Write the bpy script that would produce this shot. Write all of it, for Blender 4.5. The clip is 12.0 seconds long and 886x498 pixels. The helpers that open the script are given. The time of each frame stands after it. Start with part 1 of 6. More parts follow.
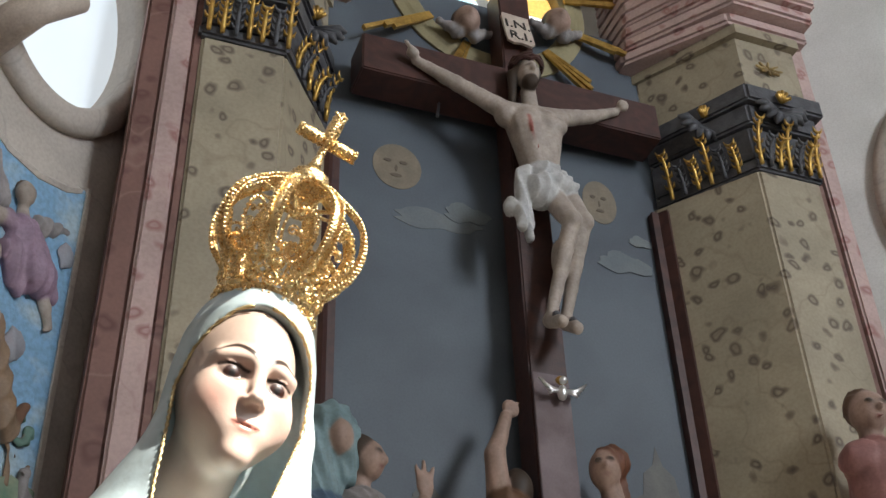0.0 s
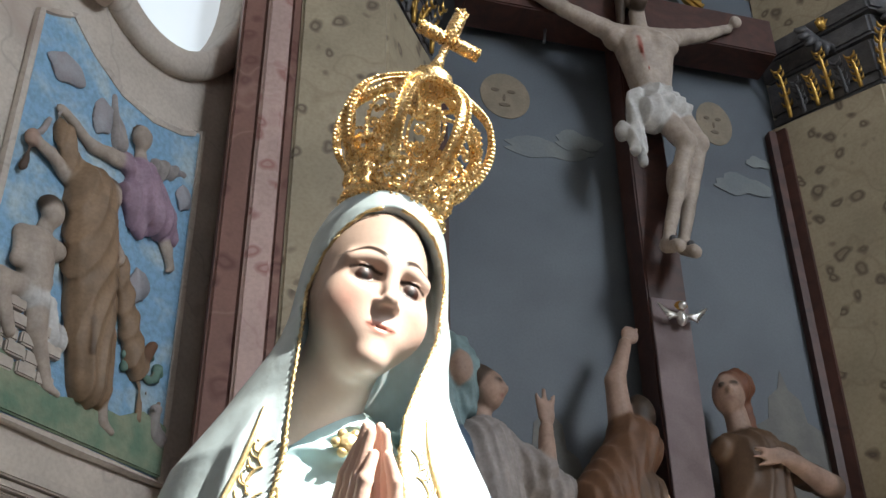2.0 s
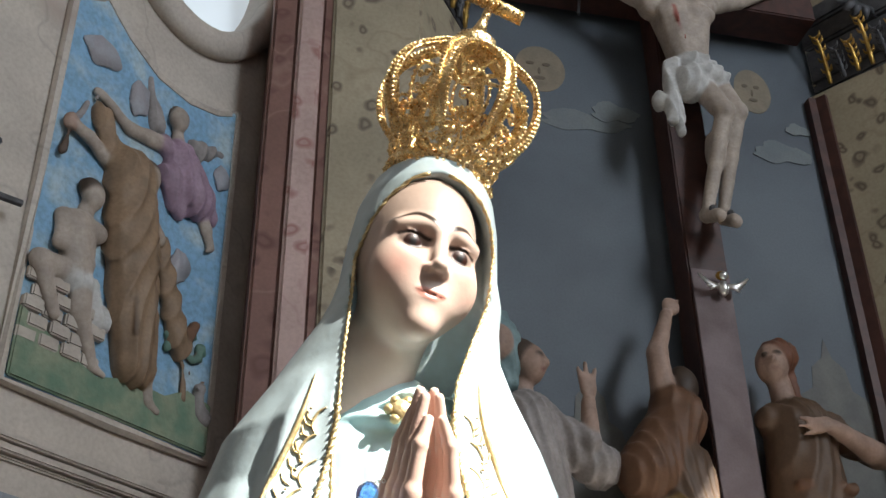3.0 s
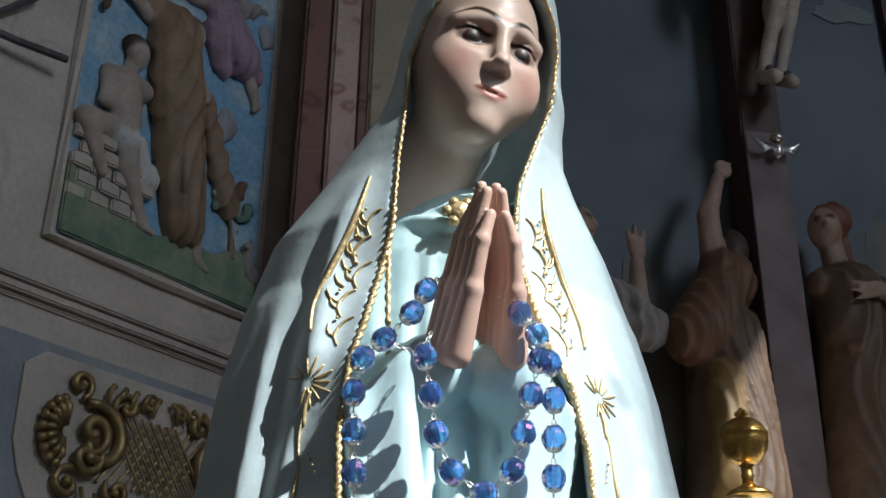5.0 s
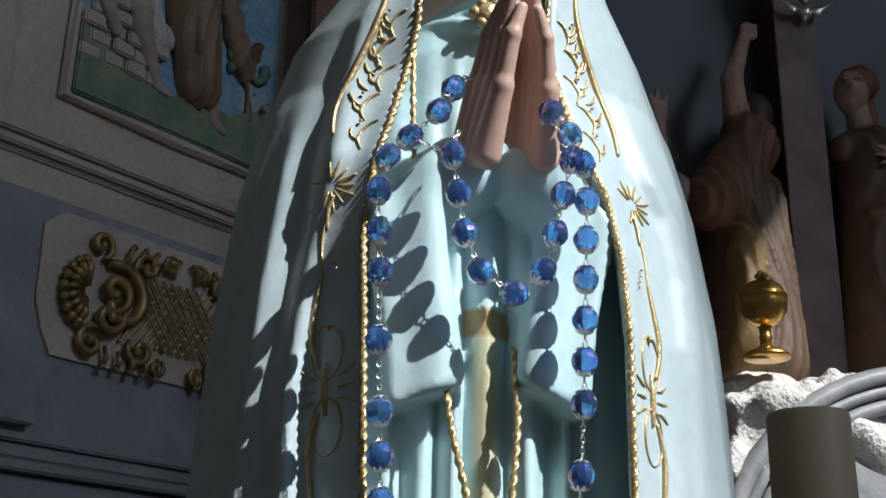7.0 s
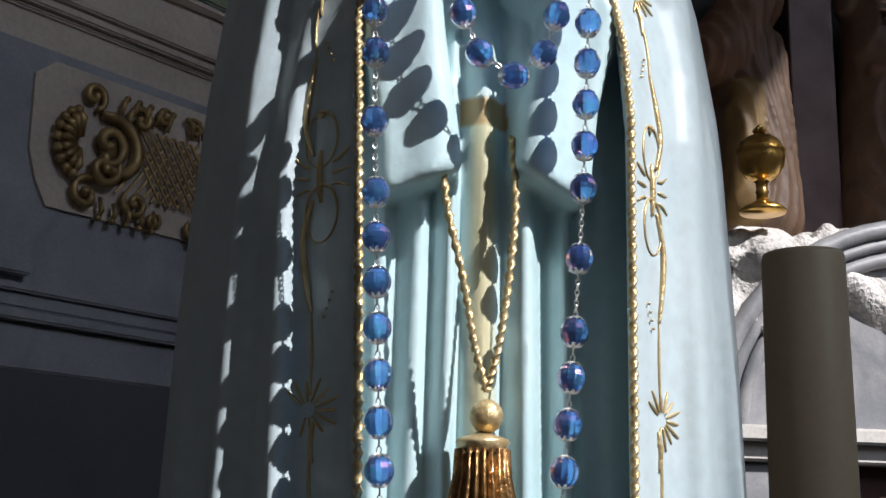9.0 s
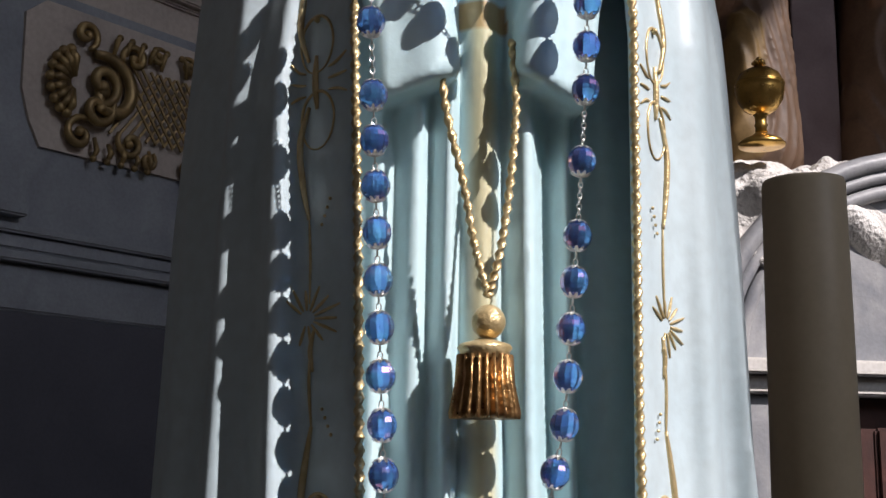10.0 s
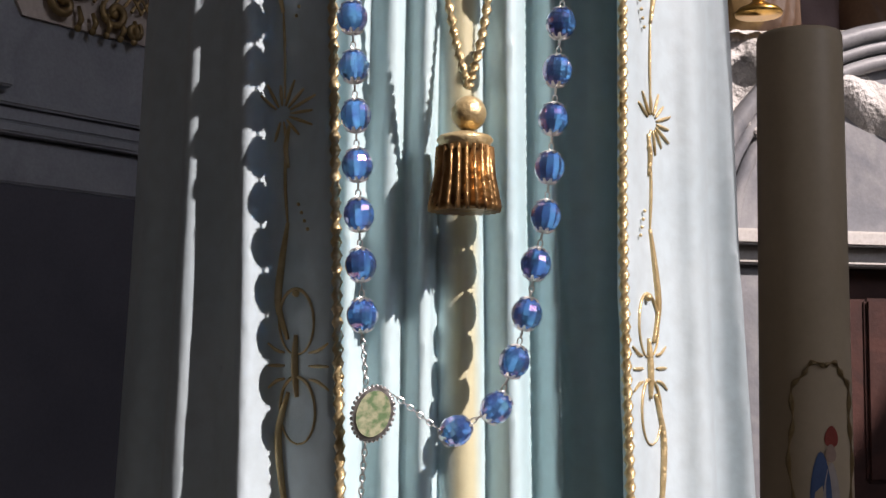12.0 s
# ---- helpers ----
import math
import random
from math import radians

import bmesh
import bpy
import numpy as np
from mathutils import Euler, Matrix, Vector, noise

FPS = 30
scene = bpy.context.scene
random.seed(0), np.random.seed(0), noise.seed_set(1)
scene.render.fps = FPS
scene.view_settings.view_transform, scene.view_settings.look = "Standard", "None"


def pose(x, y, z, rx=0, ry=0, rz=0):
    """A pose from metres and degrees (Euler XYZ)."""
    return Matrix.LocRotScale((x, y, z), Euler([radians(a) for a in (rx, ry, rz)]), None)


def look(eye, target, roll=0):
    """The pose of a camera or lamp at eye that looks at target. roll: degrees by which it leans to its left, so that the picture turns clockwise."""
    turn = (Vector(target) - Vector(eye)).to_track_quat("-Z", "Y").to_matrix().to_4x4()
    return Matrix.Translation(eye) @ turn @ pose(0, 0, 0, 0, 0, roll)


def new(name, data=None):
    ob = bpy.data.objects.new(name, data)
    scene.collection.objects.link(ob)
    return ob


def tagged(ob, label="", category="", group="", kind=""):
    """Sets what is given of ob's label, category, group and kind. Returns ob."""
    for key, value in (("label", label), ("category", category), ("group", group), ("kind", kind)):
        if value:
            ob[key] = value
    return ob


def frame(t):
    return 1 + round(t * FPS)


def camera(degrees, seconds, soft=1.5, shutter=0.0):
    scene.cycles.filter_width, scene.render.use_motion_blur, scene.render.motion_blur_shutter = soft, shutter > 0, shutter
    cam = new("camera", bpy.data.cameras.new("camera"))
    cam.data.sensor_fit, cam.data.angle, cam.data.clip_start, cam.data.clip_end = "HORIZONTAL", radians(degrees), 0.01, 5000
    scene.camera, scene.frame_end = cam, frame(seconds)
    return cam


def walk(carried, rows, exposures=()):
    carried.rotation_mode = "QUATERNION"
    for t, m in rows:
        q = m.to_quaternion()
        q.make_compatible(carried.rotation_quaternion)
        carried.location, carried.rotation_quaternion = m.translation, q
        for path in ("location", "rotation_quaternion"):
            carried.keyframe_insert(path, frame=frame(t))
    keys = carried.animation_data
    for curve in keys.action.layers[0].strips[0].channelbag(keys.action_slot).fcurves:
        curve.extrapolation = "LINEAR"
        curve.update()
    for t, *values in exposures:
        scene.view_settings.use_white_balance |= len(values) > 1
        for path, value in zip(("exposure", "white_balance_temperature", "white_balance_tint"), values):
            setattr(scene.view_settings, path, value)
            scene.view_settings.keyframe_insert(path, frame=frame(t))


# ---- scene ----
cam = camera(41.43, 12.0)
PATH = [
    (0, (-0.1230, -0.8568, 1.4863), (0.4797, 0.6424, 2.6650), -2.09),
    (0.5, (-0.1240, -0.8451, 1.4856), (0.4506, 0.6827, 2.6413), -1.66),
    (1, (-0.1238, -0.8301, 1.4845), (0.3986, 0.7308, 2.6205), -1.00),
    (1.5, (-0.1238, -0.8188, 1.4819), (0.3575, 0.7688, 2.5989), -0.70),
    (2, (-0.1258, -0.8090, 1.4812), (0.3172, 0.8059, 2.5747), -0.54),
    (2.5, (-0.1287, -0.8059, 1.4803), (0.2812, 0.8245, 2.5636), -0.58),
    (4.3, (-0.1360, -0.7494, 1.4673), (0.2164, 0.9771, 2.4133), 0.31),
    (4.5, (-0.1345, -0.7443, 1.4646), (0.2116, 0.9947, 2.3898), 0.60),
    (5, (-0.1282, -0.7352, 1.4568), (0.2062, 1.0334, 2.3286), 0.84),
    (5.5, (-0.1266, -0.7243, 1.4511), (0.1990, 1.0670, 2.2788), 0.98),
    (6, (-0.1240, -0.7137, 1.4424), (0.1974, 1.1022, 2.2164), 1.09),
    (6.5, (-0.1244, -0.7029, 1.4352), (0.1971, 1.1334, 2.1593), 1.09),
    (7, (-0.1258, -0.6949, 1.4292), (0.1977, 1.1599, 2.1036), 1.21),
    (7.2, (-0.1260, -0.6918, 1.4262), (0.1972, 1.1697, 2.0822), 1.27),
    (8.8, (-0.1193, -0.6755, 1.3974), (0.2183, 1.2385, 1.8693), 1.38),
    (9, (-0.1216, -0.6726, 1.3928), (0.2249, 1.2435, 1.8496), 1.33),
    (9.5, (-0.1204, -0.6662, 1.3846), (0.2298, 1.2594, 1.7962), 0.99),
    (10, (-0.1200, -0.6589, 1.3771), (0.2357, 1.2757, 1.7388), 0.67),
    (10.5, (-0.1195, -0.6552, 1.3688), (0.2434, 1.2865, 1.6816), 0.54),
    (11, (-0.1168, -0.6514, 1.3586), (0.2514, 1.2963, 1.6248), 0.58),
    (11.5, (-0.1136, -0.6457, 1.3478), (0.2586, 1.3069, 1.5686), 0.54),
    (12, (-0.1091, -0.6404, 1.3363), (0.2631, 1.3173, 1.5061), 0.51),
]
walk(cam, [(t, look(eye, target, roll)) for t, eye, target, roll in PATH],
     exposures=[(0, 2.5, 6500, 10), (2.7, 2.3, 6400, 9), (4.3, 1.4, 6050, 8), (5.0, 0.9, 5850, 8), (6.5, 0.45, 5850, 9), (9.0, 0.48, 6000, 16), (12.0, 0.48, 6550, 26)])

# ---- light: sun through openings in the side wall, added fill lamps ----
SUN = Vector((0.84, -1.0, 1.24)).normalized()      # from the statue towards the sun
world = bpy.data.worlds.new("world")
scene.world = world
world.use_nodes = True
sky = world.node_tree.nodes.new("ShaderNodeTexSky")
sky.sky_type, sky.sun_disc = "NISHITA", False
sky.sun_elevation, sky.sun_rotation = math.asin(SUN.z), math.atan2(SUN.x, SUN.y)
world.node_tree.links.new(sky.outputs[0], world.node_tree.nodes["Background"].inputs[0])
world.node_tree.nodes["Background"].inputs[1].default_value = 0.12

sun = new("sun", bpy.data.lights.new("sun", "SUN"))
sun.data.energy, sun.data.angle, sun.data.color = 4.3, radians(0.5), (1.0, 0.95, 0.86)
sun.matrix_world = look(SUN * 30, (0, 0, 0))

ROOM = (-4.5, 6.2, -11.0, 0.0, 14.0)                  # x0, x1, y0, floor, ceiling


def fill_lamp(name, eye, target, sx, sy, watts, color):
    lamp = new(name, bpy.data.lights.new(name, "AREA"))
    lamp.data.shape, lamp.data.size, lamp.data.size_y = "RECTANGLE", sx, sy
    lamp.data.energy, lamp.data.color = watts, color
    lamp.matrix_world = look(eye, target)


def sun_hole(p):
    """Where the ray from p to the sun crosses the side wall."""
    p = Vector(p)
    return p + SUN * ((ROOM[1] - p.x) / SUN.x)


HOLE_A = sun_hole((0.02, -0.05, 1.60))
HOLE_B = sun_hole((1.85, 2.55, 2.1))
# unseen fill lamps before closed walls, added to brighten the apse and statue
fill_lamp("fill_light_side", (ROOM[1] - 0.05, -4.6, 6.6), (-1.4, 2.6, 6.6), 3.6, 3.4, 165, (0.86, 0.93, 1.0))
fill_lamp("fill_light_far_side", (ROOM[0] + 0.1, -4.5, 6.0), (2, 2, 3.2), 3.0, 4.0, 6, (0.86, 0.93, 1.0))
fill_lamp("fill_light_front", (1.0, ROOM[2] + 0.1, 7.5), (1.0, 3, 3.5), 4.0, 4.0, 34, (0.9, 0.95, 1.0))


# ---- materials ----
def ramp(nodes, stops):
    r = nodes.new("ShaderNodeValToRGB")
    while len(r.color_ramp.elements) < len(stops):
        r.color_ramp.elements.new(0.5)
    for e, (p, c) in zip(r.color_ramp.elements, stops):
        e.position, e.color = p, (*c, 1)
    return r


def material(name, color, other=None, scale=8.0, rough=0.6, metal=0.0, bump=0.2, fine=90.0, detail=6.0,
             stops=(0.35, 0.65), coat=0.0, transmission=0.0, ior=1.45, grime=0.25, pigment=False, spread=0.0,
             texture="noise", distortion=0.3, bump_distance=0.004):
    """A surface with colour at two scales, uneven roughness and fine relief."""
    m = bpy.data.materials.new(name)
    m.use_nodes = True
    nodes, link = m.node_tree.nodes, m.node_tree.links.new
    bsdf = nodes["Principled BSDF"]
    coord = nodes.new("ShaderNodeTexCoord")
    big = nodes.new("ShaderNodeTexNoise")
    big.inputs["Scale"].default_value, big.inputs["Detail"].default_value = scale, detail
    big.inputs["Distortion"].default_value = distortion
    small = nodes.new("ShaderNodeTexNoise")
    small.inputs["Scale"].default_value, small.inputs["Detail"].default_value = fine, 4.0
    for n in (big, small):
        link(coord.outputs["Object"], n.inputs["Vector"])
    other = other or tuple(c * 0.8 for c in color)
    r = ramp(nodes, ((stops[0], color), (stops[1], other)))
    link(big.outputs[0], r.inputs[0])
    out = r.outputs[0]
    if pigment:
        att = nodes.new("ShaderNodeAttribute")
        att.attribute_name = "pigment"
        mix = nodes.new("ShaderNodeMix")
        mix.data_type, mix.blend_type = "RGBA", "MULTIPLY"
        mix.inputs[0].default_value = 1.0
        link(out, mix.inputs[6])
        link(att.outputs["Color"], mix.inputs[7])
        out = mix.outputs[2]
    dirt = nodes.new("ShaderNodeMix")
    dirt.data_type, dirt.blend_type = "RGBA", "MULTIPLY"
    dirt.inputs[0].default_value = grime
    link(out, dirt.inputs[6])
    dr = ramp(nodes, ((0.3, (0.55, 0.5, 0.45)), (0.62, (1, 1, 1))))
    link(small.outputs[0], dr.inputs[0])
    link(dr.outputs[0], dirt.inputs[7])
    out = dirt.outputs[2]
    if spread:
        info = nodes.new("ShaderNodeObjectInfo")
        hsv = nodes.new("ShaderNodeHueSaturation")
        mr = nodes.new("ShaderNodeMapRange")
        mr.inputs[3].default_value, mr.inputs[4].default_value = 1 - spread, 1 + spread
        link(info.outputs["Random"], mr.inputs[0])
        link(mr.outputs[0], hsv.inputs["Value"])
        link(out, hsv.inputs["Color"])
        out = hsv.outputs[0]
    link(out, bsdf.inputs["Base Color"])
    rr = nodes.new("ShaderNodeMapRange")
    rr.inputs[3].default_value, rr.inputs[4].default_value = max(rough - 0.1, 0.02), min(rough + 0.12, 1)
    link(small.outputs[0], rr.inputs[0])
    link(rr.outputs[0], bsdf.inputs["Roughness"])
    b = nodes.new("ShaderNodeBump")
    b.inputs["Strength"].default_value, b.inputs["Distance"].default_value = bump, bump_distance
    link(small.outputs[0], b.inputs["Height"])
    link(b.outputs[0], bsdf.inputs["Normal"])
    bsdf.inputs["Metallic"].default_value = metal
    bsdf.inputs["Coat Weight"].default_value = coat
    bsdf.inputs["Transmission Weight"].default_value = transmission
    bsdf.inputs["IOR"].default_value = ior
    return m


def scroll_marble(name, base, mark, vein, mark_scale, amount=0.5):
    """Painted marbling: ring-shaped blotches with dark outlines and thin veins over a clouded ground."""
    m = material(name, base, tuple(c * 0.78 for c in base), scale=3.0, rough=0.55, bump=0.15, fine=60, grime=0.3)
    nodes, link = m.node_tree.nodes, m.node_tree.links.new
    bsdf = nodes["Principled BSDF"]
    src = bsdf.inputs["Base Color"].links[0].from_socket
    coord = nodes.new("ShaderNodeTexCoord")
    warp = nodes.new("ShaderNodeTexNoise")
    warp.inputs["Scale"].default_value = mark_scale * 0.7
    add = nodes.new("ShaderNodeMix")
    add.data_type, add.blend_type = "RGBA", "ADD"
    add.inputs[0].default_value = 0.12
    link(coord.outputs["Object"], add.inputs[6])
    link(warp.outputs["Color"], add.inputs[7])
    link(coord.outputs["Object"], warp.inputs["Vector"])
    cell = nodes.new("ShaderNodeTexVoronoi")
    cell.inputs["Scale"].default_value = mark_scale
    link(add.outputs[2], cell.inputs["Vector"])
    ring = ramp(nodes, ((0.0, (0.45,) * 3), (0.10, (0.35,) * 3), (0.19, (0.95,) * 3), (0.27, (0.55,) * 3), (0.36, (0.0,) * 3)))
    link(cell.outputs["Distance"], ring.inputs[0])
    pick = nodes.new("ShaderNodeMath")
    pick.operation, pick.inputs[1].default_value = "LESS_THAN", amount
    link(cell.outputs["Color"], pick.inputs[0])
    fac = nodes.new("ShaderNodeMath")
    fac.operation = "MULTIPLY"
    link(ring.outputs[0], fac.inputs[0])
    link(pick.outputs[0], fac.inputs[1])
    mix = nodes.new("ShaderNodeMix")
    mix.data_type = "RGBA"
    link(fac.outputs[0], mix.inputs[0])
    link(src, mix.inputs[6])
    mix.inputs[7].default_value = (*mark, 1)
    lines = nodes.new("ShaderNodeTexNoise")
    lines.inputs["Scale"].default_value, lines.inputs["Detail"].default_value = 1.6, 3.0
    link(coord.outputs["Object"], lines.inputs["Vector"])
    lr = ramp(nodes, ((0.490, (0.0,) * 3), (0.5, (0.3,) * 3), (0.510, (0.0,) * 3)))
    link(lines.outputs[0], lr.inputs[0])
    veins = nodes.new("ShaderNodeMix")
    veins.data_type = "RGBA"
    link(lr.outputs[0], veins.inputs[0])
    link(mix.outputs[2], veins.inputs[6])
    veins.inputs[7].default_value = (*vein, 1)
    link(veins.outputs[2], bsdf.inputs["Base Color"])
    return m


M_PLASTER = material("white_plaster", (0.78, 0.76, 0.72), (0.66, 0.64, 0.60), scale=2.0, rough=0.85, bump=0.15)
# for walls and ceiling out of view, dark enough to cut bounced light
M_NAVE = material("unseen_ochre_plaster", (0.40, 0.33, 0.25), (0.32, 0.26, 0.19), scale=2.0, rough=0.85, bump=0.15)
M_FLOOR = material("stone_floor", (0.36, 0.32, 0.28), (0.26, 0.23, 0.2), scale=3, rough=0.4)
M_GREYMARBLE = scroll_marble("grey_brown_marbling", (0.62, 0.55, 0.48), (0.42, 0.34, 0.29), (0.22, 0.18, 0.16), 2.2, 0.35)
M_BLUEMARBLE = material("blue_grey_marbling", (0.34, 0.37, 0.40), (0.22, 0.24, 0.27), scale=2.4, rough=0.5, distortion=1.6)
M_REDMARBLE = scroll_marble("dark_red_marbling", (0.26, 0.135, 0.11), (0.14, 0.06, 0.05), (0.40, 0.26, 0.22), 8.0, 0.6)
M_PINKMARBLE = scroll_marble("pink_marbling", (0.60, 0.43, 0.39), (0.34, 0.16, 0.14), (0.38, 0.22, 0.20), 9.0, 0.75)
M_OCHREMARBLE = scroll_marble("ochre_marbling", (0.42, 0.355, 0.25), (0.11, 0.08, 0.06), (0.20, 0.15, 0.10), 9.0, 0.8)
M_SKYPAINT = material("painted_sky_panel", (0.125, 0.148, 0.172), (0.085, 0.10, 0.12), scale=1.3, rough=0.55, bump=0.1)
M_CLOUD = material("painted_cloud", (0.18, 0.20, 0.20), (0.145, 0.165, 0.18), scale=5, rough=0.6)
M_PALECLOUD = material("pale_pink_cloud", (0.40, 0.42, 0.46), (0.36, 0.34, 0.36), scale=9, rough=0.6)
M_OLDWOOD = material("dark_brown_wood", (0.085, 0.034, 0.026), (0.05, 0.022, 0.018), scale=6, rough=0.5, distortion=2.0)
M_GREYWOOD = material("worn_violet_brown_paint", (0.20, 0.15, 0.155), (0.13, 0.09, 0.09), scale=5, rough=0.6)
M_GOLDLEAF = material("old_gold_leaf", (0.72, 0.46, 0.13), (0.45, 0.27, 0.07), scale=18, rough=0.38, metal=0.85, bump=0.3)
M_BLACKCAP = material("blackened_carving", (0.06, 0.06, 0.065), (0.11, 0.11, 0.12), scale=14, rough=0.5, bump=0.4)
M_BRASS = material("crown_gold", (0.97, 0.74, 0.40), (0.92, 0.62, 0.28), scale=60, rough=0.27, metal=1.0, bump=0.4, fine=400)
M_SILVER = material("silver_wire", (0.93, 0.92, 0.90), (0.8, 0.79, 0.78), scale=60, rough=0.33, metal=1.0, bump=0.1, fine=300)
M_SKIN = material("painted_skin", (0.64, 0.48, 0.40), (0.61, 0.45, 0.37), scale=12, rough=0.42, bump=0.05, fine=160, coat=0.1, grime=0.08, pigment=True)
M_MANTLE = material("mantle_white_blue", (0.53, 0.63, 0.66), (0.45, 0.56, 0.60), scale=7, rough=0.42, bump=0.08, fine=120, coat=0.2, grime=0.18)
M_TUNIC = material("tunic_aqua", (0.56, 0.73, 0.75), (0.48, 0.66, 0.69), scale=9, rough=0.45, bump=0.08, fine=120, coat=0.15, grime=0.15, pigment=True)
M_TRIM = material("gilded_trim", (0.72, 0.58, 0.32), (0.54, 0.40, 0.19), scale=70, rough=0.34, metal=0.5, bump=0.3, fine=300)
M_TASSEL = material("bronzed_tassel", (0.50, 0.30, 0.12), (0.22, 0.12, 0.05), scale=90, rough=0.3, metal=0.8, bump=0.3, fine=300)
M_IVORY = material("aged_ivory_paint", (0.66, 0.56, 0.47), (0.52, 0.42, 0.35), scale=10, rough=0.5, bump=0.15, grime=0.35)
M_WAX = material("cream_wax", (0.60, 0.50, 0.34), (0.53, 0.44, 0.29), scale=6, rough=0.45, bump=0.05, grime=0.1)
M_ROCK = material("white_rough_plaster", (0.74, 0.72, 0.69), (0.55, 0.53, 0.5), scale=14, rough=0.9, bump=0.9, fine=55, bump_distance=0.02)
M_BEAD = material("blue_cut_glass", (0.20, 0.52, 1.0), (0.18, 0.30, 1.0), scale=90, rough=0.03, transmission=0.88, ior=1.6, coat=1.0, grime=0.0, bump=0.0, spread=0.25)
M_BEAD.node_tree.nodes["Principled BSDF"].inputs["Thin Film Thickness"].default_value = 420
M_BEAD.node_tree.nodes["Principled BSDF"].inputs["Thin Film IOR"].default_value = 2.0
M_BRONZE = material("gilt_carved_wood", (0.42, 0.30, 0.13), (0.24, 0.17, 0.08), scale=16, rough=0.42, metal=0.6, bump=0.4)


# ---- tools for building meshes ----
def part(name, bm, mat, parent=None, label="", smooth=False):
    me = bpy.data.meshes.new(name)
    bm.to_mesh(me)
    bm.free()
    return mesh_object(name, me, mat, parent, label, smooth)


def mesh_object(name, me, mat, parent=None, label="", smooth=False):
    for m in (mat if isinstance(mat, (list, tuple)) else [mat]):
        me.materials.append(m)
    if smooth:
        me.polygons.foreach_set("use_smooth", [True] * len(me.polygons))
    ob = new(name, me)
    ob.parent = parent
    if label:
        ob["label"] = label
    return ob


def thing(name, label, category, group="", kind="", at=(0, 0, 0)):
    ob = new(name)
    ob.location = at
    ob.empty_display_size = 0.05
    return tagged(ob, label, category, group, kind)


def add_box(bm, lo, hi, m=None, bevel=0.0):
    c = [(a + b) / 2 for a, b in zip(lo, hi)]
    s = [b - a for a, b in zip(lo, hi)]
    made = bmesh.ops.create_cube(bm, size=1, matrix=(m or Matrix()) @ Matrix.Translation(c) @ Matrix.Diagonal((*s, 1)))
    if bevel:
        edges = list({e for v in made["verts"] for e in v.link_edges})
        bmesh.ops.bevel(bm, geom=edges, offset=bevel, segments=2, affect="EDGES", clamp_overlap=True)


def add_prism(bm, outline, z0, z1):
    """An upright prism over an outline of (x, y)."""
    low = [bm.verts.new((x, y, z0)) for x, y in outline]
    top = [bm.verts.new((x, y, z1)) for x, y in outline]
    n = len(outline)
    bm.faces.new(low[::-1])
    bm.faces.new(top)
    for i in range(n):
        bm.faces.new((low[i], low[(i + 1) % n], top[(i + 1) % n], top[i]))


def add_plate(bm, outline, depth, m, holes=False):
    """A plate of an outline (u, v), depth thick towards local -y, laid by m (u along x, v along z)."""
    a = [bm.verts.new(m @ Vector((u, 0, v))) for u, v in outline]
    b = [bm.verts.new(m @ Vector((u, -depth, v))) for u, v in outline]
    n = len(outline)
    bm.faces.new(a[::-1])
    bm.faces.new(b)
    for i in range(n):
        bm.faces.new((a[i], a[(i + 1) % n], b[(i + 1) % n], b[i]))


def add_lathe(bm, profile, n=24, m=None, flute=0.0, flutes=0):
    """A turned body of (radius, height) pairs."""
    m = m or Matrix()
    rings = []
    for r, z in profile:
        ring = []
        for i in range(n):
            a = 2 * math.pi * i / n
            rr = r * (1 + flute * math.cos(flutes * a))
            ring.append(bm.verts.new(m @ Vector((rr * math.cos(a), rr * math.sin(a), z))))
        rings.append(ring)
    for p, q in zip(rings, rings[1:]):
        for i in range(n):
            bm.faces.new((p[i], p[(i + 1) % n], q[(i + 1) % n], q[i]))
    bm.faces.new(rings[0][::-1])
    bm.faces.new(rings[-1])


def add_tube(bm, pts, radius, n=6, closed=False, twist=0.0, rope=0.0):
    """A tube along points; radius may be one number or one for each point. rope makes it a two-strand cord."""
    pts = [Vector(p) for p in pts]
    radii = radius if isinstance(radius, (list, tuple)) else [radius] * len(pts)
    side, rings = None, []
    for i, p in enumerate(pts):
        a, b = pts[i - 1 if (i or closed) else 0], pts[(i + 1) % len(pts) if closed else min(i + 1, len(pts) - 1)]
        t = (b - a).normalized()
        if side is None:
            side = t.orthogonal().normalized()
        side = (side - t * side.dot(t)).normalized()
        up = t.cross(side)
        ring = []
        for k in range(n):
            ang = 2 * math.pi * k / n + twist * i
            r = radii[i] * (1 + rope * math.cos(2 * (2 * math.pi * k / n)))
            ring.append(bm.verts.new(p + side * (r * math.cos(ang)) + up * (r * math.sin(ang))))
        rings.append(ring)
    pairs = list(zip(rings, rings[1:])) + ([(rings[-1], rings[0])] if closed else [])
    for p, q in pairs:
        for k in range(n):
            bm.faces.new((p[k], p[(k + 1) % n], q[(k + 1) % n], q[k]))
    if not closed:
        bm.faces.new(rings[0][::-1])
        bm.faces.new(rings[-1])


def add_ball(bm, c, r, u=10, v=8, scale=(1, 1, 1), m=None):
    bmesh.ops.create_uvsphere(bm, u_segments=u, v_segments=v, radius=r,
                              matrix=(m or Matrix()) @ Matrix.Translation(c) @ Matrix.Diagonal((*scale, 1)))


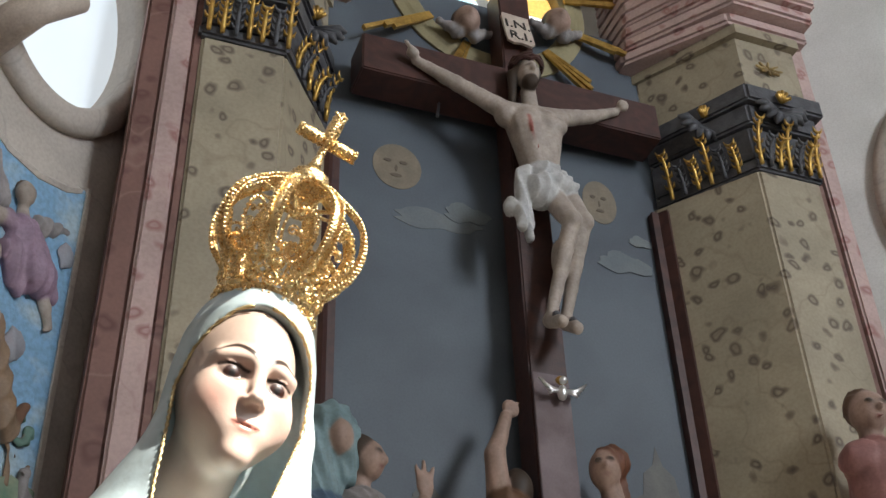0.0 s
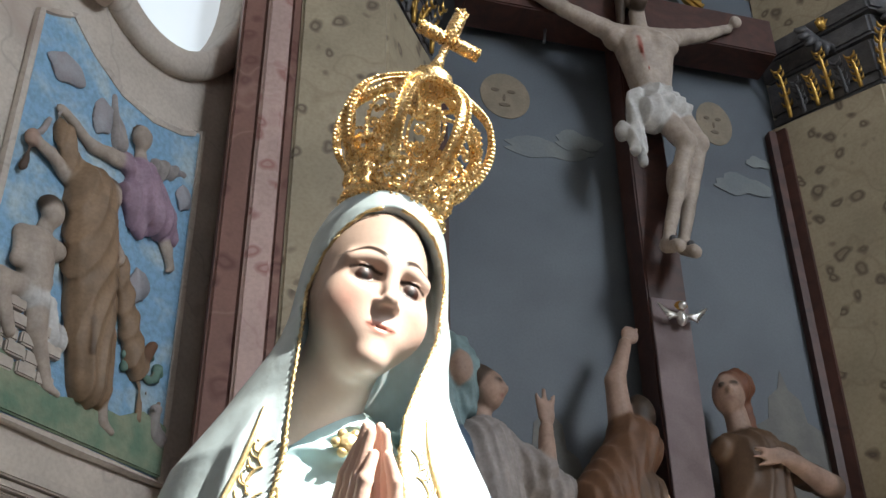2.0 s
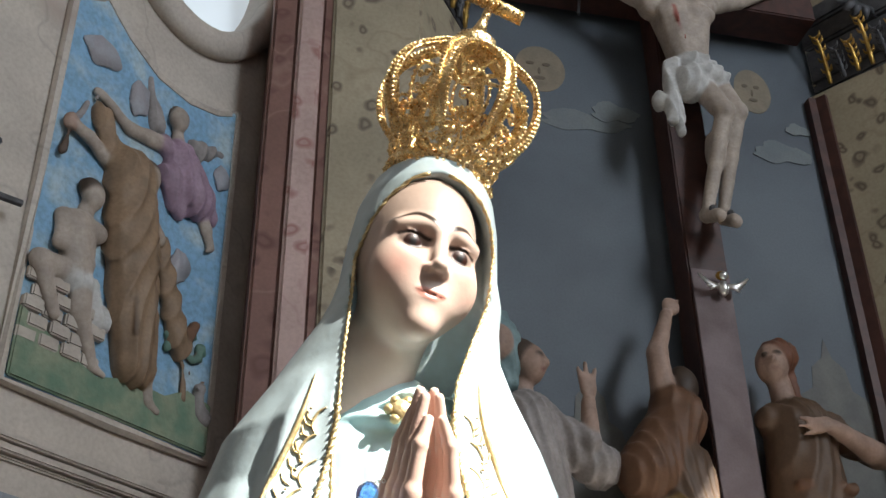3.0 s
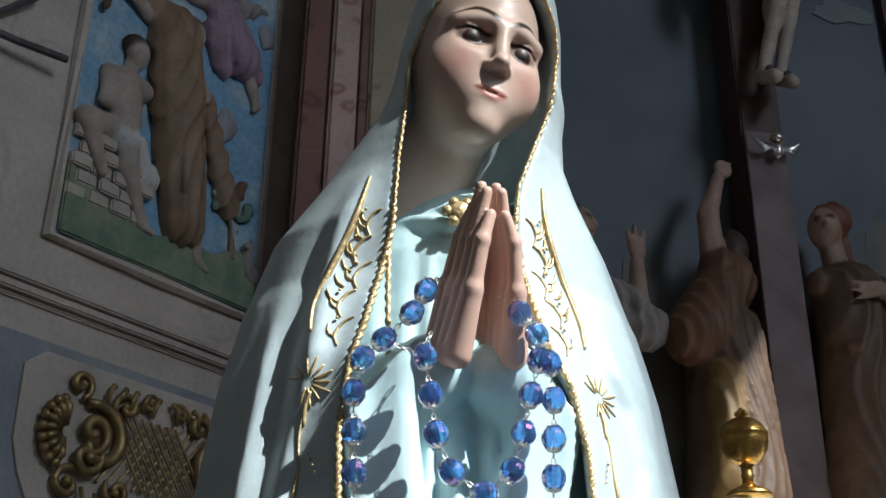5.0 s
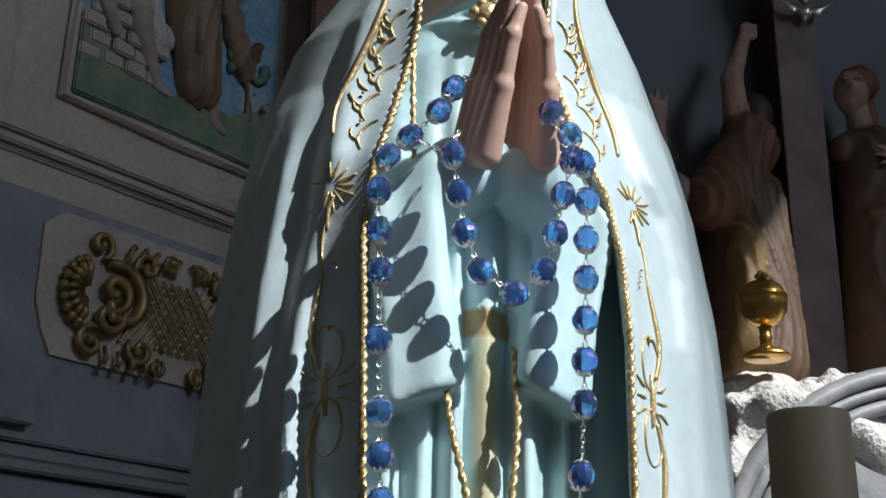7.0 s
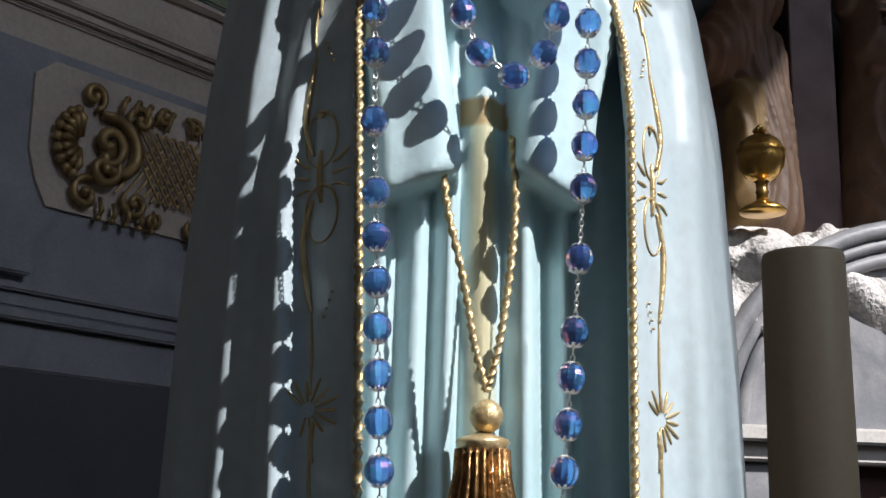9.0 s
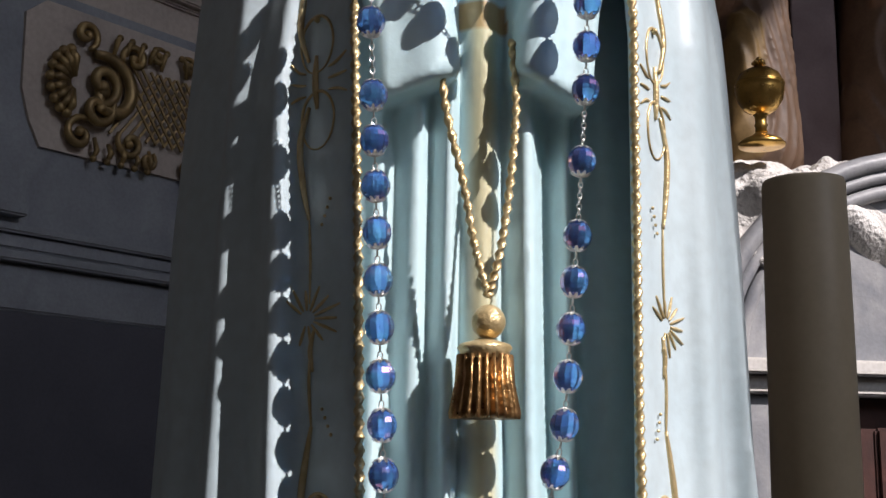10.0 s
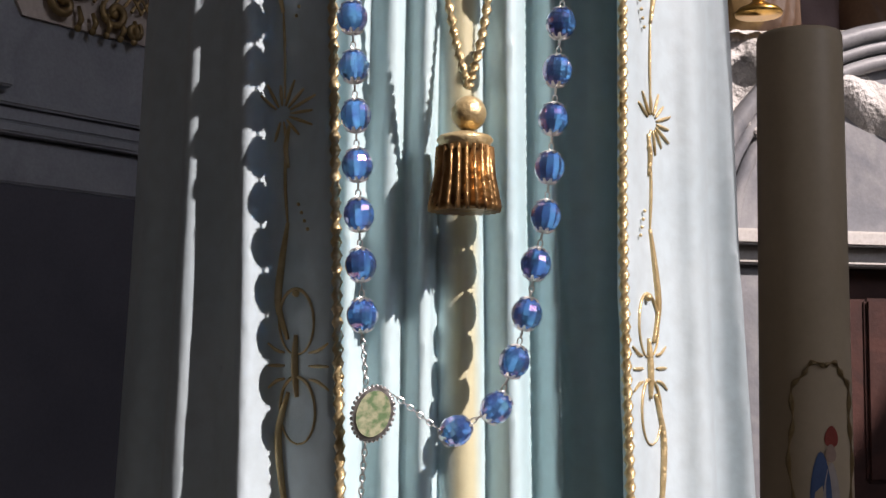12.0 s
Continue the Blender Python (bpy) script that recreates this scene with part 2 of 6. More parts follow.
def smooth_path(keys, n):
    """A curve through a few key points."""
    keys = [Vector(k) for k in keys]
    out = []
    for i in range(len(keys) - 1):
        p0, p1, p2, p3 = keys[max(i - 1, 0)], keys[i], keys[i + 1], keys[min(i + 2, len(keys) - 1)]
        for j in range(n):
            t = j / n
            out.append(0.5 * (2 * p1 + (p2 - p0) * t + (2 * p0 - 5 * p1 + 4 * p2 - p3) * t * t + (3 * p1 - p0 - 3 * p2 + p3) * t ** 3))
    out.append(keys[-1])
    return out


def scroll(c, r, turns=1.4, start=0.0, n=18, hand=1):
    """A flat spiral in local x and z, shrinking to its eye."""
    c = Vector(c)
    out = []
    for i in range(n + 1):
        f = i / n
        a = start + hand * turns * 2 * math.pi * f
        rr = r * (1 - 0.85 * f)
        out.append(c + Vector((rr * math.cos(a), 0, rr * math.sin(a))))
    return out


# ---- sculpting: solids as fields of distance, skinned to a mesh ----
class Block:
    """A block of space in which a solid is carved."""

    def __init__(self, lo, hi, step):
        self.lo, self.step = np.array(lo, np.float32), step
        self.axes = [np.arange(a, b + step, step, dtype=np.float32) for a, b in zip(lo, hi)]
        self.x, self.y, self.z = (ax.reshape([-1 if i == k else 1 for i in range(3)]) for k, ax in enumerate(self.axes))
        self.shape = tuple(len(a) for a in self.axes)

    def ball(self, c, r):
        r = np.array(r, np.float32) * np.ones(3, np.float32)
        q = np.sqrt(((self.x - c[0]) / r[0]) ** 2 + ((self.y - c[1]) / r[1]) ** 2 + ((self.z - c[2]) / r[2]) ** 2)
        return (q - 1) * np.float32(r.min())

    def rod(self, a, b, r0, r1=None):
        r1 = r0 if r1 is None else r1
        a, b = np.array(a, np.float32), np.array(b, np.float32)
        d = b - a
        px, py, pz = self.x - a[0], self.y - a[1], self.z - a[2]
        h = np.clip((px * d[0] + py * d[1] + pz * d[2]) / np.float32(d @ d + 1e-9), 0, 1)
        return np.sqrt((px - h * d[0]) ** 2 + (py - h * d[1]) ** 2 + (pz - h * d[2]) ** 2) - (r0 + (r1 - r0) * h)


def join(a, b, k):
    h = np.clip(0.5 + 0.5 * (b - a) / k, 0, 1)
    return b + (a - b) * h - k * h * (1 - h)


def carve(a, b, k):
    return -join(-a, b, k)


def skin(field, block):
    """Vertices and quads where the field is zero."""
    f = field.astype(np.float32)
    inside = f < 0
    nx, ny, nz = (s - 1 for s in f.shape)
    acc, cnt = np.zeros((nx, ny, nz, 3), np.float32), np.zeros((nx, ny, nz), np.float32)
    corners = [(i, j, k) for i in (0, 1) for j in (0, 1) for k in (0, 1)]
    for a in corners:
        for ax in range(3):
            if a[ax]:
                continue
            b = list(a)
            b[ax] = 1
            fa = f[a[0]:a[0] + nx, a[1]:a[1] + ny, a[2]:a[2] + nz]
            fb = f[b[0]:b[0] + nx, b[1]:b[1] + ny, b[2]:b[2] + nz]
            idx = np.nonzero((fa < 0) != (fb < 0))
            t = fa[idx] / (fa[idx] - fb[idx])
            for d in range(3):
                acc[(*idx, d)] += a[d] + (t if d == ax else 0)
            cnt[idx] += 1
    live = np.nonzero(cnt)
    number = np.full(cnt.shape, -1, np.int64)
    number[live] = np.arange(len(live[0]))
    verts = (np.stack(live, 1) + acc[live] / cnt[live][:, None]) * block.step + block.lo
    quads = []
    for ax in range(3):
        lo = [slice(None)] * 3
        hi = [slice(None)] * 3
        lo[ax], hi[ax] = slice(0, -1), slice(1, None)
        a, b = inside[tuple(lo)], inside[tuple(hi)]
        for flip in (False, True):
            idx = np.stack(np.nonzero((a & ~b) if not flip else (~a & b)), 1)
            u, v = (ax + 1) % 3, (ax + 2) % 3
            keep = (idx[:, u] > 0) & (idx[:, v] > 0) & (idx[:, u] < cnt.shape[u]) & (idx[:, v] < cnt.shape[v])
            idx = idx[keep]
            ring = []
            for du, dv in ((-1, -1), (0, -1), (0, 0), (-1, 0)):
                q = idx.copy()
                q[:, u] += du
                q[:, v] += dv
                ring.append(number[q[:, 0], q[:, 1], q[:, 2]])
            ring = np.stack(ring, 1)
            quads.append(ring[:, ::-1] if flip else ring)
    return verts, np.concatenate(quads)


def bm_arrays(bm):
    """A bmesh as vertices and faces."""
    bm.verts.index_update()
    out = np.array([v.co[:] for v in bm.verts]), [[v.index for v in f.verts] for f in bm.faces]
    bm.free()
    return out


def joined(name, chunks, mats):
    """One mesh of chunks (verts, faces, material slot, pigment or None)."""
    verts, faces, slots, colors = [], [], [], []
    base = 0
    for v, f, slot, pig in chunks:
        verts.append(np.asarray(v))
        faces.extend([[int(i) + base for i in q] for q in f])
        slots.extend([slot] * len(f))
        colors.append(np.ones((len(v), 4)) if pig is None else np.concatenate([pig, np.ones((len(v), 1))], 1))
        base += len(v)
    me = bpy.data.meshes.new(name)
    me.from_pydata(np.concatenate(verts).tolist(), [], faces)
    me.polygons.foreach_set("material_index", slots)
    att = me.attributes.new("pigment", "FLOAT_COLOR", "POINT")
    att.data.foreach_set("color", np.concatenate(colors).ravel())
    return mesh_object(name, me, mats, smooth=True)


# ---- the place: chancel walls, floor, ceiling ----
X0, X1, Y0, Z0, Z1 = ROOM[0], ROOM[1], ROOM[2], 0.0, 14.0
MID = 2.01                                            # axis of the altarpiece
WALL_A = radians(41)
WALL_O = Vector((-0.331, 3.102, 0))
ON_WALL = Matrix.Translation(WALL_O) @ Matrix.Rotation(WALL_A, 4, "Z")   # local x along the wall, z up, -y into the room


def structure(name, bm, mat, label, category="wall"):
    return tagged(part(name, bm, mat), label, category, kind="structure")


bm = bmesh.new()
add_box(bm, (X0 - 0.3, Y0 - 0.3, -0.2), (X1 + 0.3, 5.4, 0))
structure("floor", bm, M_FLOOR, "worn grey-brown stone church floor", "floor")
bm = bmesh.new()
add_box(bm, (X0 - 0.3, Y0 - 0.3, Z1), (X1 + 0.3, 5.4, Z1 + 0.2))
structure("ceiling", bm, M_NAVE, "unseen ochre ceiling, dark to cut bounced light", "ceiling")
bm = bmesh.new()
add_box(bm, (X0 - 0.3, Y0 - 0.3, 0), (X0, 5.4, Z1))
structure("wall_west", bm, M_NAVE, "unseen ochre side wall, dark to cut bounced light")
bm = bmesh.new()
add_box(bm, (X0, Y0 - 0.3, 0), (X1, Y0, Z1))
structure("wall_south", bm, M_NAVE, "unseen ochre wall of the nave, dark to cut bounced light")
bm = bmesh.new()
add_box(bm, (X0, 5.1, 0), (X1, 5.4, Z1))
structure("wall_north", bm, M_PLASTER, "plain white plastered apse wall")
# unseen side wall, its two openings placed and sized to shape the sun patches
bm = bmesh.new()
ya0, ya1, za0, za1 = HOLE_A.y - 0.85, sun_hole((0.130, -0.05, 1.4)).y, HOLE_A.z - 1.05, HOLE_A.z + 1.05
yb0, yb1, zb0, zb1 = HOLE_B.y - 0.9, HOLE_B.y + 0.9, HOLE_B.z - 0.9, HOLE_B.z + 1.15
xw0, xw1 = X1, X1 + 0.12
for lo, hi in (((Y0 - 0.3, 0), (ya0, Z1)), ((ya0, 0), (ya1, za0)), ((ya0, za1), (ya1, Z1)), ((ya1, 0), (yb0, Z1)),
               ((yb0, 0), (yb1, zb0)), ((yb0, zb1), (yb1, Z1)), ((yb1, 0), (5.4, Z1))):
    add_box(bm, (xw0, lo[0], lo[1]), (xw1, hi[0], hi[1]))
structure("wall_east", bm, M_NAVE, "unseen ochre side wall with two openings placed to shape the sunlight")

# unseen grey sheet added in the first opening, dims sun above a slanting edge
M_SUN_DIM = bpy.data.materials.new("sun_dimming_sheet")
M_SUN_DIM.use_nodes = True
gn = M_SUN_DIM.node_tree.nodes
gt = gn.new("ShaderNodeBsdfTransparent")
gt.inputs[0].default_value = (0.40, 0.39, 0.37, 1)
gm = gn.new("ShaderNodeMixShader")
gm.inputs[0].default_value = 0.06
gg = gn.new("ShaderNodeBsdfGlossy")
gg.inputs["Roughness"].default_value = 0.1
M_SUN_DIM.node_tree.links.new(gt.outputs[0], gm.inputs[1])
M_SUN_DIM.node_tree.links.new(gg.outputs[0], gm.inputs[2])
M_SUN_DIM.node_tree.links.new(gm.outputs[0], gn["Material Output"].inputs[0])
dim_edge = sun_hole((0.0, -0.08, 1.880))
dim_sheet = thing("sun_dimmer", "unseen added sheet that dims the sun on the statue's head", "window", kind="structure")
bm = bmesh.new()
fall = (0.41 - SUN.z / SUN.x) / (-SUN.y / SUN.x)
corners = [(dim_edge.y + (za1 - dim_edge.z) / fall, za1), (ya1, dim_edge.z + fall * (ya1 - dim_edge.y)), (ya1, za1)]
bm.faces.new([bm.verts.new((X1 + 0.06, y, z)) for y, z in corners])
part("pane", bm, M_SUN_DIM, dim_sheet, "grey see-through sheet that dims the sun")


# ---- relief wall: marbled field, mouldings, oval window ----
def wall_box(bm, s0, s1, z0, z1, out, back=0.0, bevel=0.0):
    add_box(bm, (s0, -out, z0), (s1, back, z1), ON_WALL, bevel)


def ellipse(c, a, b, n=48):
    return [(c[0] + a * math.cos(2 * math.pi * i / n), c[1] + b * math.sin(2 * math.pi * i / n)) for i in range(n)]


OVAL_C, OVAL_A, OVAL_B = (0.02, 5.66), 0.42, 0.665


def holed_wall(bm, s0, s1, z0, z1, c, a, b, thick, m, n=48):
    """A wall slab with an oval hole through it."""
    inner, outer = ellipse(c, a, b, n), []
    for i in range(n):
        t = 2 * math.pi * i / n
        dx, dz = math.cos(t), math.sin(t)
        k = min((s1 - c[0]) / dx if dx > 1e-6 else 1e9, (s0 - c[0]) / dx if dx < -1e-6 else 1e9,
                (z1 - c[1]) / dz if dz > 1e-6 else 1e9, (z0 - c[1]) / dz if dz < -1e-6 else 1e9)
        outer.append((c[0] + dx * k, c[1] + dz * k))
    rows = [[bm.verts.new(m @ Vector((u, y, v))) for u, v in loop] for y in (0, thick) for loop in (inner, outer)]
    for i in range(n):
        j = (i + 1) % n
        bm.faces.new((rows[0][j], rows[0][i], rows[1][i], rows[1][j]))
        bm.faces.new((rows[2][i], rows[2][j], rows[3][j], rows[3][i]))
        bm.faces.new((rows[0][i], rows[0][j], rows[2][j], rows[2][i]))


def oval_frame(bm, c, a, b, width, depth, m, n=56):
    """A moulded oval frame proud of the wall."""
    prof = [(0, 0.06), (0, -depth * 0.6), (0.15, -depth), (0.55, -depth * 0.92), (0.7, -depth * 0.75), (1.0, -depth * 0.6), (1.0, 0.0)]
    loops = []
    for f, y in prof:
        loops.append([bm.verts.new(m @ Vector((u, y, v))) for u, v in ellipse(c, a + width * f, b + width * f, n)])
    for p, q in zip(loops, loops[1:]):
        for i in range(n):
            bm.faces.new((p[i], q[i], q[(i + 1) % n], p[(i + 1) % n]))


def wall_frame(sign):
    """The wall's matrix, or its mirror image about the altarpiece's axis."""
    if sign > 0:
        return ON_WALL
    return Matrix.Translation((2 * MID, 0, 0)) @ Matrix.Diagonal((-1, 1, 1, 1)) @ ON_WALL


M_PANE = bpy.data.materials.new("daylit_frosted_pane")
M_PANE.use_nodes = True
pb = M_PANE.node_tree.nodes["Principled BSDF"]
pn = M_PANE.node_tree.nodes.new("ShaderNodeTexNoise")
pn.inputs["Scale"].default_value = 1.2
pr = ramp(M_PANE.node_tree.nodes, ((0.3, (0.62, 0.74, 0.84)), (0.7, (0.78, 0.85, 0.90))))
M_PANE.node_tree.links.new(pn.outputs[0], pr.inputs[0])
M_PANE.node_tree.links.new(pr.outputs[0], pb.inputs["Emission Color"])
pb.inputs["Base Color"].default_value = (0.7, 0.75, 0.78, 1)
pb.inputs["Emission Strength"].default_value = 0.12

for sign, side in ((1, "northwest"), (-1, "northeast")):
    m = wall_frame(sign)
    field = M_GREYMARBLE if sign > 0 else M_PLASTER
    bm = bmesh.new()
    if sign > 0:
        holed_wall(bm, -1.05, 0.72, 4.75, 8.0, OVAL_C, OVAL_A, OVAL_B, 0.3, m)
        add_box(bm, (-1.05, 0, 2.75), (0.72, 0.3, 4.75), m)
        add_box(bm, (-1.05, 0, 8.0), (0.72, 0.3, Z1), m)
        add_box(bm, (-6.0, 0, 0), (-1.05, 0.3, Z1), m)
    else:
        holed_wall(bm, -1.6, 0.72, 3.4, 8.0, (-0.33, 5.55), 0.36, 0.7, 0.3, m)
        add_box(bm, (-1.6, 0, 0), (0.72, 0.3, 3.4), m)
        add_box(bm, (-1.6, 0, 8.0), (0.72, 0.3, Z1), m)
        add_box(bm, (-4.6, 0, 0), (-1.6, 0.3, Z1), m)
    bmesh.ops.recalc_face_normals(bm, faces=bm.faces)
    structure("wall_" + side, bm, field, "grey-brown marbled apse wall with an oval window" if sign > 0 else "white plastered apse wall with an oval window")
    win = thing("window_1" if sign > 0 else "window_2", "oval window with a pale marbled moulded frame", "window", kind="structure")
    bm = bmesh.new()
    c, a, b = (OVAL_C, OVAL_A, OVAL_B) if sign > 0 else ((-0.33, 5.55), 0.36, 0.7)
    oval_frame(bm, c, a, b, 0.13, 0.07, m)
    bmesh.ops.recalc_face_normals(bm, faces=bm.faces)
    part("window_frame", bm, M_GREYMARBLE, win, "pale brown marbled moulding", smooth=True)
    bm = bmesh.new()
    add_plate(bm, ellipse(c, a + 0.02, b + 0.02), 0.01, m @ Matrix.Translation((0, 0.12, 0)))
    part("pane", bm, M_PANE, win, "bright frosted white glass")

bm = bmesh.new()
wall_box(bm, -6.0, 0.72, 0, 2.75, 0.0, 0.3)
structure("wainscot", bm, M_BLUEMARBLE, "blue-grey marbled lower wall of the apse")
# the shade low on the wall is put into this darker dado colour
M_DADO = material("shaded_dado_paint", (0.105, 0.108, 0.130), (0.078, 0.081, 0.100), scale=2.0, rough=0.6, bump=0.1)
bm = bmesh.new()
wall_box(bm, -6.0, 0.6, 0, 1.783, 0.012, 0.0)
structure("dado", bm, M_DADO, "slate-blue dado of the apse, darkened for the shade low down")
bm = bmesh.new()
for s0, s1, z0, z1, out in ((-6, 0.6, 2.895, 2.935, 0.05), (-6, 0.6, 2.862, 2.892, 0.035), (-6, 0.6, 2.845, 2.86, 0.015)):
    wall_box(bm, s0, s1, z0, z1, out, 0.02, 0.006)
structure("trim", bm, M_GREYMARBLE, "grey-brown stone string course", "moulding")
bm = bmesh.new()
for s0, s1, z0, z1, out in ((-6, 0.6, 2.0, 2.025, 0.05), (-6, 0.6, 1.955, 1.997, 0.035), (-6, 0.6, 1.92, 1.95, 0.055), (-6, 0.6, 1.785, 1.915, 0.02)):
    wall_box(bm, s0, s1, z0, z1, out, 0.02, 0.006)
wall_box(bm, -0.75, -0.51, 2.05, 2.085, 0.05, 0.02, 0.006)
structure("trim", bm, M_BLUEMARBLE, "blue-grey marbled dado moulding", "moulding")


# ---- altarpiece: sky panel, angled reveals, pilasters, capitals ----
APEX_Y, PANEL_Y = 3.08, 3.6
retable = thing("altarpiece", "tall marbled baroque altarpiece with a dark painted sky panel", "altarpiece", kind="structure")
bm = bmesh.new()
add_box(bm, (1.02, PANEL_Y, 1.9), (3.0, PANEL_Y + 0.12, 6.9))
part("sky_panel", bm, M_SKYPAINT, retable, "dark blue-grey painted sky")


def mx(x, sign):
    return x if sign > 0 else 2 * MID - x


for sign in (1, -1):
    def outline(pts):
        q = [(mx(x, sign), y) for x, y in pts]
        return q if sign > 0 else q[::-1]
    bm = bmesh.new()
    add_prism(bm, outline([(1.07, 3.598), (0.69, 3.08), (0.29, 3.08), (0.29, 3.598)][::-1]), 1.9, 5.55)
    bmesh.ops.recalc_face_normals(bm, faces=bm.faces)
    bmesh.ops.bevel(bm, geom=list(bm.edges), offset=0.012, segments=2, affect="EDGES")
    part("pilaster", bm, M_OCHREMARBLE, retable, "ochre and brown painted marbling", smooth=False)
    bm = bmesh.new()
    add_prism(bm, outline([(1.10, 3.599), (1.10, 3.55), (1.062, 3.545), (1.03, 3.50), (1.0, 3.52), (1.05, 3.599)]), 2.0, 5.5)
    bmesh.ops.recalc_face_normals(bm, faces=bm.faces)
    part("panel_moulding", bm, M_OLDWOOD, retable, "dark brown moulding")
    for k, (xa, xb, yf, mat) in enumerate(((0.245, 0.30, 3.10, M_REDMARBLE), (0.14, 0.245, 3.075, M_PINKMARBLE), (0.03, 0.14, 3.10, M_REDMARBLE))):
        if sign < 0 and k == 2:
            continue
        bm = bmesh.new()
        xs = sorted((mx(xa, sign), mx(xb, sign)))
        add_box(bm, (xs[0], yf, 1.9), (xs[1], 3.6, 7.6), bevel=0.012)
        part("marbled_strip", bm, mat, retable, "pink scrolled marbling" if mat is M_PINKMARBLE else "dark red marbling")
    # impost block over the capital
    bm = bmesh.new()
    add_prism(bm, outline([(1.02, 3.59), (0.66, 3.05), (0.26, 3.05), (0.26, 3.59)][::-1]), 6.12, 6.55)
    add_prism(bm, outline([(1.05, 3.6), (0.68, 3.0), (0.24, 3.0), (0.24, 3.6)][::-1]), 6.55, 6.62)
    bmesh.ops.recalc_face_normals(bm, faces=bm.faces)
    part("impost_block", bm, M_OCHREMARBLE, retable, "ochre marbled block")
# curved pink cornice above
bm = bmesh.new()
for k in range(10):
    z0, z1, out = 6.62 + 0.085 * k, 6.715 + 0.085 * k, 0.05 + 0.30 * math.sin(math.pi * (k + 0.5) / 12) + 0.012 * (k % 2)
    for sign in (1, -1):
        q = [(0.15, 3.08 - out), (0.72, 3.08 - out), (1.15, 3.55 - out * 0.4), (1.15, 3.75), (0.15, 3.75)]
        q = [(mx(x, sign), y) for x, y in q]
        add_prism(bm, q, z0, z1)
bmesh.ops.recalc_face_normals(bm, faces=bm.faces)
bmesh.ops.bevel(bm, geom=list(bm.edges), offset=0.02, segments=2, affect="EDGES")
part("cornice", bm, M_PINKMARBLE, retable, "pink scrolled marbled cornice")


# ---- the statue ----
def along(z, table):
    zs, vs = zip(*sorted(table))
    return np.interp(z, zs, vs).astype(np.float32)


MAN_A = [(0.98, 0.182), (1.25, 0.172), (1.36, 0.167), (1.50, 0.162), (1.63, 0.154), (1.70, 0.146), (1.75, 0.135), (1.80, 0.116), (1.835, 0.093), (1.86, 0.078), (1.885, 0.068), (1.92, 0.060),
         (1.96, 0.057), (1.985, 0.053), (2.005, 0.045), (2.02, 0.034), (2.03, 0.02), (2.036, 0.002), (2.1, -0.05)]
MAN_B = [(0.98, 0.150), (1.25, 0.135), (1.40, 0.126), (1.60, 0.126), (1.70, 0.112), (1.76, 0.097), (1.80, 0.090), (1.84, 0.083), (1.88, 0.077), (1.92, 0.075),
         (1.96, 0.072), (1.985, 0.066), (2.005, 0.056), (2.02, 0.041), (2.03, 0.025), (2.036, 0.003), (2.1, -0.05)]
MAN_X = [(0.98, 0.014), (1.60, 0.013), (1.75, 0.011), (1.80, 0.008), (1.86, 0.012), (1.90, 0.023), (1.96, 0.028), (2.036, 0.033)]
MAN_Y = [(0.98, 0.0), (1.76, 0.0), (1.84, -0.018), (1.90, -0.040), (1.96, -0.045), (2.036, -0.05)]
EDGE_L = [(0.98, -0.053), (1.27, -0.0562), (1.36, -0.0585), (1.46, -0.061), (1.585, -0.0655), (1.646, -0.067), (1.692, -0.062), (1.716, -0.0545), (1.755, -0.0445), (1.785, -0.039), (1.84, -0.036), (1.89, -0.031),
          (1.925, -0.028), (1.950, -0.019), (1.966, -0.008), (1.979, 0.008), (1.984, 0.028), (2.1, 0.028)]
EDGE_R = [(0.98, 0.074), (1.36, 0.0717), (1.595, 0.0733), (1.642, 0.073), (1.681, 0.067), (1.707, 0.0545), (1.744, 0.0455), (1.79, 0.038), (1.82, 0.041), (1.845, 0.050), (1.885, 0.065), (1.93, 0.073),
          (1.950, 0.071), (1.966, 0.062), (1.977, 0.048), (1.984, 0.028), (2.1, 0.028)]
# upright folds of the mantle's front: where each runs (z, x), how far it stands out (z, metres), its width to both sides
RIDGE_L = [(0.98, -0.100), (1.36, -0.099), (1.44, -0.100), (1.56, -0.101), (1.64, -0.093), (1.685, -0.087), (1.74, -0.080), (1.796, -0.070), (1.83, -0.054), (2.1, -0.03)]


def shifted(table, d):
    return [(z, x + d) for z, x in table]


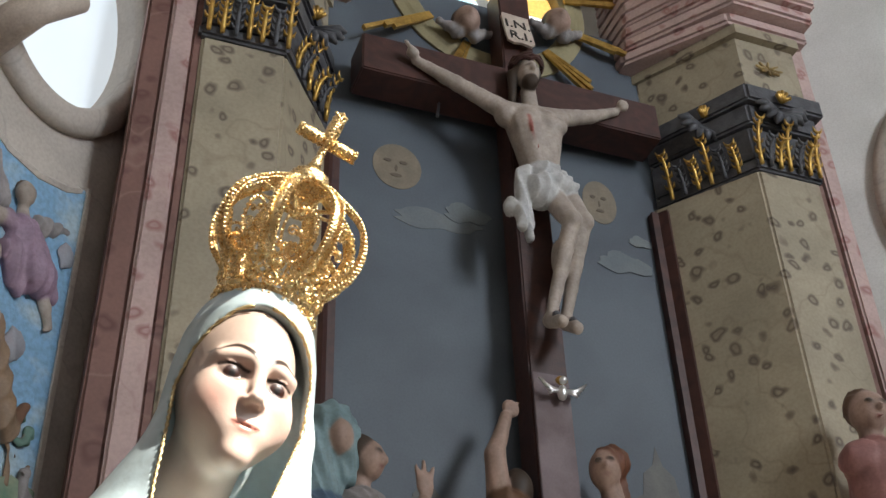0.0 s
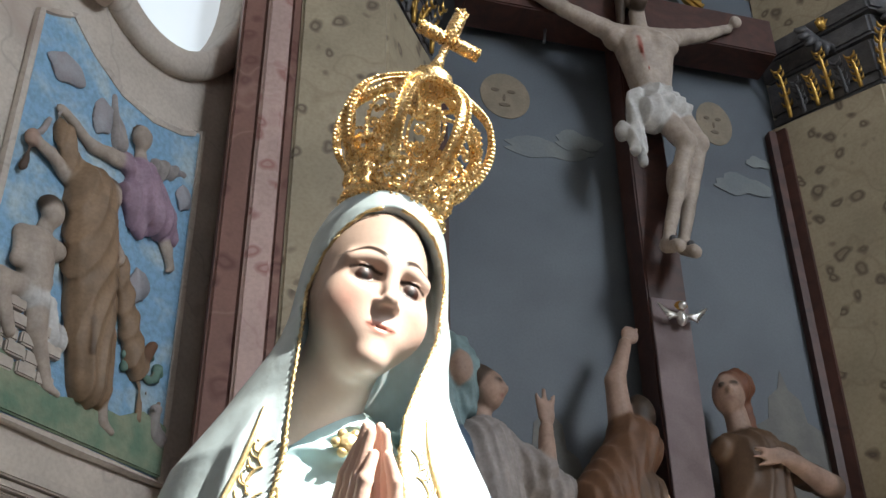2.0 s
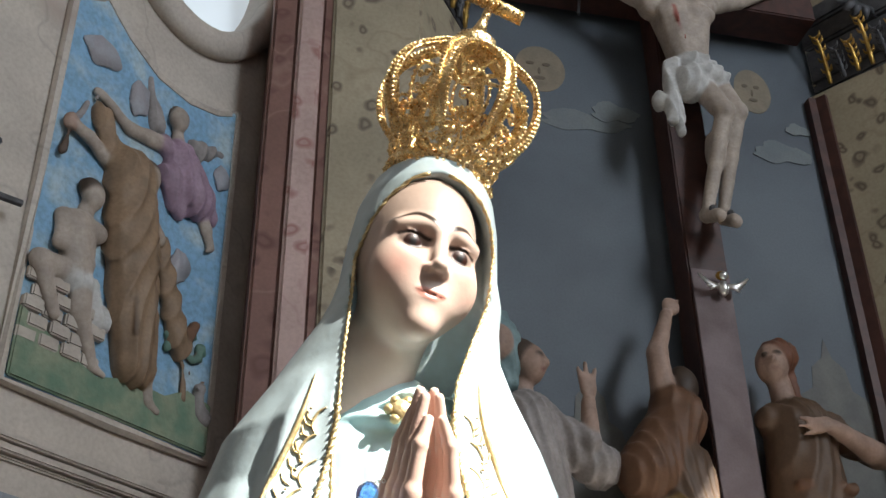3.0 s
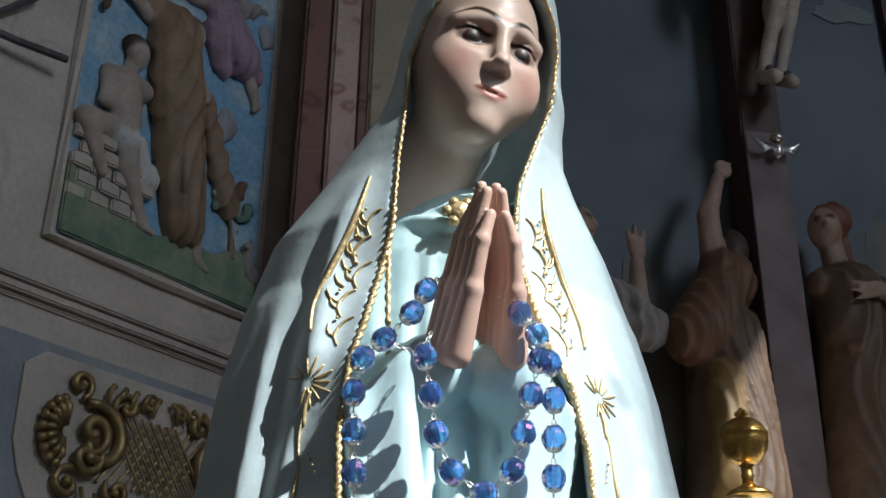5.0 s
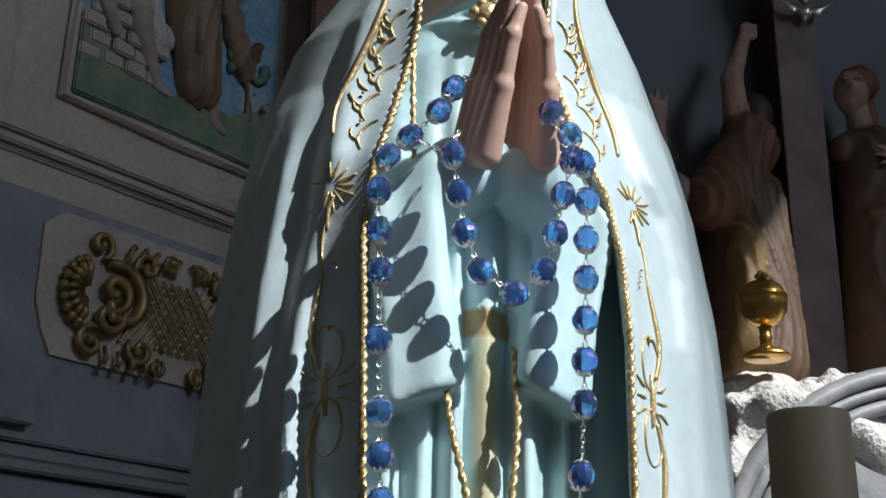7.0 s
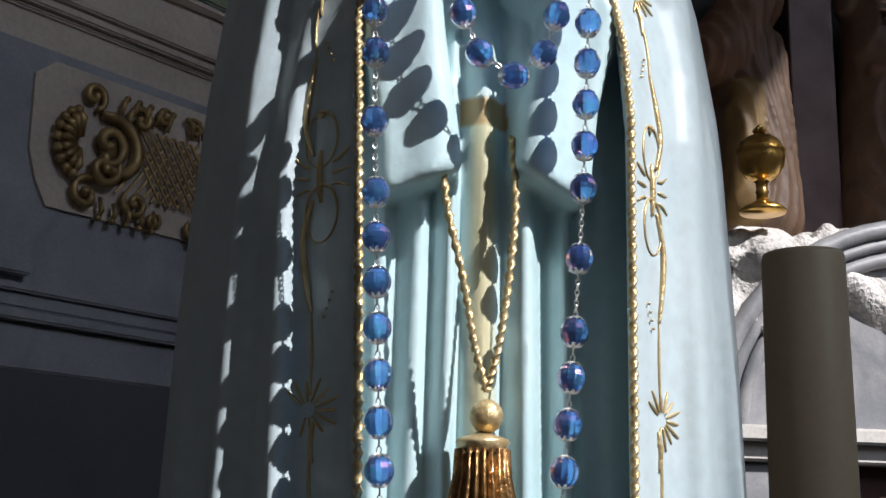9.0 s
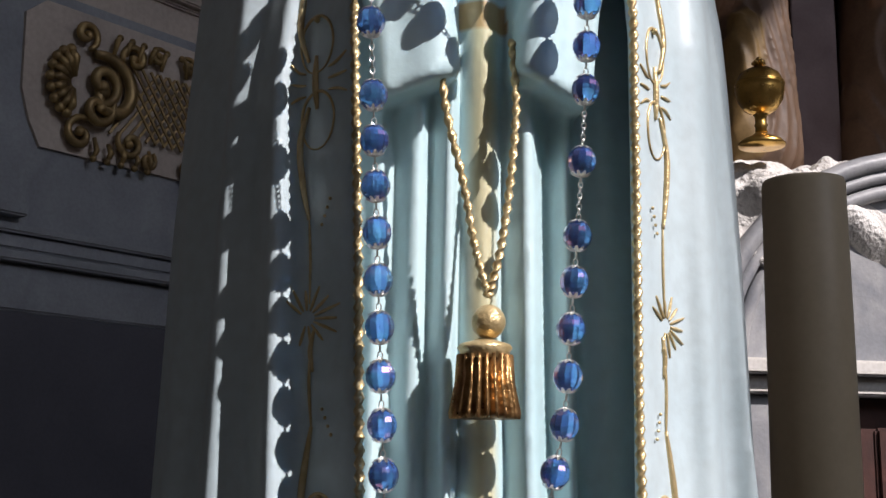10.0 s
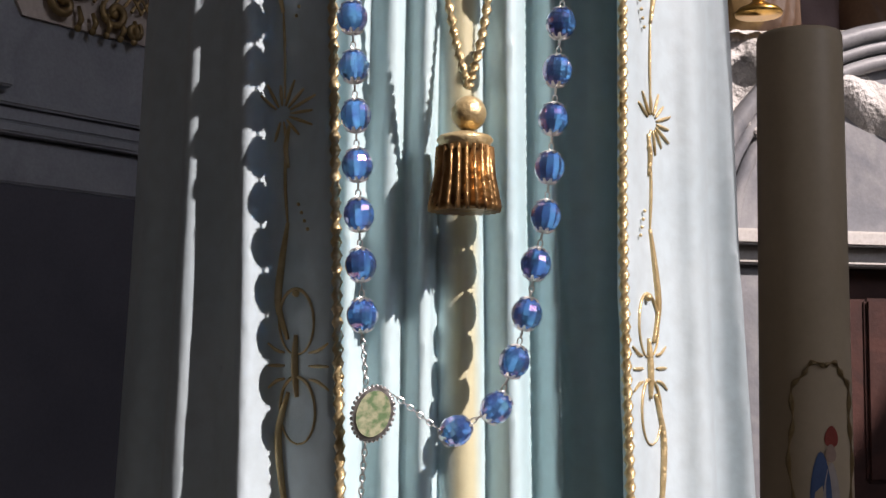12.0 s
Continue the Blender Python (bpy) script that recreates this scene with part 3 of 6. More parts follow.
FOLDS = [
    (EDGE_L, [(1.60, 0.010), (1.69, 0.006), (1.74, 0.003), (1.84, 0.002), (1.88, 0.0)], 0.007, 0.010),
    (shifted(EDGE_L, -0.023), [(1.60, -0.013), (1.66, -0.010), (1.70, 0.0)], 0.012, 0.010),
    (RIDGE_L, [(1.20, 0.008), (1.70, 0.007), (1.80, 0.004), (1.835, 0.0)], 0.0042, 0.009),
    (shifted(RIDGE_L, -0.011), [(1.20, -0.014), (1.70, -0.009), (1.80, -0.004), (1.83, 0.0)], 0.20, 0.0050),
    (shifted(RIDGE_L, -0.027), [(1.20, 0.004), (1.70, 0.004), (1.80, 0.0)], 0.006, 0.006),
    (shifted(RIDGE_L, -0.040), [(1.20, -0.008), (1.66, -0.006), (1.75, 0.0)], 0.006, 0.005),
    (EDGE_R, [(1.60, 0.012), (1.70, 0.006), (1.76, 0.003), (1.84, 0.002), (1.88, 0.0)], 0.010, 0.013),
    (shifted(EDGE_R, 0.034), [(1.40, -0.004), (1.74, -0.003), (1.78, 0.0)], 0.009, 0.010),
    (shifted(EDGE_R, 0.050), [(1.40, 0.006), (1.70, 0.004), (1.76, 0.0)], 0.008, 0.009),
    (shifted(EDGE_R, 0.066), [(1.40, -0.007), (1.64, -0.005), (1.74, 0.0)], 0.006, 0.008),
    (shifted(EDGE_R, 0.082), [(1.40, 0.007), (1.62, 0.004), (1.70, 0.0)], 0.006, 0.008),
]


def relief_depth(x, z, runs):
    """How far the cloth stands out towards the nave at x, z."""
    d = 0.0
    for line, amp, wl, wr in runs:
        u = x - along(z, line)
        d = d + along(z, amp) * np.exp(-(u / np.where(u < 0, wl, wr)) ** 2)
    return d


def flank_folds(th, z):
    """Soft upright folds round the back and the sides."""
    side = np.clip((np.sin(th) + 0.72) / 0.25, 0, 1) * np.clip((1.82 - z) / 0.25, 0, 1)
    return side * (0.020 * np.cos(15 * th + 0.6 + 0.8 * z) + 0.014 * np.cos(24 * th + 2.0 - 1.1 * z))


def mantle_radial(blk, grow=0.0, lift=0.0):
    z = blk.z + lift
    a, b, cx, cy = (along(z, t) for t in (MAN_A, MAN_B, MAN_X, MAN_Y))
    dx = blk.x - cx
    front = np.clip((0.0 - (blk.y - cy)) / 0.05, 0, 1)
    dy = blk.y - cy + relief_depth(blk.x, z, FOLDS) * front
    r = 1 + flank_folds(np.arctan2(dy, dx), z)
    q = np.sqrt((dx / np.maximum(a + grow, 1e-4)) ** 2 + (dy / np.maximum(b + grow, 1e-4)) ** 2)
    return (q - r) * np.clip(np.minimum(a, b), 0.02, 1)


def mantle_front(x, z):
    """y of the mantle's front at x, z."""
    a, b, cx, cy = (float(along(np.array([z]), t)[0]) for t in (MAN_A, MAN_B, MAN_X, MAN_Y))
    u = max(-0.98, min(0.98, (x - cx) / a))
    th = math.atan2(-b * math.sqrt(1 - u * u), a * u)
    r = 1 + float(flank_folds(np.array([th]), np.array([z]))[0])
    d = float(relief_depth(np.array([x]), np.array([z]), FOLDS)[0])
    y0 = -b * r * math.sqrt(max(1 - (u / r) ** 2, 0.01))
    return cy + y0 - d * min(max(-y0 / 0.05, 0), 1)


blk = Block((-0.20, -0.18, 0.985), (0.23, 0.17, 2.05), 0.0028)
outer = mantle_radial(blk)
inner = mantle_radial(blk, -0.010, 0.010)
inner = np.maximum(inner, blk.y - along(blk.z, [(1.70, 0.2), (1.76, 0.03), (1.80, -0.005), (1.86, -0.035), (1.92, -0.060), (2.1, -0.060)]))
xl, xr = along(blk.z, EDGE_L), along(blk.z, EDGE_R)
gap = np.maximum(np.maximum(xl - blk.x, blk.x - xr), blk.y - (along(blk.z, MAN_Y) - 0.012))
gap = np.maximum(gap, blk.z - 1.984)
shell = np.maximum(np.maximum(outer, -inner), -gap)
shell = np.maximum(shell, 0.99 - blk.z)
man_v, man_q = skin(shell, blk)
chunks = [(man_v, man_q, 0, None)]
del outer, inner, shell, gap

# tunic with upright folds, wide sleeves that hang from the wrists
blk = Block((-0.19, -0.165, 0.985), (0.225, 0.06, 1.85), 0.0026)
TUN_A = [(0.98, 0.165), (1.40, 0.15), (1.60, 0.135), (1.72, 0.12), (1.78, 0.095), (1.82, 0.055), (1.836, 0.036), (1.85, 0.025)]
TUN_B = [(0.98, 0.122), (1.25, 0.106), (1.40, 0.097), (1.56, 0.093), (1.65, 0.090), (1.72, 0.086), (1.78, 0.080), (1.82, 0.062), (1.836, 0.047), (1.85, 0.03)]


def line(x0, x1):
    return [(0.98, x0), (1.70, x1)]


LOW = [(1.0, 1.0), (1.60, 1.0), (1.74, 0.25), (1.82, 0.0)]


def tall(a):
    return [(z, a * f) for z, f in LOW]


TUNIC_FOLDS = [
    (line(-0.056, -0.046), tall(0.006), 0.005, 0.004), (line(-0.046, -0.037), tall(-0.004), 0.004, 0.004), (line(-0.037, -0.028), tall(0.006), 0.006, 0.007),
    (line(-0.027, -0.020), tall(-0.005), 0.004, 0.003), (line(-0.021, -0.0125), tall(0.009), 0.0050, 0.0060), (line(-0.0095, -0.008), tall(-0.005), 0.0025, 0.0025),
    (line(0.0025, 0.0035), tall(0.008), 0.0085, 0.0075), (line(0.0155, 0.0150), tall(-0.005), 0.0035, 0.0045), (line(0.026, 0.0245), tall(0.011), 0.0065, 0.0075),
    (line(0.041, 0.040), tall(-0.008), 0.007, 0.004), (line(0.050, 0.048), tall(0.007), 0.004, 0.004), (line(0.061, 0.060), tall(-0.010), 0.007, 0.008),
]
ta, tb = along(blk.z, TUN_A), along(blk.z, TUN_B)
dx, dy = blk.x - 0.012, blk.y + along(blk.z, [(0.98, 0.0), (1.75, 0.0), (1.85, 0.012)])
dy = dy + relief_depth(blk.x, blk.z, TUNIC_FOLDS) * (dy < 0)
body = (np.sqrt((dx / ta) ** 2 + (dy / tb) ** 2) - 1) * np.minimum(ta, tb)
collar = (np.sqrt((dx / 0.047) ** 2 + ((blk.y + 0.02) / 0.066) ** 2) - 1 - 0.10 * np.sin(90 * blk.x + 260 * blk.z)) * 0.05
body = join(body, np.maximum(np.maximum(collar, np.abs(blk.z - 1.803 - 0.25 * (blk.x - 0.0)) - 0.011), blk.y), 0.006)


def both(a, b, k):
    """A smooth intersection."""
    return -join(-a, -b, k)


for sgn, table, hem0, slope in ((-1, [(1.55, -0.010), (1.59, -0.0135), (1.636, -0.0205), (1.69, -0.027)], 1.567, 0.36), (1, [(1.55, 0.0135), (1.604, 0.0195), (1.65, 0.030), (1.69, 0.038)], 1.569, 0.36)):
    arm = blk.rod((sgn * 0.050 + 0.008, -0.055, 1.672), (0.008 + sgn * 0.020, -0.098, 1.690), 0.036, 0.023)
    edge = along(blk.z, table)
    away = sgn * (blk.x - edge)                                   # distance outwards from the cuff's inner edge
    hem = hem0 - slope * np.clip(away, 0, 0.06)
    face = -0.121 + 0.16 * np.clip(away, 0, 1) - 0.05 * np.clip(1.63 - blk.z, 0, 1) + 0.0020 * np.cos(away * 190 + 14 * (blk.z - 1.6) + (0.4 if sgn < 0 else 1.2))
    drop = both(both(-away, away - 0.042, 0.010), both(face - blk.y, blk.y + 0.078, 0.012), 0.010)
    drop = both(drop, both(hem - blk.z, blk.z - 1.70 + 0.9 * np.clip(away, 0, 1), 0.004), 0.005)
    body = join(body, join(arm, drop, 0.016), 0.004)
body = np.maximum(body, 0.99 - blk.z)
v, q = skin(body, blk)
pig = np.ones((len(v), 3))
band = np.clip(1.6 - np.abs(v[:, 0] - 0.0030) / 0.0062, 0, 1) * (v[:, 1] < -0.05) * np.clip((1.62 - v[:, 2]) / 0.02, 0, 1) * (v[:, 1] > -0.116)
pig = pig * (1 - 0.9 * band[:, None]) + np.array((1.10, 0.76, 0.42)) * 0.9 * band[:, None]
buckle = (np.abs(v[:, 0] - 0.004) < 0.013) * (np.abs(v[:, 2] - 1.606) < 0.0075) * (v[:, 1] < -0.05)
pig = np.where(buckle[:, None], np.array((0.85, 0.45, 0.20)), pig)
chunks.append((v, q, 1, pig))

# head and neck
HEAD = Matrix.Translation((0.0245, -0.108, 1.919)) @ Matrix.Rotation(radians(13), 4, "Z") @ Matrix.Rotation(radians(8), 4, "Y") @ Matrix.Rotation(radians(12), 4, "X")
blk = Block((-0.062, -0.032, -0.15), (0.05, 0.10, 0.075), 0.0011)
h = join(blk.ball((0, 0.044, 0.012), (0.0425, 0.052, 0.060)), blk.ball((0, 0.027, -0.028), (0.0315, 0.034, 0.037)), 0.02)
h = join(h, blk.ball((0, 0.0005, -0.0570), (0.0135, 0.0120, 0.0115)), 0.014)
for s in (-1, 1):
    h = join(h, blk.ball((s * 0.021, 0.009, -0.022), (0.017, 0.014, 0.019)), 0.018)
    h = join(h, blk.rod((s * 0.008, -0.0045, 0.0125), (s * 0.029, 0.004, 0.0115), 0.0045, 0.004), 0.010)
    h = carve(h, -blk.ball((s * 0.0185, -0.013, 0.0005), (0.0125, 0.011, 0.0075)) * -1, 0.008)
h = join(h, blk.rod((0, -0.0065, 0.009), (0, -0.0170, -0.017), 0.0040, 0.0046), 0.007)
h = join(h, blk.ball((0, -0.0182, -0.0185), (0.0044, 0.0046, 0.0038)), 0.004)
for s in (-1, 1):
    h = join(h, blk.ball((s * 0.0062, -0.0122, -0.0205), (0.0035, 0.005, 0.0032)), 0.003)
    h = carve(h, blk.ball((s * 0.003, -0.0155, -0.0245), (0.0017, 0.003, 0.0018)), 0.0015)
    eye = blk.ball((s * 0.0185, 0.0064, -0.0005), 0.0112)
    lid = np.maximum(blk.ball((s * 0.0185, 0.0058, -0.0005), 0.0125), 0.0058 - blk.z + 0.35 * np.maximum(np.abs(blk.x - s * 0.0185) - 0.004, 0))
    low = np.maximum(blk.ball((s * 0.0185, 0.0064, -0.0005), 0.0120), blk.z + 0.0068 - 0.25 * np.maximum(np.abs(blk.x - s * 0.0185) - 0.004, 0))
    h = join(h, eye, 0.0008)
    h = join(join(h, lid, 0.0015), low, 0.002)
h = carve(h, blk.ball((0, -0.0150, -0.0295), (0.0020, 0.003, 0.006)), 0.003)
h = join(h, blk.ball((0, -0.0010, -0.0385), (0.0140, 0.0085, 0.0100)), 0.012)
for s in (-1, 1):
    h = join(h, blk.ball((s * 0.0036, -0.0088, -0.0362), (0.0062, 0.0036, 0.0022)), 0.002)
h = join(h, blk.ball((0, -0.0086, -0.0412), (0.0072, 0.0040, 0.0028)), 0.002)
for s in (-1, 1):
    h = carve(h, blk.rod((0, -0.0128, -0.0386), (s * 0.0112, -0.0086, -0.0372), 0.0008, 0.0006), 0.001)
h = join(h, blk.rod((0, 0.060, -0.045), (-0.016, 0.070, -0.142), 0.029, 0.037), 0.010)
v, q = skin(h, blk)
n = len(v)
pig = np.ones((n, 3))


def tint(mask, color):
    mask = np.clip(mask, 0, 1)[:, None]
    pig[:] = pig * (1 - mask) + np.array(color) * mask


X, Y, Z = v[:, 0], v[:, 1], v[:, 2]
soft = lambda d, w: np.clip(0.5 - d / w, 0, 1)
for s in (-1, 1):
    tint(0.5 * np.exp(-(((X - s * 0.025) / 0.013) ** 2 + ((Z + 0.022) / 0.012) ** 2)) * (Y < 0.03), (0.95, 0.50, 0.46))
    tint(0.55 * np.exp(-(((X - s * 0.0185) / 0.014) ** 2 + ((Z - 0.0045) / 0.0045) ** 2)) * (Y < 0.02), (0.72, 0.50, 0.42))
    ex, ez = X - s * 0.0185, Z + 0.0008
    hole = soft(np.maximum(ez - 0.0062 + 0.35 * np.maximum(np.abs(ex) - 0.003, 0), -ez - 0.0056 + 0.3 * np.maximum(np.abs(ex) - 0.003, 0)), 0.0014) * soft(np.abs(ex) - 0.0108, 0.002) * (Y < 0.01)
    tint(hole, (0.52, 0.50, 0.50))
    iris = soft(np.sqrt((ex + 0.0006) ** 2 + (ez + 0.0012) ** 2) - 0.0066, 0.0012) * hole
    tint(iris, (0.05, 0.018, 0.011))
    tint(soft(np.sqrt((ex + 0.0006) ** 2 + (ez + 0.0012) ** 2) - 0.0026, 0.001) * hole, (0.004, 0.003, 0.003))
    lash = soft(np.abs(ez - 0.0066 + 0.35 * np.maximum(np.abs(ex) - 0.003, 0)) - 0.0013, 0.0012) * soft(np.abs(ex) - 0.0120, 0.002) * (Y < 0.012)
    tint(lash, (0.035, 0.02, 0.014))
    bx = s * X
    brow_z = 0.0150 + 0.0058 * np.sin(np.clip((bx - 0.006) / 0.026, 0, 1) * math.pi * 0.9) - 0.003 * np.clip((bx - 0.02) / 0.012, 0, 1)
    brow = soft(np.abs(Z - brow_z) - 0.0024 * np.clip(1.2 - (bx - 0.006) / 0.03, 0.25, 1), 0.0014) * soft(np.abs(bx - 0.0200) - 0.0150, 0.004) * (Y < 0.03)
    tint(brow, (0.035, 0.02, 0.013))
lip = soft(np.sqrt((X / 0.0112) ** 2 + ((Z + 0.0387 - 0.0014 * (X / 0.0112) ** 2) / 0.0045) ** 2) - 1, 0.25) * (Y < -0.003)
tint(0.8 * lip, (0.86, 0.42, 0.38))
tint(soft(np.abs(Z + 0.0386 - 0.0012 * (np.abs(X) / 0.0112)) - 0.0005, 0.0008) * soft(np.abs(X) - 0.0112, 0.002) * (Y < -0.003), (0.34, 0.11, 0.10))
vw = np.array([(HEAD @ Vector(p))[:] for p in v.tolist()])
chunks.append((vw, q, 2, pig))

# palms pressed together, fingertips up
blk = Block((-0.045, -0.19, 1.655), (0.065, -0.06, 1.80), 0.0012)
W, F = Vector((0.009, -0.107, 1.682)), Vector((0, -0.45, 0.893))
TURN = Matrix.Rotation(radians(17), 3, F)
S, SIDE = TURN @ Vector((0, -0.893, -0.45)), TURN @ Vector((1, 0, 0))
palm = None
for s in (-1, 1):
    side = None
    for i, (long, lean) in enumerate(((0.098, 0.0), (0.111, 0.0), (0.114, 0.0), (0.103, 0.0))):
        off = (1.5 - i) * 0.0098
        root = W + F * 0.055 + S * off + SIDE * (s * 0.0140)
        mid = W + F * 0.083 + S * off * 0.9 + SIDE * (s * 0.0102)
        tipp = W + F * long + S * off * 0.72 + SIDE * (s * 0.0048)
        finger = join(blk.rod(root, mid, 0.0053, 0.0047), blk.rod(mid, tipp, 0.0046, 0.0033), 0.002)
        back = blk.rod(W + F * 0.018 + S * off * 0.85 + SIDE * (s * 0.0185), root, 0.0085, 0.0062)
        one = join(finger, back, 0.003)
        side = one if side is None else join(side, one, 0.0009)
    thumb = join(blk.rod(W + F * 0.03 - S * 0.014 + SIDE * (s * 0.010), W + F * 0.070 - S * 0.021 + SIDE * (s * 0.004), 0.0065, 0.0045), side, 0.003)
    palm = thumb if palm is None else np.minimum(palm, thumb)
v, q = skin(palm, blk)
pig = np.ones((len(v), 3)) * (1.0, 0.90, 0.88)
chunks.append((v, q, 2, pig))

# gilding: cord along the mantle's edges, girdle cord with a tassel, neck clasp, scrolls
gb = bmesh.new()


def on_mantle(x, z, out=0.002):
    return (x, mantle_front(x, z) - out, z)


for table, sgn in ((EDGE_L, -1), (EDGE_R, 1)):
    zs = np.linspace(1.0, 1.982, 900)
    pts = [on_mantle(float(along(np.array([z]), table)[0]), float(z), 0.0002) for z in zs]
    add_tube(gb, pts, [0.0020 if z < 1.80 else 0.0013 for z in zs], 8, rope=0.34, twist=0.58)
for xa in (-0.0395, 0.0425):
    pts = smooth_path([(xa, -0.088, 1.80), (xa * 1.02, -0.093, 1.75), (xa * 0.98, -0.096, 1.70), (xa * 0.9, -0.098, 1.66)], 26)
    add_tube(gb, pts, 0.0018, 6, rope=0.3, twist=0.8)
knot = (0.0, -0.126, 1.4545)
for xa, xb in ((-0.0200, -0.0105), (0.0155, 0.0095)):
    pts = smooth_path([(xa * 1.05, -0.106, 1.590), (xa, -0.118, 1.55), (xb * 1.15, -0.124, 1.51), (xb * 0.62, -0.126, 1.478), knot], 30)
    add_tube(gb, pts, 0.0018, 8, rope=0.38, twist=0.55)
add_ball(gb, (0.0, -0.126, 1.4430), 0.0082, 18, 12)
tassel = Matrix.Translation((-0.0015, -0.1255, 1.398)) @ Matrix.Diagonal((0.92, 0.92, 0.92, 1))
add_lathe(gb, [(0.004, 0.040), (0.0128, 0.0375), (0.0142, 0.0355), (0.0128, 0.0335), (0.0125, 0.030)], 22, tassel)
tb = bmesh.new()
add_lathe(tb, [(0.0125, 0.032), (0.0132, 0.018), (0.0158, 0.003), (0.0155, 0.0), (0.004, 0.001)], 110, tassel, 0.16, 22)
add_ball(gb, (0.004, -0.094, 1.800), 0.0075, 10, 8, (1.1, 0.6, 1))
for k in range(6):
    a = k * math.pi / 3
    add_ball(gb, (0.004 + 0.0085 * math.cos(a), -0.0935, 1.800 + 0.0075 * math.sin(a)), 0.0038, 8, 6)


def stroke(pts, r=0.0012, n=10):
    pts = smooth_path([on_mantle(x, z, 0.0006) for x, z in pts], n)
    rr = [r * (0.45 + 0.55 * math.sin(math.pi * min(max(i / (len(pts) - 1), 0.05), 0.95))) for i in range(len(pts))]
    add_tube(gb, pts, rr, 5)


for sgn in (-1, 1):
    X_ = lambda f, z: float(along(np.array([z]), EDGE_L if sgn < 0 else EDGE_R)[0]) + sgn * f
    at_ = lambda pts: [(X_(f, z), z) for f, z in pts]
    for zc in (1.565, 1.328, 1.092):                              # two ovals with ticks between, a striped leaf below
        for dz in (0.0200, -0.0200):
            stroke(at_([(0.0165 + 0.0072 * math.sin(k * math.pi / 8), zc + dz - 0.0150 * math.cos(k * math.pi / 8)) for k in range(17)]), 0.0009, 3)
        stroke(at_([(0.0165, zc + 0.014), (0.0170, zc), (0.0165, zc - 0.014)]), 0.0022, 6)
        for dz in (-0.006, 0.0, 0.006):
            for side in (-1, 1):
                stroke(at_([(0.0165 + side * 0.005, zc + dz), (0.0165 + side * 0.0085, zc + 1.15 * dz), (0.0165 + side * 0.0125, zc + 1.7 * dz)]), 0.0009, 3)
        stroke(at_([(0.020, zc - 0.012), (0.0245, zc - 0.030), (0.0235, zc - 0.050), (0.0205, zc - 0.070)]), 0.0021, 6)
        stroke(at_([(0.020, zc + 0.012), (0.0240, zc + 0.028), (0.0225, zc + 0.046), (0.0195, zc + 0.066)]), 0.0019, 6)
        stroke(at_([(0.0205, zc - 0.068), (0.0200, zc - 0.090), (0.0205, zc - 0.112)]), 0.0009, 6)
        stroke(at_([(0.0195, zc + 0.064), (0.0205, zc + 0.085), (0.0200, zc + 0.106)]), 0.0009, 6)
        for k in range(4):
            add_ball(gb, on_mantle(X_(0.0115 + 0.0012 * k, zc - 0.062 - 0.004 * k), zc - 0.062 - 0.004 * k), 0.0009, 6, 5)
            add_ball(gb, on_mantle(X_(0.0115 + 0.0012 * k, zc + 0.062 + 0.004 * k), zc + 0.062 + 0.004 * k), 0.0009, 6, 5)
        add_ball(gb, on_mantle(X_(0.0165, zc + 0.033), zc + 0.033), 0.0018, 8, 6)
    for zc in (1.682, 1.446, 1.210):                              # fans of short strokes
        for k in range(11):
            a = radians(-105 + 25 * k)
            stroke([(X_(0.0215, zc) + r * math.cos(a), zc + 1.1 * r * math.sin(a)) for r in (0.0035, 0.0085, 0.0125 + 0.002 * (k % 2))], 0.0009, 3)
        stroke(at_([(0.0185, zc - 0.006), (0.0200, zc - 0.016), (0.0190, zc - 0.026)]), 0.0016, 4)
    # scrolls up the veil beside the neck
    for k, zc in enumerate((1.712, 1.732, 1.752, 1.770, 1.788)):
        f, w = (0.015, 0.0012) if k % 2 else (0.011, 0.0010)
        stroke(at_([(f, zc - 0.008), (f + 0.004, zc), (f + 0.001, zc + 0.008), (f - 0.004, zc + 0.011)]), w, 4)
        stroke(at_([(f + 0.003, zc - 0.002), (f + 0.008, zc + 0.001), (f + 0.010, zc + 0.007)]), 0.0009, 4)
        add_ball(gb, on_mantle(X_(f + 0.006, zc + 0.011), zc + 0.011), 0.0011, 6, 5)
    stroke(at_([(0.030, 1.715), (0.0335, 1.735), (0.030, 1.760), (0.025, 1.785), (0.020, 1.805), (0.016, 1.825)]), 0.0023, 6)
    for k in range(6):
        zc = 1.735 + 0.011 * k
        stroke(at_([(0.020 - 0.0012 * k, zc), (0.025 - 0.0014 * k, zc + 0.003), (0.029 - 0.002 * k, zc + 0.009)]), 0.0010, 3)
gv, gf = bm_arrays(gb)
chunks.append((gv, gf, 3, None))
tv, tf = bm_arrays(tb)
chunks.append((tv, tf, 4, None))
statue = joined("statue", chunks, [M_MANTLE, M_TUNIC, M_SKIN, M_TRIM, M_TASSEL])
tagged(statue, "painted praying lady statue in pale blue mantle with gilded trim", "statue")

bm = bmesh.new()
add_box(bm, (-0.24, -0.22, 0.0), (0.28, 0.22, 0.99), bevel=0.01)
tagged(part("plinth", bm, M_PLASTER), "plain white plinth under the praying statue", "plinth")


# ---- crown ----
def crown_frame():
    axis = Vector((0.19, -0.33, 0.925)).normalized()
    side = Vector((1, 0, 0))
    side = (side - axis * side.dot(axis)).normalized()
    fwd = axis.cross(side)
    m = Matrix((side, fwd, axis)).transposed().to_4x4()
    return Matrix.Translation((0.0365, -0.064, 2.010)) @ m @ Matrix.Diagonal((0.94, 0.94, 0.95, 1))


CM = crown_frame()
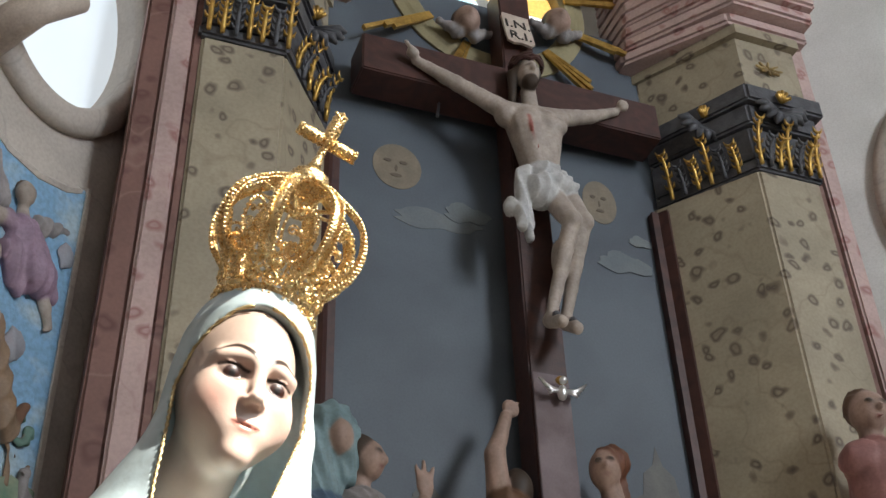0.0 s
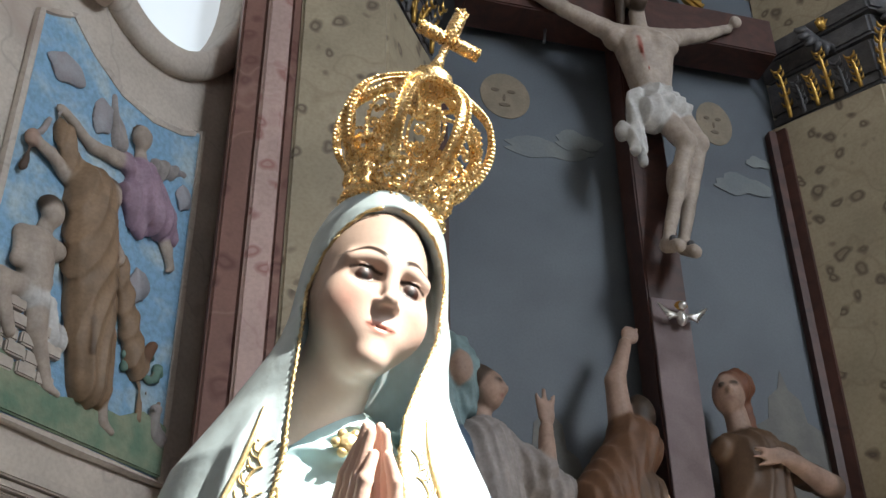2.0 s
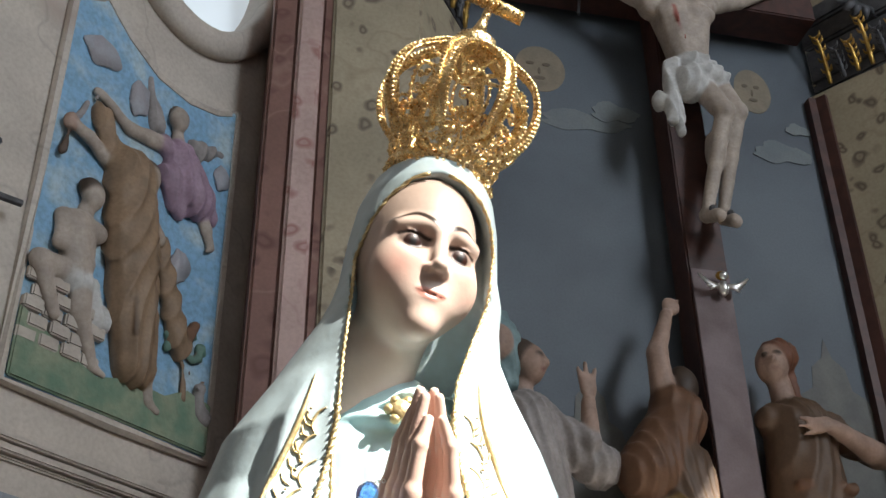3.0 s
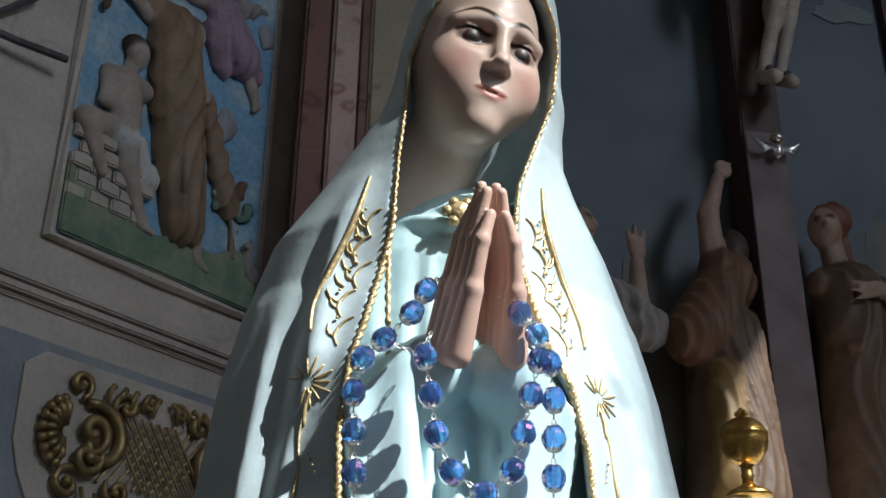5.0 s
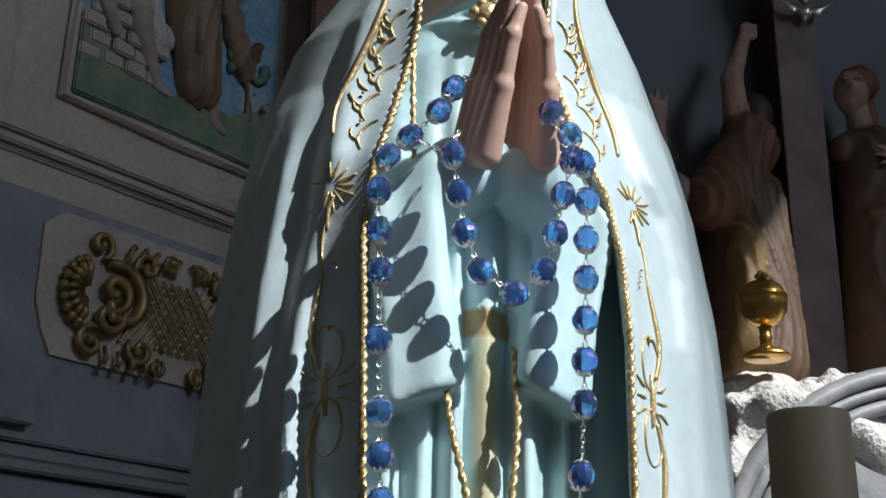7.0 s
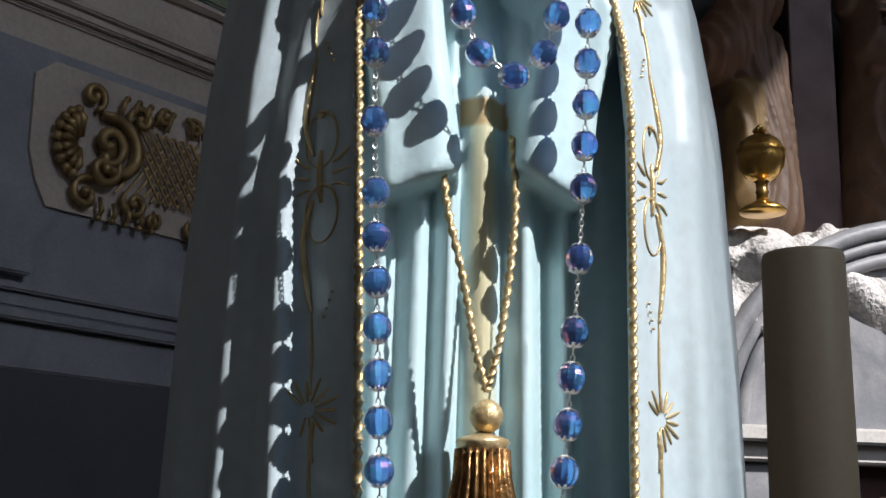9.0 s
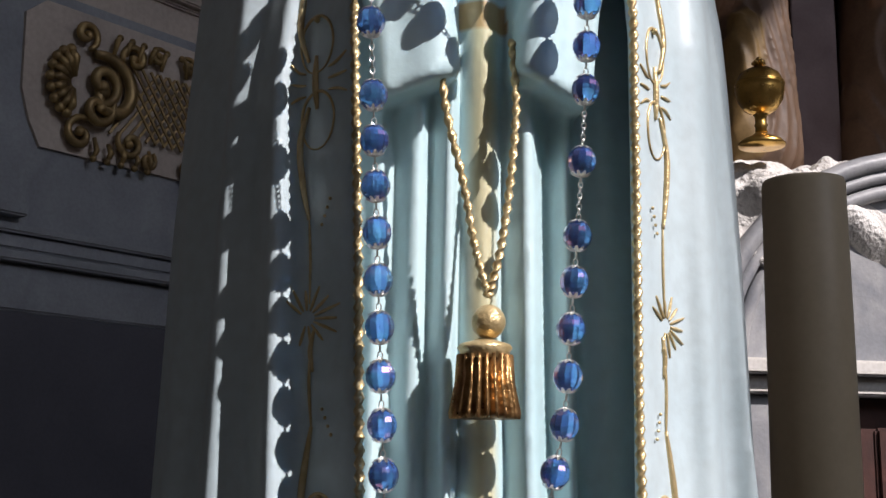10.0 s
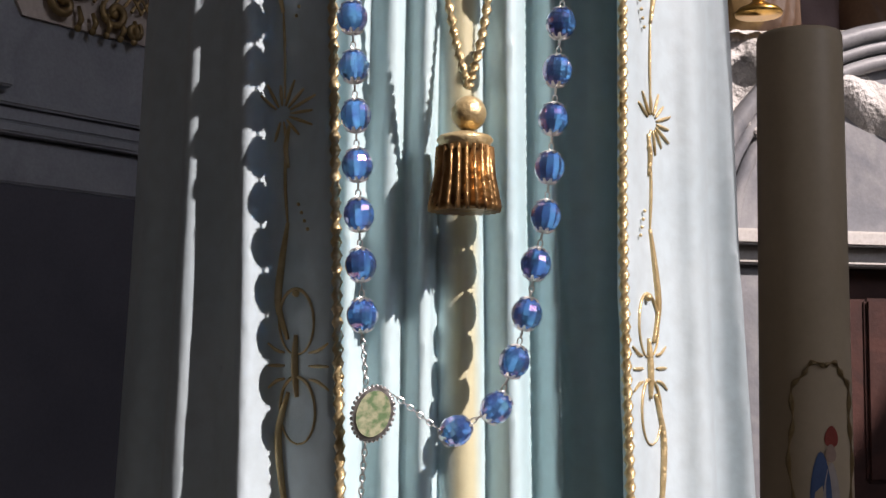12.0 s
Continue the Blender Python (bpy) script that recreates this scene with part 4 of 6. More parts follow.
crown = thing("crown", "tall gilded filigree crown with beaded arches and a cross", "crown")


def turned(k, n, m=CM):
    return m @ Matrix.Rotation(2 * math.pi * (k + 0.5) / n, 4, "Z")


bm = bmesh.new()
add_lathe(bm, [(0.0405, -0.010), (0.0425, -0.012), (0.0435, -0.009), (0.0425, -0.006), (0.0425, 0.006), (0.0440, 0.009), (0.0430, 0.012), (0.0405, 0.010), (0.0395, 0.0), (0.0405, -0.010)], 40, CM)
band = part("band", bm, M_BRASS, crown, smooth=True)
for k in range(16):
    bm = bmesh.new()
    m = turned(k, 16)
    for a in range(6):
        t = a * math.pi / 3
        add_ball(bm, (0.0445, 0.0048 * math.cos(t), 0.0048 * math.sin(t)), 0.0020, 6, 5, m=m)
    add_ball(bm, (0.0450, 0, 0), 0.0028, 8, 6, m=m)
    part("rosette", bm, M_BRASS, band)
ARCH = smooth_path([(0.046, 0, 0.030), (0.061, 0, 0.046), (0.0665, 0, 0.070), (0.059, 0, 0.094), (0.041, 0, 0.109), (0.022, 0, 0.119), (0.005, 0, 0.126)], 7)
for k in range(8):
    m = turned(k, 8)
    bm = bmesh.new()
    for off in (-0.0050, 0.0050):
        add_tube(bm, [m @ (p + Vector((0, off, 0))) for p in ARCH], 0.0014, 5)
    rows = [[bm.verts.new(m @ (p * (1 + d) + Vector((0, o, 0)))) for p in ARCH] for d, o in ((0.0, -0.0050), (0.03, 0), (0.0, 0.0050))]
    for a, b in zip(rows, rows[1:]):
        for i in range(len(ARCH) - 1):
            bm.faces.new((a[i], b[i], b[i + 1], a[i + 1]))
    arch = part("arch", bm, M_BRASS, crown, smooth=True)
    bm = bmesh.new()
    for i in range(1, len(ARCH), 1):
        p = ARCH[i]
        n = Vector((p.x, 0, p.z - 0.06)).normalized()
        for off in (-0.0052, 0.0052):
            add_ball(bm, p + n * 0.0026 + Vector((0, off, 0)), 0.0021, 6, 4, m=m)
    part("beading", bm, M_BRASS, arch, "row of bright gold beads")
    # flared collar of filigree under the arches
    for e in (0, 1):
        mc = CM @ Matrix.Rotation(2 * math.pi * (k + 0.5 * e) / 8, 4, "Z") @ Matrix.Translation((0.0425, 0, 0.010)) @ Matrix.Rotation(radians(14), 4, "Y") @ Matrix.Rotation(radians(90), 4, "Z")
        bm = bmesh.new()
        for cx_, cz_, r_, st_, hd_ in ((-0.008, 0.007, 0.0075, 0.4, 1), (0.008, 0.007, 0.0075, 2.7, -1), (-0.007, 0.021, 0.008, 5.5, -1), (0.007, 0.021, 0.008, 4.0, 1), (0.0, 0.033, 0.0065, 1.5, 1)):
            add_tube(bm, [mc @ p for p in scroll((cx_, 0, cz_), r_, 1.7, st_, 18, hd_)], 0.0011, 4)
            add_ball(bm, (cx_, -0.001, cz_), 0.0022, 6, 5, m=mc)
        for j in range(7):
            add_ball(bm, (-0.012 + 0.004 * j, 0, 0.0405 - 0.0006 * (j - 3) ** 2), 0.0021, 6, 5, m=mc)
        part("collar_piece", bm, M_BRASS, crown, "pierced scrollwork with small beads")
    # filigree leaf between two arches
    m = CM @ Matrix.Rotation(2 * math.pi * (k + 1.0) / 8, 4, "Z") @ Matrix.Translation((0.048, 0, 0.034)) @ Matrix.Rotation(radians(12), 4, "Y")
    bm = bmesh.new()
    ring = [Vector((0.004 * math.sin(math.pi * i / 12), 0.0125 * math.sin(2 * math.pi * i / 24) * (0.75 + 0.5 * math.sin(math.pi * i / 24)), 0.024 - 0.024 * math.cos(2 * math.pi * i / 24))) for i in range(24)]
    add_tube(bm, [m @ p for p in ring], 0.0013, 5, closed=True)
    for i in range(0, 24):
        add_ball(bm, ring[i] + Vector((0.0016, 0, 0)), 0.0017, 6, 4, m=m)
    turn = Matrix.Rotation(radians(90), 4, "Z")
    for cz, r, hand in ((0.012, 0.0068, 1), (0.026, 0.0085, -1), (0.039, 0.005, 1)):
        for s in (-1, 1):
            add_tube(bm, [m @ turn @ p for p in scroll((s * r * 0.62, 0, cz), r * 0.62, 1.6, 0, 18, hand * s)], 0.0009, 4)
    add_ball(bm, (0.002, 0, 0.026), 0.0035, 8, 6, m=m)
    part("leaf", bm, M_BRASS, crown, "pierced filigree leaf")
    bm = bmesh.new()
    m = turned(k, 8)
    add_tube(bm, [m @ Vector(p) for p in ((0.002, 0, 0.092), (0.020, 0, 0.101), (0.040, 0, 0.105))], [0.0028, 0.0022, 0.0012], 5)
    part("rib", bm, M_BRASS, crown)
bm = bmesh.new()
add_lathe(bm, [(0.002, 0.090), (0.008, 0.092), (0.006, 0.098), (0.017, 0.118), (0.0195, 0.126), (0.016, 0.134), (0.008, 0.139), (0.003, 0.141)], 24, CM, 0.05, 12)
part("hub", bm, M_BRASS, crown, "fluted gilded boss", smooth=True)
bm = bmesh.new()
CROSS_M = CM @ Matrix.Translation((0, 0, 0.139)) @ Matrix.Rotation(radians(8), 4, "Y")
add_lathe(bm, [(0.007, 0.0), (0.0055, 0.006), (0.003, 0.016), (0.0035, 0.02)], 10, CROSS_M)
for a, b, r in (((0, 0, 0.026), (0, 0, 0.062), 0.0066), ((-0.004, 0, 0.030), (-0.030, 0, 0.030), 0.0062), ((0.004, 0, 0.030), (0.030, 0, 0.030), 0.0062), ((0, 0, 0.03), (0, 0, 0.016), 0.003)):
    pts = smooth_path([Vector(a), Vector(a).lerp(Vector(b), 0.5), Vector(b)], 8)
    add_tube(bm, [CROSS_M @ p for p in pts], [0.0025 + (r - 0.0025) * math.sin(math.pi * min(0.08 + 0.86 * i / (len(pts) - 1), 0.93)) ** 0.7 for i in range(len(pts))], 8)
    for i in range(1, len(pts) - 1):
        for t in range(4):
            ang = t * math.pi / 2 + i
            d = (Vector(b) - Vector(a)).normalized()
            u = d.orthogonal().normalized()
            w = d.cross(u)
            add_ball(bm, pts[i] + (u * math.cos(ang) + w * math.sin(ang)) * r * 0.8, 0.0018, 5, 4, m=CROSS_M)
part("cross", bm, M_BRASS, crown, "small beaded gold cross", smooth=True)


# ---- rosary ----
rosary = thing("rosary", "long rosary of blue cut-glass beads with silver caps", "rosary", at=(0, 0, 0))
BEAD_R = 0.0069
bm = bmesh.new()
bmesh.ops.create_uvsphere(bm, u_segments=12, v_segments=9, radius=BEAD_R, matrix=Matrix.Diagonal((1, 1, 1.05, 1)))
BEAD_MESH = bpy.data.meshes.new("bead")
bm.to_mesh(BEAD_MESH)
bm.free()
BEAD_MESH.materials.append(M_BEAD)
bm = bmesh.new()
rings = []
for t, fl in ((0.85, 0.0), (0.66, 1.0), (0.46, 0.6), (0.25, 0.2), (0.16, 0.0)):
    ring = []
    for k in range(36):
        a = 2 * math.pi * k / 36
        tt = t - 0.16 * fl * (1 if (k % 4) < 2 else -0.6) * (t > 0.5)
        rr = BEAD_R * (1.05 + 0.05 * (k % 2))
        ring.append(bm.verts.new((rr * math.sin(tt) * math.cos(a), rr * math.sin(tt) * math.sin(a), rr * 1.04 * math.cos(tt))))
    rings.append(ring)
rings.pop(0)
for p, q in zip(rings, rings[1:]):
    for k in range(36):
        bm.faces.new((p[k], p[(k + 1) % 36], q[(k + 1) % 36], q[k]))
bm.faces.new(rings[-1])
CAP_MESH = bpy.data.meshes.new("cap")
bm.to_mesh(CAP_MESH)
bm.free()
CAP_MESH.materials.append(M_SILVER)
bm = bmesh.new()
add_tube(bm, [(0.0011 * math.cos(t * math.pi / 5), 0, 0.0017 * math.sin(t * math.pi / 5)) for t in range(10)], 0.00034, 5, closed=True)
LINK_MESH = bpy.data.meshes.new("chain_link")
bm.to_mesh(LINK_MESH)
bm.free()
LINK_MESH.materials.append(M_SILVER)


def put(name, me, m, parent):
    ob = new(name, me)
    ob.parent = parent
    ob.matrix_local = m
    return ob


def place_bead(p, d):
    """A bead whose bore lies along d, with its two caps."""
    q = Vector(d).normalized().to_track_quat("Z", "Y").to_matrix().to_4x4()
    b = put("bead", BEAD_MESH, Matrix.Translation(p) @ q @ Matrix.Rotation(random.random() * 6, 4, "Z"), rosary)
    put("cap", CAP_MESH, Matrix(), b)
    put("cap", CAP_MESH, Matrix.Rotation(math.pi, 4, "X"), b)


def chain(a, b):
    a, b = Vector(a), Vector(b)
    n = max(1, round((b - a).length / 0.0027))
    q = (b - a).normalized().to_track_quat("Z", "Y").to_matrix().to_4x4()
    for i in range(n):
        put("chain_link", LINK_MESH, Matrix.Translation(a.lerp(b, (i + 0.5) / n)) @ q @ Matrix.Rotation(i % 2 * math.pi / 2, 4, "Z"), rosary)


def strand(xz, y=-0.140, ends=()):
    """Beads down a line of (x, z), linked by chain."""
    pts = [Vector((x, y, z)) for x, z in xz]
    for i, p in enumerate(pts):
        d = (pts[min(i + 1, len(pts) - 1)] - pts[max(i - 1, 0)])
        place_bead(p, d)
    for a, b in zip(pts, pts[1:]):
        gap = (b - a).normalized() * BEAD_R * 1.12
        chain(a + gap, b - gap)
    return pts


def run(x0, z0, x1, z1, n):
    return [(x0 + (x1 - x0) * i / max(n - 1, 1), z0 + (z1 - z0) * i / max(n - 1, 1)) for i in range(n)]


left = strand([(-0.0249, 1.7238), (-0.0325, 1.7095), (-0.0477, 1.6924)] + run(-0.0589, 1.6799, -0.0589, 1.6799, 1) + run(-0.0630, 1.6606, -0.0607, 1.6168, 3)
              + [(-0.0600, 1.5813)] + run(-0.0582, 1.5457, -0.0487, 1.3504, 10), -0.1385)
right = strand([(0.0288, 1.7141), (0.0387, 1.7013)] + [(0.0458, 1.6851)] + run(0.0474, 1.6638, 0.0437, 1.5545, 6) + [(0.0415, 1.519)]
               + run(0.0390, 1.4830, 0.0320, 1.3953, 5) + [(0.0276, 1.3739), (0.0235, 1.3519), (0.0179, 1.3310), (0.0099, 1.3110), (-0.0081, 1.3012)], -0.1415)
inner = strand(run(-0.0257, 1.6818, -0.0188, 1.6390, 3) + [(-0.0103, 1.6187), (0.0072, 1.6084), (0.0225, 1.6215), (0.0290, 1.6425), (0.0334, 1.6643), (0.0385, 1.6850)], -0.1450)
MED = Vector((-0.0438, -0.1395, 1.3085))
med_m = Matrix.Translation(MED) @ Matrix.Rotation(radians(16), 4, "Y")
bm = bmesh.new()
ring = [med_m @ Vector((0.0088 * math.cos(t * math.pi / 16), 0, 0.0118 * math.sin(t * math.pi / 16))) for t in range(32)]
add_plate(bm, [(0.0085 * math.cos(t * math.pi / 16), 0.0115 * math.sin(t * math.pi / 16)) for t in range(32)], 0.0016, med_m)
medal = part("medal", bm, M_SILVER, rosary, "oval silver medal")
bm = bmesh.new()
for p in ring:
    add_ball(bm, p, 0.0010, 6, 5)
part("rim", bm, M_SILVER, medal, "beaded silver rim")
M_ENAMEL = material("green_enamel", (0.16, 0.26, 0.13), (0.45, 0.46, 0.30), scale=240, rough=0.2, coat=0.8, bump=0.05, fine=600, stops=(0.42, 0.58))
bm = bmesh.new()
add_plate(bm, [(0.0072 * math.cos(t * math.pi / 16), 0.0100 * math.sin(t * math.pi / 16)) for t in range(32)], 0.0006, med_m @ Matrix.Translation((0, -0.0018, 0)))
part("picture", bm, M_ENAMEL, medal, "mottled green enamel picture")
chain(left[-1] - Vector((0, 0, BEAD_R * 1.15)), MED + Vector((-0.0030, 0, 0.0125)))
chain(right[-1] + Vector((-BEAD_R * 1.15, 0, 0.001)), MED + Vector((0.0088, 0, 0.008)))
chain(MED - Vector((0.003, 0, 0.0125)), MED - Vector((0.006, 0, 0.055)))
strand([(-0.0505, 1.2450), (-0.0510, 1.2235), (-0.0512, 1.2020)], -0.1395)
chain(inner[0] + Vector((0, 0, BEAD_R)), inner[0] + Vector((0.004, 0.004, 0.016)))
chain(left[0] + Vector((0, 0, BEAD_R)), left[0] + Vector((0.012, 0.008, 0.012)))
chain(right[0] + Vector((0, 0, BEAD_R)), right[0] + Vector((-0.010, 0.008, 0.012)))
chain(left[2], inner[0])
chain(right[0], inner[-1])


# ---- sculpture: coloured figures carved from rods and balls ----
class Points:
    ball, rod = Block.ball, Block.rod

    def __init__(self, v):
        self.x, self.y, self.z = (np.asarray(v[:, i], np.float32) for i in range(3))


def figure(name, prims, step, k, m, mat, pad=0.03, floor=None, drape=0.012):
    """One mesh of joined rods ("rod", a, b, r0, r1, colour) and balls ("ball", c, radii, colour), each with its pigment."""
    pts = []
    for p in prims:
        if p[0] == "rod":
            pts += [np.array(p[1]) - max(p[3:5]), np.array(p[1]) + max(p[3:5]), np.array(p[2]) - max(p[3:5]), np.array(p[2]) + max(p[3:5])]
        else:
            pts += [np.array(p[1]) - np.array(p[2]), np.array(p[1]) + np.array(p[2])]
    pts = np.array(pts)
    blk = Block(pts.min(0) - pad, pts.max(0) + pad, step)

    def one(b, p):
        return b.rod(p[1], p[2], p[3], p[4]) if p[0] == "rod" else b.ball(p[1], p[2])
    f = None
    ridge = drape * np.abs(np.sin(55 * blk.x + 3 * np.sin(6 * blk.z + 4 * blk.x) + 20 * blk.y)) if drape else 0
    for p in prims:
        d = one(blk, p) if p[-1] in (SKIN_C, PALE, HAIR) else one(blk, p) + ridge
        f = d if f is None else join(f, d, k)
    if floor is not None:
        f = np.maximum(f, floor(blk))
    rough = 0.16 * k * (np.sin(blk.x * 0.9 / k + blk.z * 0.35 / k) * np.sin(blk.z * 0.22 / k + blk.y / k))
    v, q = skin(f + rough, blk)
    pv = Points(v)
    ds = np.stack([one(pv, p) for p in prims])
    w = np.exp(-np.clip((ds - ds.min(0)) / (0.22 * k), 0, 30))
    cols = np.array([p[-1] for p in prims])
    pig = (w[:, :, None] * cols[:, None, :]).sum(0) / w.sum(0)[:, None]
    vw = v @ np.array(m.to_3x3()).T + np.array(m.translation)
    return joined(name, [(vw, q, 0, pig)], [mat])


M_FIG = material("painted_carving", (0.86, 0.86, 0.86), (0.62, 0.62, 0.62), scale=11, rough=0.55, bump=0.2, fine=70, grime=0.35, pigment=True)
SKIN_C, PALE, BROWN, RUST = (0.50, 0.34, 0.27), (0.56, 0.47, 0.40), (0.15, 0.09, 0.055), (0.20, 0.10, 0.055)
HAIR, PURPLE, WHITE_C, TEAL, GREY_C = (0.07, 0.045, 0.03), (0.36, 0.24, 0.32), (0.78, 0.77, 0.75), (0.26, 0.38, 0.40), (0.40, 0.36, 0.35)
BLUE_C, GREEN_C, STONE_C = (0.24, 0.38, 0.52), (0.16, 0.24, 0.17), (0.42, 0.38, 0.37)

# crucifix
crucifix = thing("crucifix", "large dark wooden cross with a title board", "cross")
bm = bmesh.new()
add_box(bm, (1.985, 3.37, 2.32), (2.18, 3.54, 6.85), bevel=0.008)
part("upright", bm, M_OLDWOOD, crucifix)
bm = bmesh.new()
add_box(bm, (1.99, 3.355, 2.32), (2.175, 3.369, 4.20), bevel=0.003)
part("facing", bm, M_GREYWOOD, crucifix, "worn violet-grey lower facing")
bm = bmesh.new()
add_box(bm, (1.145, 3.33, 5.86), (2.92, 3.55, 6.12), bevel=0.008)
part("crossbeam", bm, M_OLDWOOD, crucifix)
bm = bmesh.new()
add_plate(bm, [(-0.085, -0.13), (-0.05, -0.15), (0.0, -0.135), (0.06, -0.15), (0.085, -0.12), (0.08, 0.10), (0.085, 0.15), (-0.08, 0.16), (-0.09, 0.12)], 0.015, Matrix.Translation((2.08, 3.35, 6.46)) @ Matrix.Rotation(radians(-12), 4, "X"))
board = part("title_board", bm, M_IVORY, crucifix, "curled off-white title board")
M_INK = material("dark_ink", (0.05, 0.045, 0.04), rough=0.7)
for text, dz in (("I.N.", 0.015), ("R.I.", -0.10)):
    cu = bpy.data.curves.new("lettering", "FONT")
    cu.body, cu.size, cu.align_x, cu.extrude = text, 0.11, "CENTER", 0.002
    cu.materials.append(M_INK)
    t = new("lettering", cu)
    t.parent = board
    t.matrix_local = Matrix.Translation((2.08, 3.331 + 0.21 * dz, 6.46 + dz)) @ Matrix.Rotation(radians(78), 4, "X")

FY = 3.27
body = [("rod", (1.93, FY, 5.70), (2.215, FY, 5.735), 0.070, 0.070, PALE), ("rod", (2.03, FY, 5.66), (2.09, FY + 0.01, 5.36), 0.105, 0.085, PALE),
        ("rod", (2.14, FY, 5.66), (2.11, FY + 0.01, 5.36), 0.100, 0.085, PALE), ("ball", (2.02, FY - 0.055, 5.62), (0.085, 0.05, 0.06), PALE), ("ball", (2.16, FY - 0.055, 5.64), (0.085, 0.05, 0.06), PALE),
        ("rod", (1.93, FY, 5.72), (1.66, FY + 0.02, 5.86), 0.055, 0.040, PALE), ("rod", (1.66, FY + 0.02, 5.86), (1.43, FY + 0.03, 5.97), 0.042, 0.026, PALE), ("ball", (1.405, FY, 5.990), (0.036, 0.028, 0.030), PALE), ("rod", (1.395, FY - 0.01, 6.0), (1.36, FY - 0.03, 6.035), 0.012, 0.008, PALE), ("rod", (1.39, FY - 0.02, 6.0), (1.345, FY - 0.05, 6.01), 0.012, 0.008, PALE),
        ("rod", (2.22, FY, 5.76), (2.445, FY + 0.02, 5.855), 0.053, 0.038, PALE), ("rod", (2.445, FY + 0.02, 5.855), (2.62, FY + 0.03, 5.955), 0.038, 0.024, PALE), ("ball", (2.655, FY, 5.985), (0.036, 0.028, 0.036), PALE),
        ("rod", (2.07, FY, 5.74), (2.05, FY - 0.03, 5.87), 0.045, 0.042, PALE), ("ball", (2.045, FY - 0.06, 5.975), (0.058, 0.072, 0.092), PALE), ("rod", (2.042, FY - 0.128, 6.00), (2.040, FY - 0.140, 5.955), 0.010, 0.014, PALE),
        ("ball", (2.042, FY - 0.082, 5.895), (0.044, 0.052, 0.045), HAIR), ("ball", (2.05, FY - 0.02, 6.01), (0.084, 0.085, 0.085), HAIR), ("rod", (1.975, FY - 0.02, 5.99), (1.960, FY - 0.01, 5.80), 0.034, 0.02, HAIR),
        ("rod", (2.03, FY - 0.123, 5.985), (2.015, FY - 0.115, 5.985), 0.010, 0.008, HAIR), ("rod", (2.058, FY - 0.123, 5.985), (2.072, FY - 0.112, 5.985), 0.010, 0.008, HAIR),
        ("rod", (2.07, FY, 5.30), (2.185, FY - 0.10, 4.98), 0.072, 0.050, PALE), ("ball", (2.185, FY - 0.125, 4.975), (0.044, 0.035, 0.05), PALE), ("rod", (2.185, FY - 0.10, 4.98), (2.06, FY - 0.02, 4.45), 0.046, 0.028, PALE), ("ball", (2.135, FY - 0.03, 4.78), (0.040, 0.055, 0.12), PALE),
        ("rod", (2.18, FY, 5.30), (2.265, FY - 0.07, 5.01), 0.072, 0.050, PALE), ("ball", (2.265, FY - 0.095, 5.005), (0.044, 0.035, 0.05), PALE), ("rod", (2.265, FY - 0.07, 5.01), (2.150, FY, 4.47), 0.045, 0.028, PALE), ("ball", (2.225, FY + 0.02, 4.80), (0.040, 0.055, 0.12), PALE),
        ("rod", (2.06, FY - 0.01, 4.43), (2.05, FY - 0.14, 4.345), 0.038, 0.030, PALE), ("rod", (2.15, FY, 4.44), (2.13, FY - 0.13, 4.33), 0.038, 0.030, PALE),
        ("rod", (2.005, FY - 0.098, 5.63), (2.045, FY - 0.098, 5.42), 0.012, 0.008, (0.42, 0.12, 0.09)),
        ("ball", (2.10, FY - 0.005, 5.30), (0.135, 0.125, 0.075), WHITE_C), ("ball", (2.14, FY - 0.05, 5.22), (0.14, 0.10, 0.075), WHITE_C), ("ball", (2.05, FY - 0.05, 5.17), (0.10, 0.10, 0.10), WHITE_C),
        ("rod", (1.97, FY - 0.04, 5.28), (1.93, FY - 0.06, 4.92), 0.05, 0.035, WHITE_C), ("rod", (1.99, FY - 0.02, 5.20), (1.98, FY - 0.03, 4.88), 0.04, 0.03, WHITE_C), ("ball", (1.90, FY - 0.02, 5.06), (0.05, 0.05, 0.06), WHITE_C)]
corpus = figure("crucified_figure", body, 0.0078, 0.011, Matrix(), M_FIG)
tagged(corpus, "pale carved crucified figure with white loincloth on the cross", "statue")
bm = bmesh.new()
for s in range(3):
    add_tube(bm, [(2.05 + 0.088 * math.cos(a * math.pi / 9), FY - 0.035 + 0.090 * math.sin(a * math.pi / 9), 6.045 + 0.012 * s + 0.012 * math.sin(a * 2.3 + s * 2)) for a in range(18)], 0.013, 6, closed=True)
tagged(part("thorn_wreath", bm, M_OLDWOOD), "dark twisted thorn wreath on the carved head", "wreath")
for x, z in ((2.045, 4.405), (2.13, 4.39)):
    bm = bmesh.new()
    add_ball(bm, (x, FY - 0.10, z), 0.02, 8, 6)
    tagged(part("nail", bm, M_BLACKCAP), "dark iron nail head in a carved foot", "nail", "nails of the cross")
bm = bmesh.new()
add_tube(bm, [(1.62, 3.46, 5.86), (1.60, 3.44, 5.74)], 0.008, 6)
tagged(part("peg", bm, M_BLACKCAP), "thin dark iron peg under the crossbeam", "peg")

# silvered winged ornament on the upright
bm = bmesh.new()
DV = (2.11, 3.31, 4.08)
add_ball(bm, DV, 0.03, 10, 8, (0.8, 0.9, 1.3))
add_ball(bm, (DV[0], DV[1] - 0.02, DV[2] + 0.055), 0.02, 8, 6)
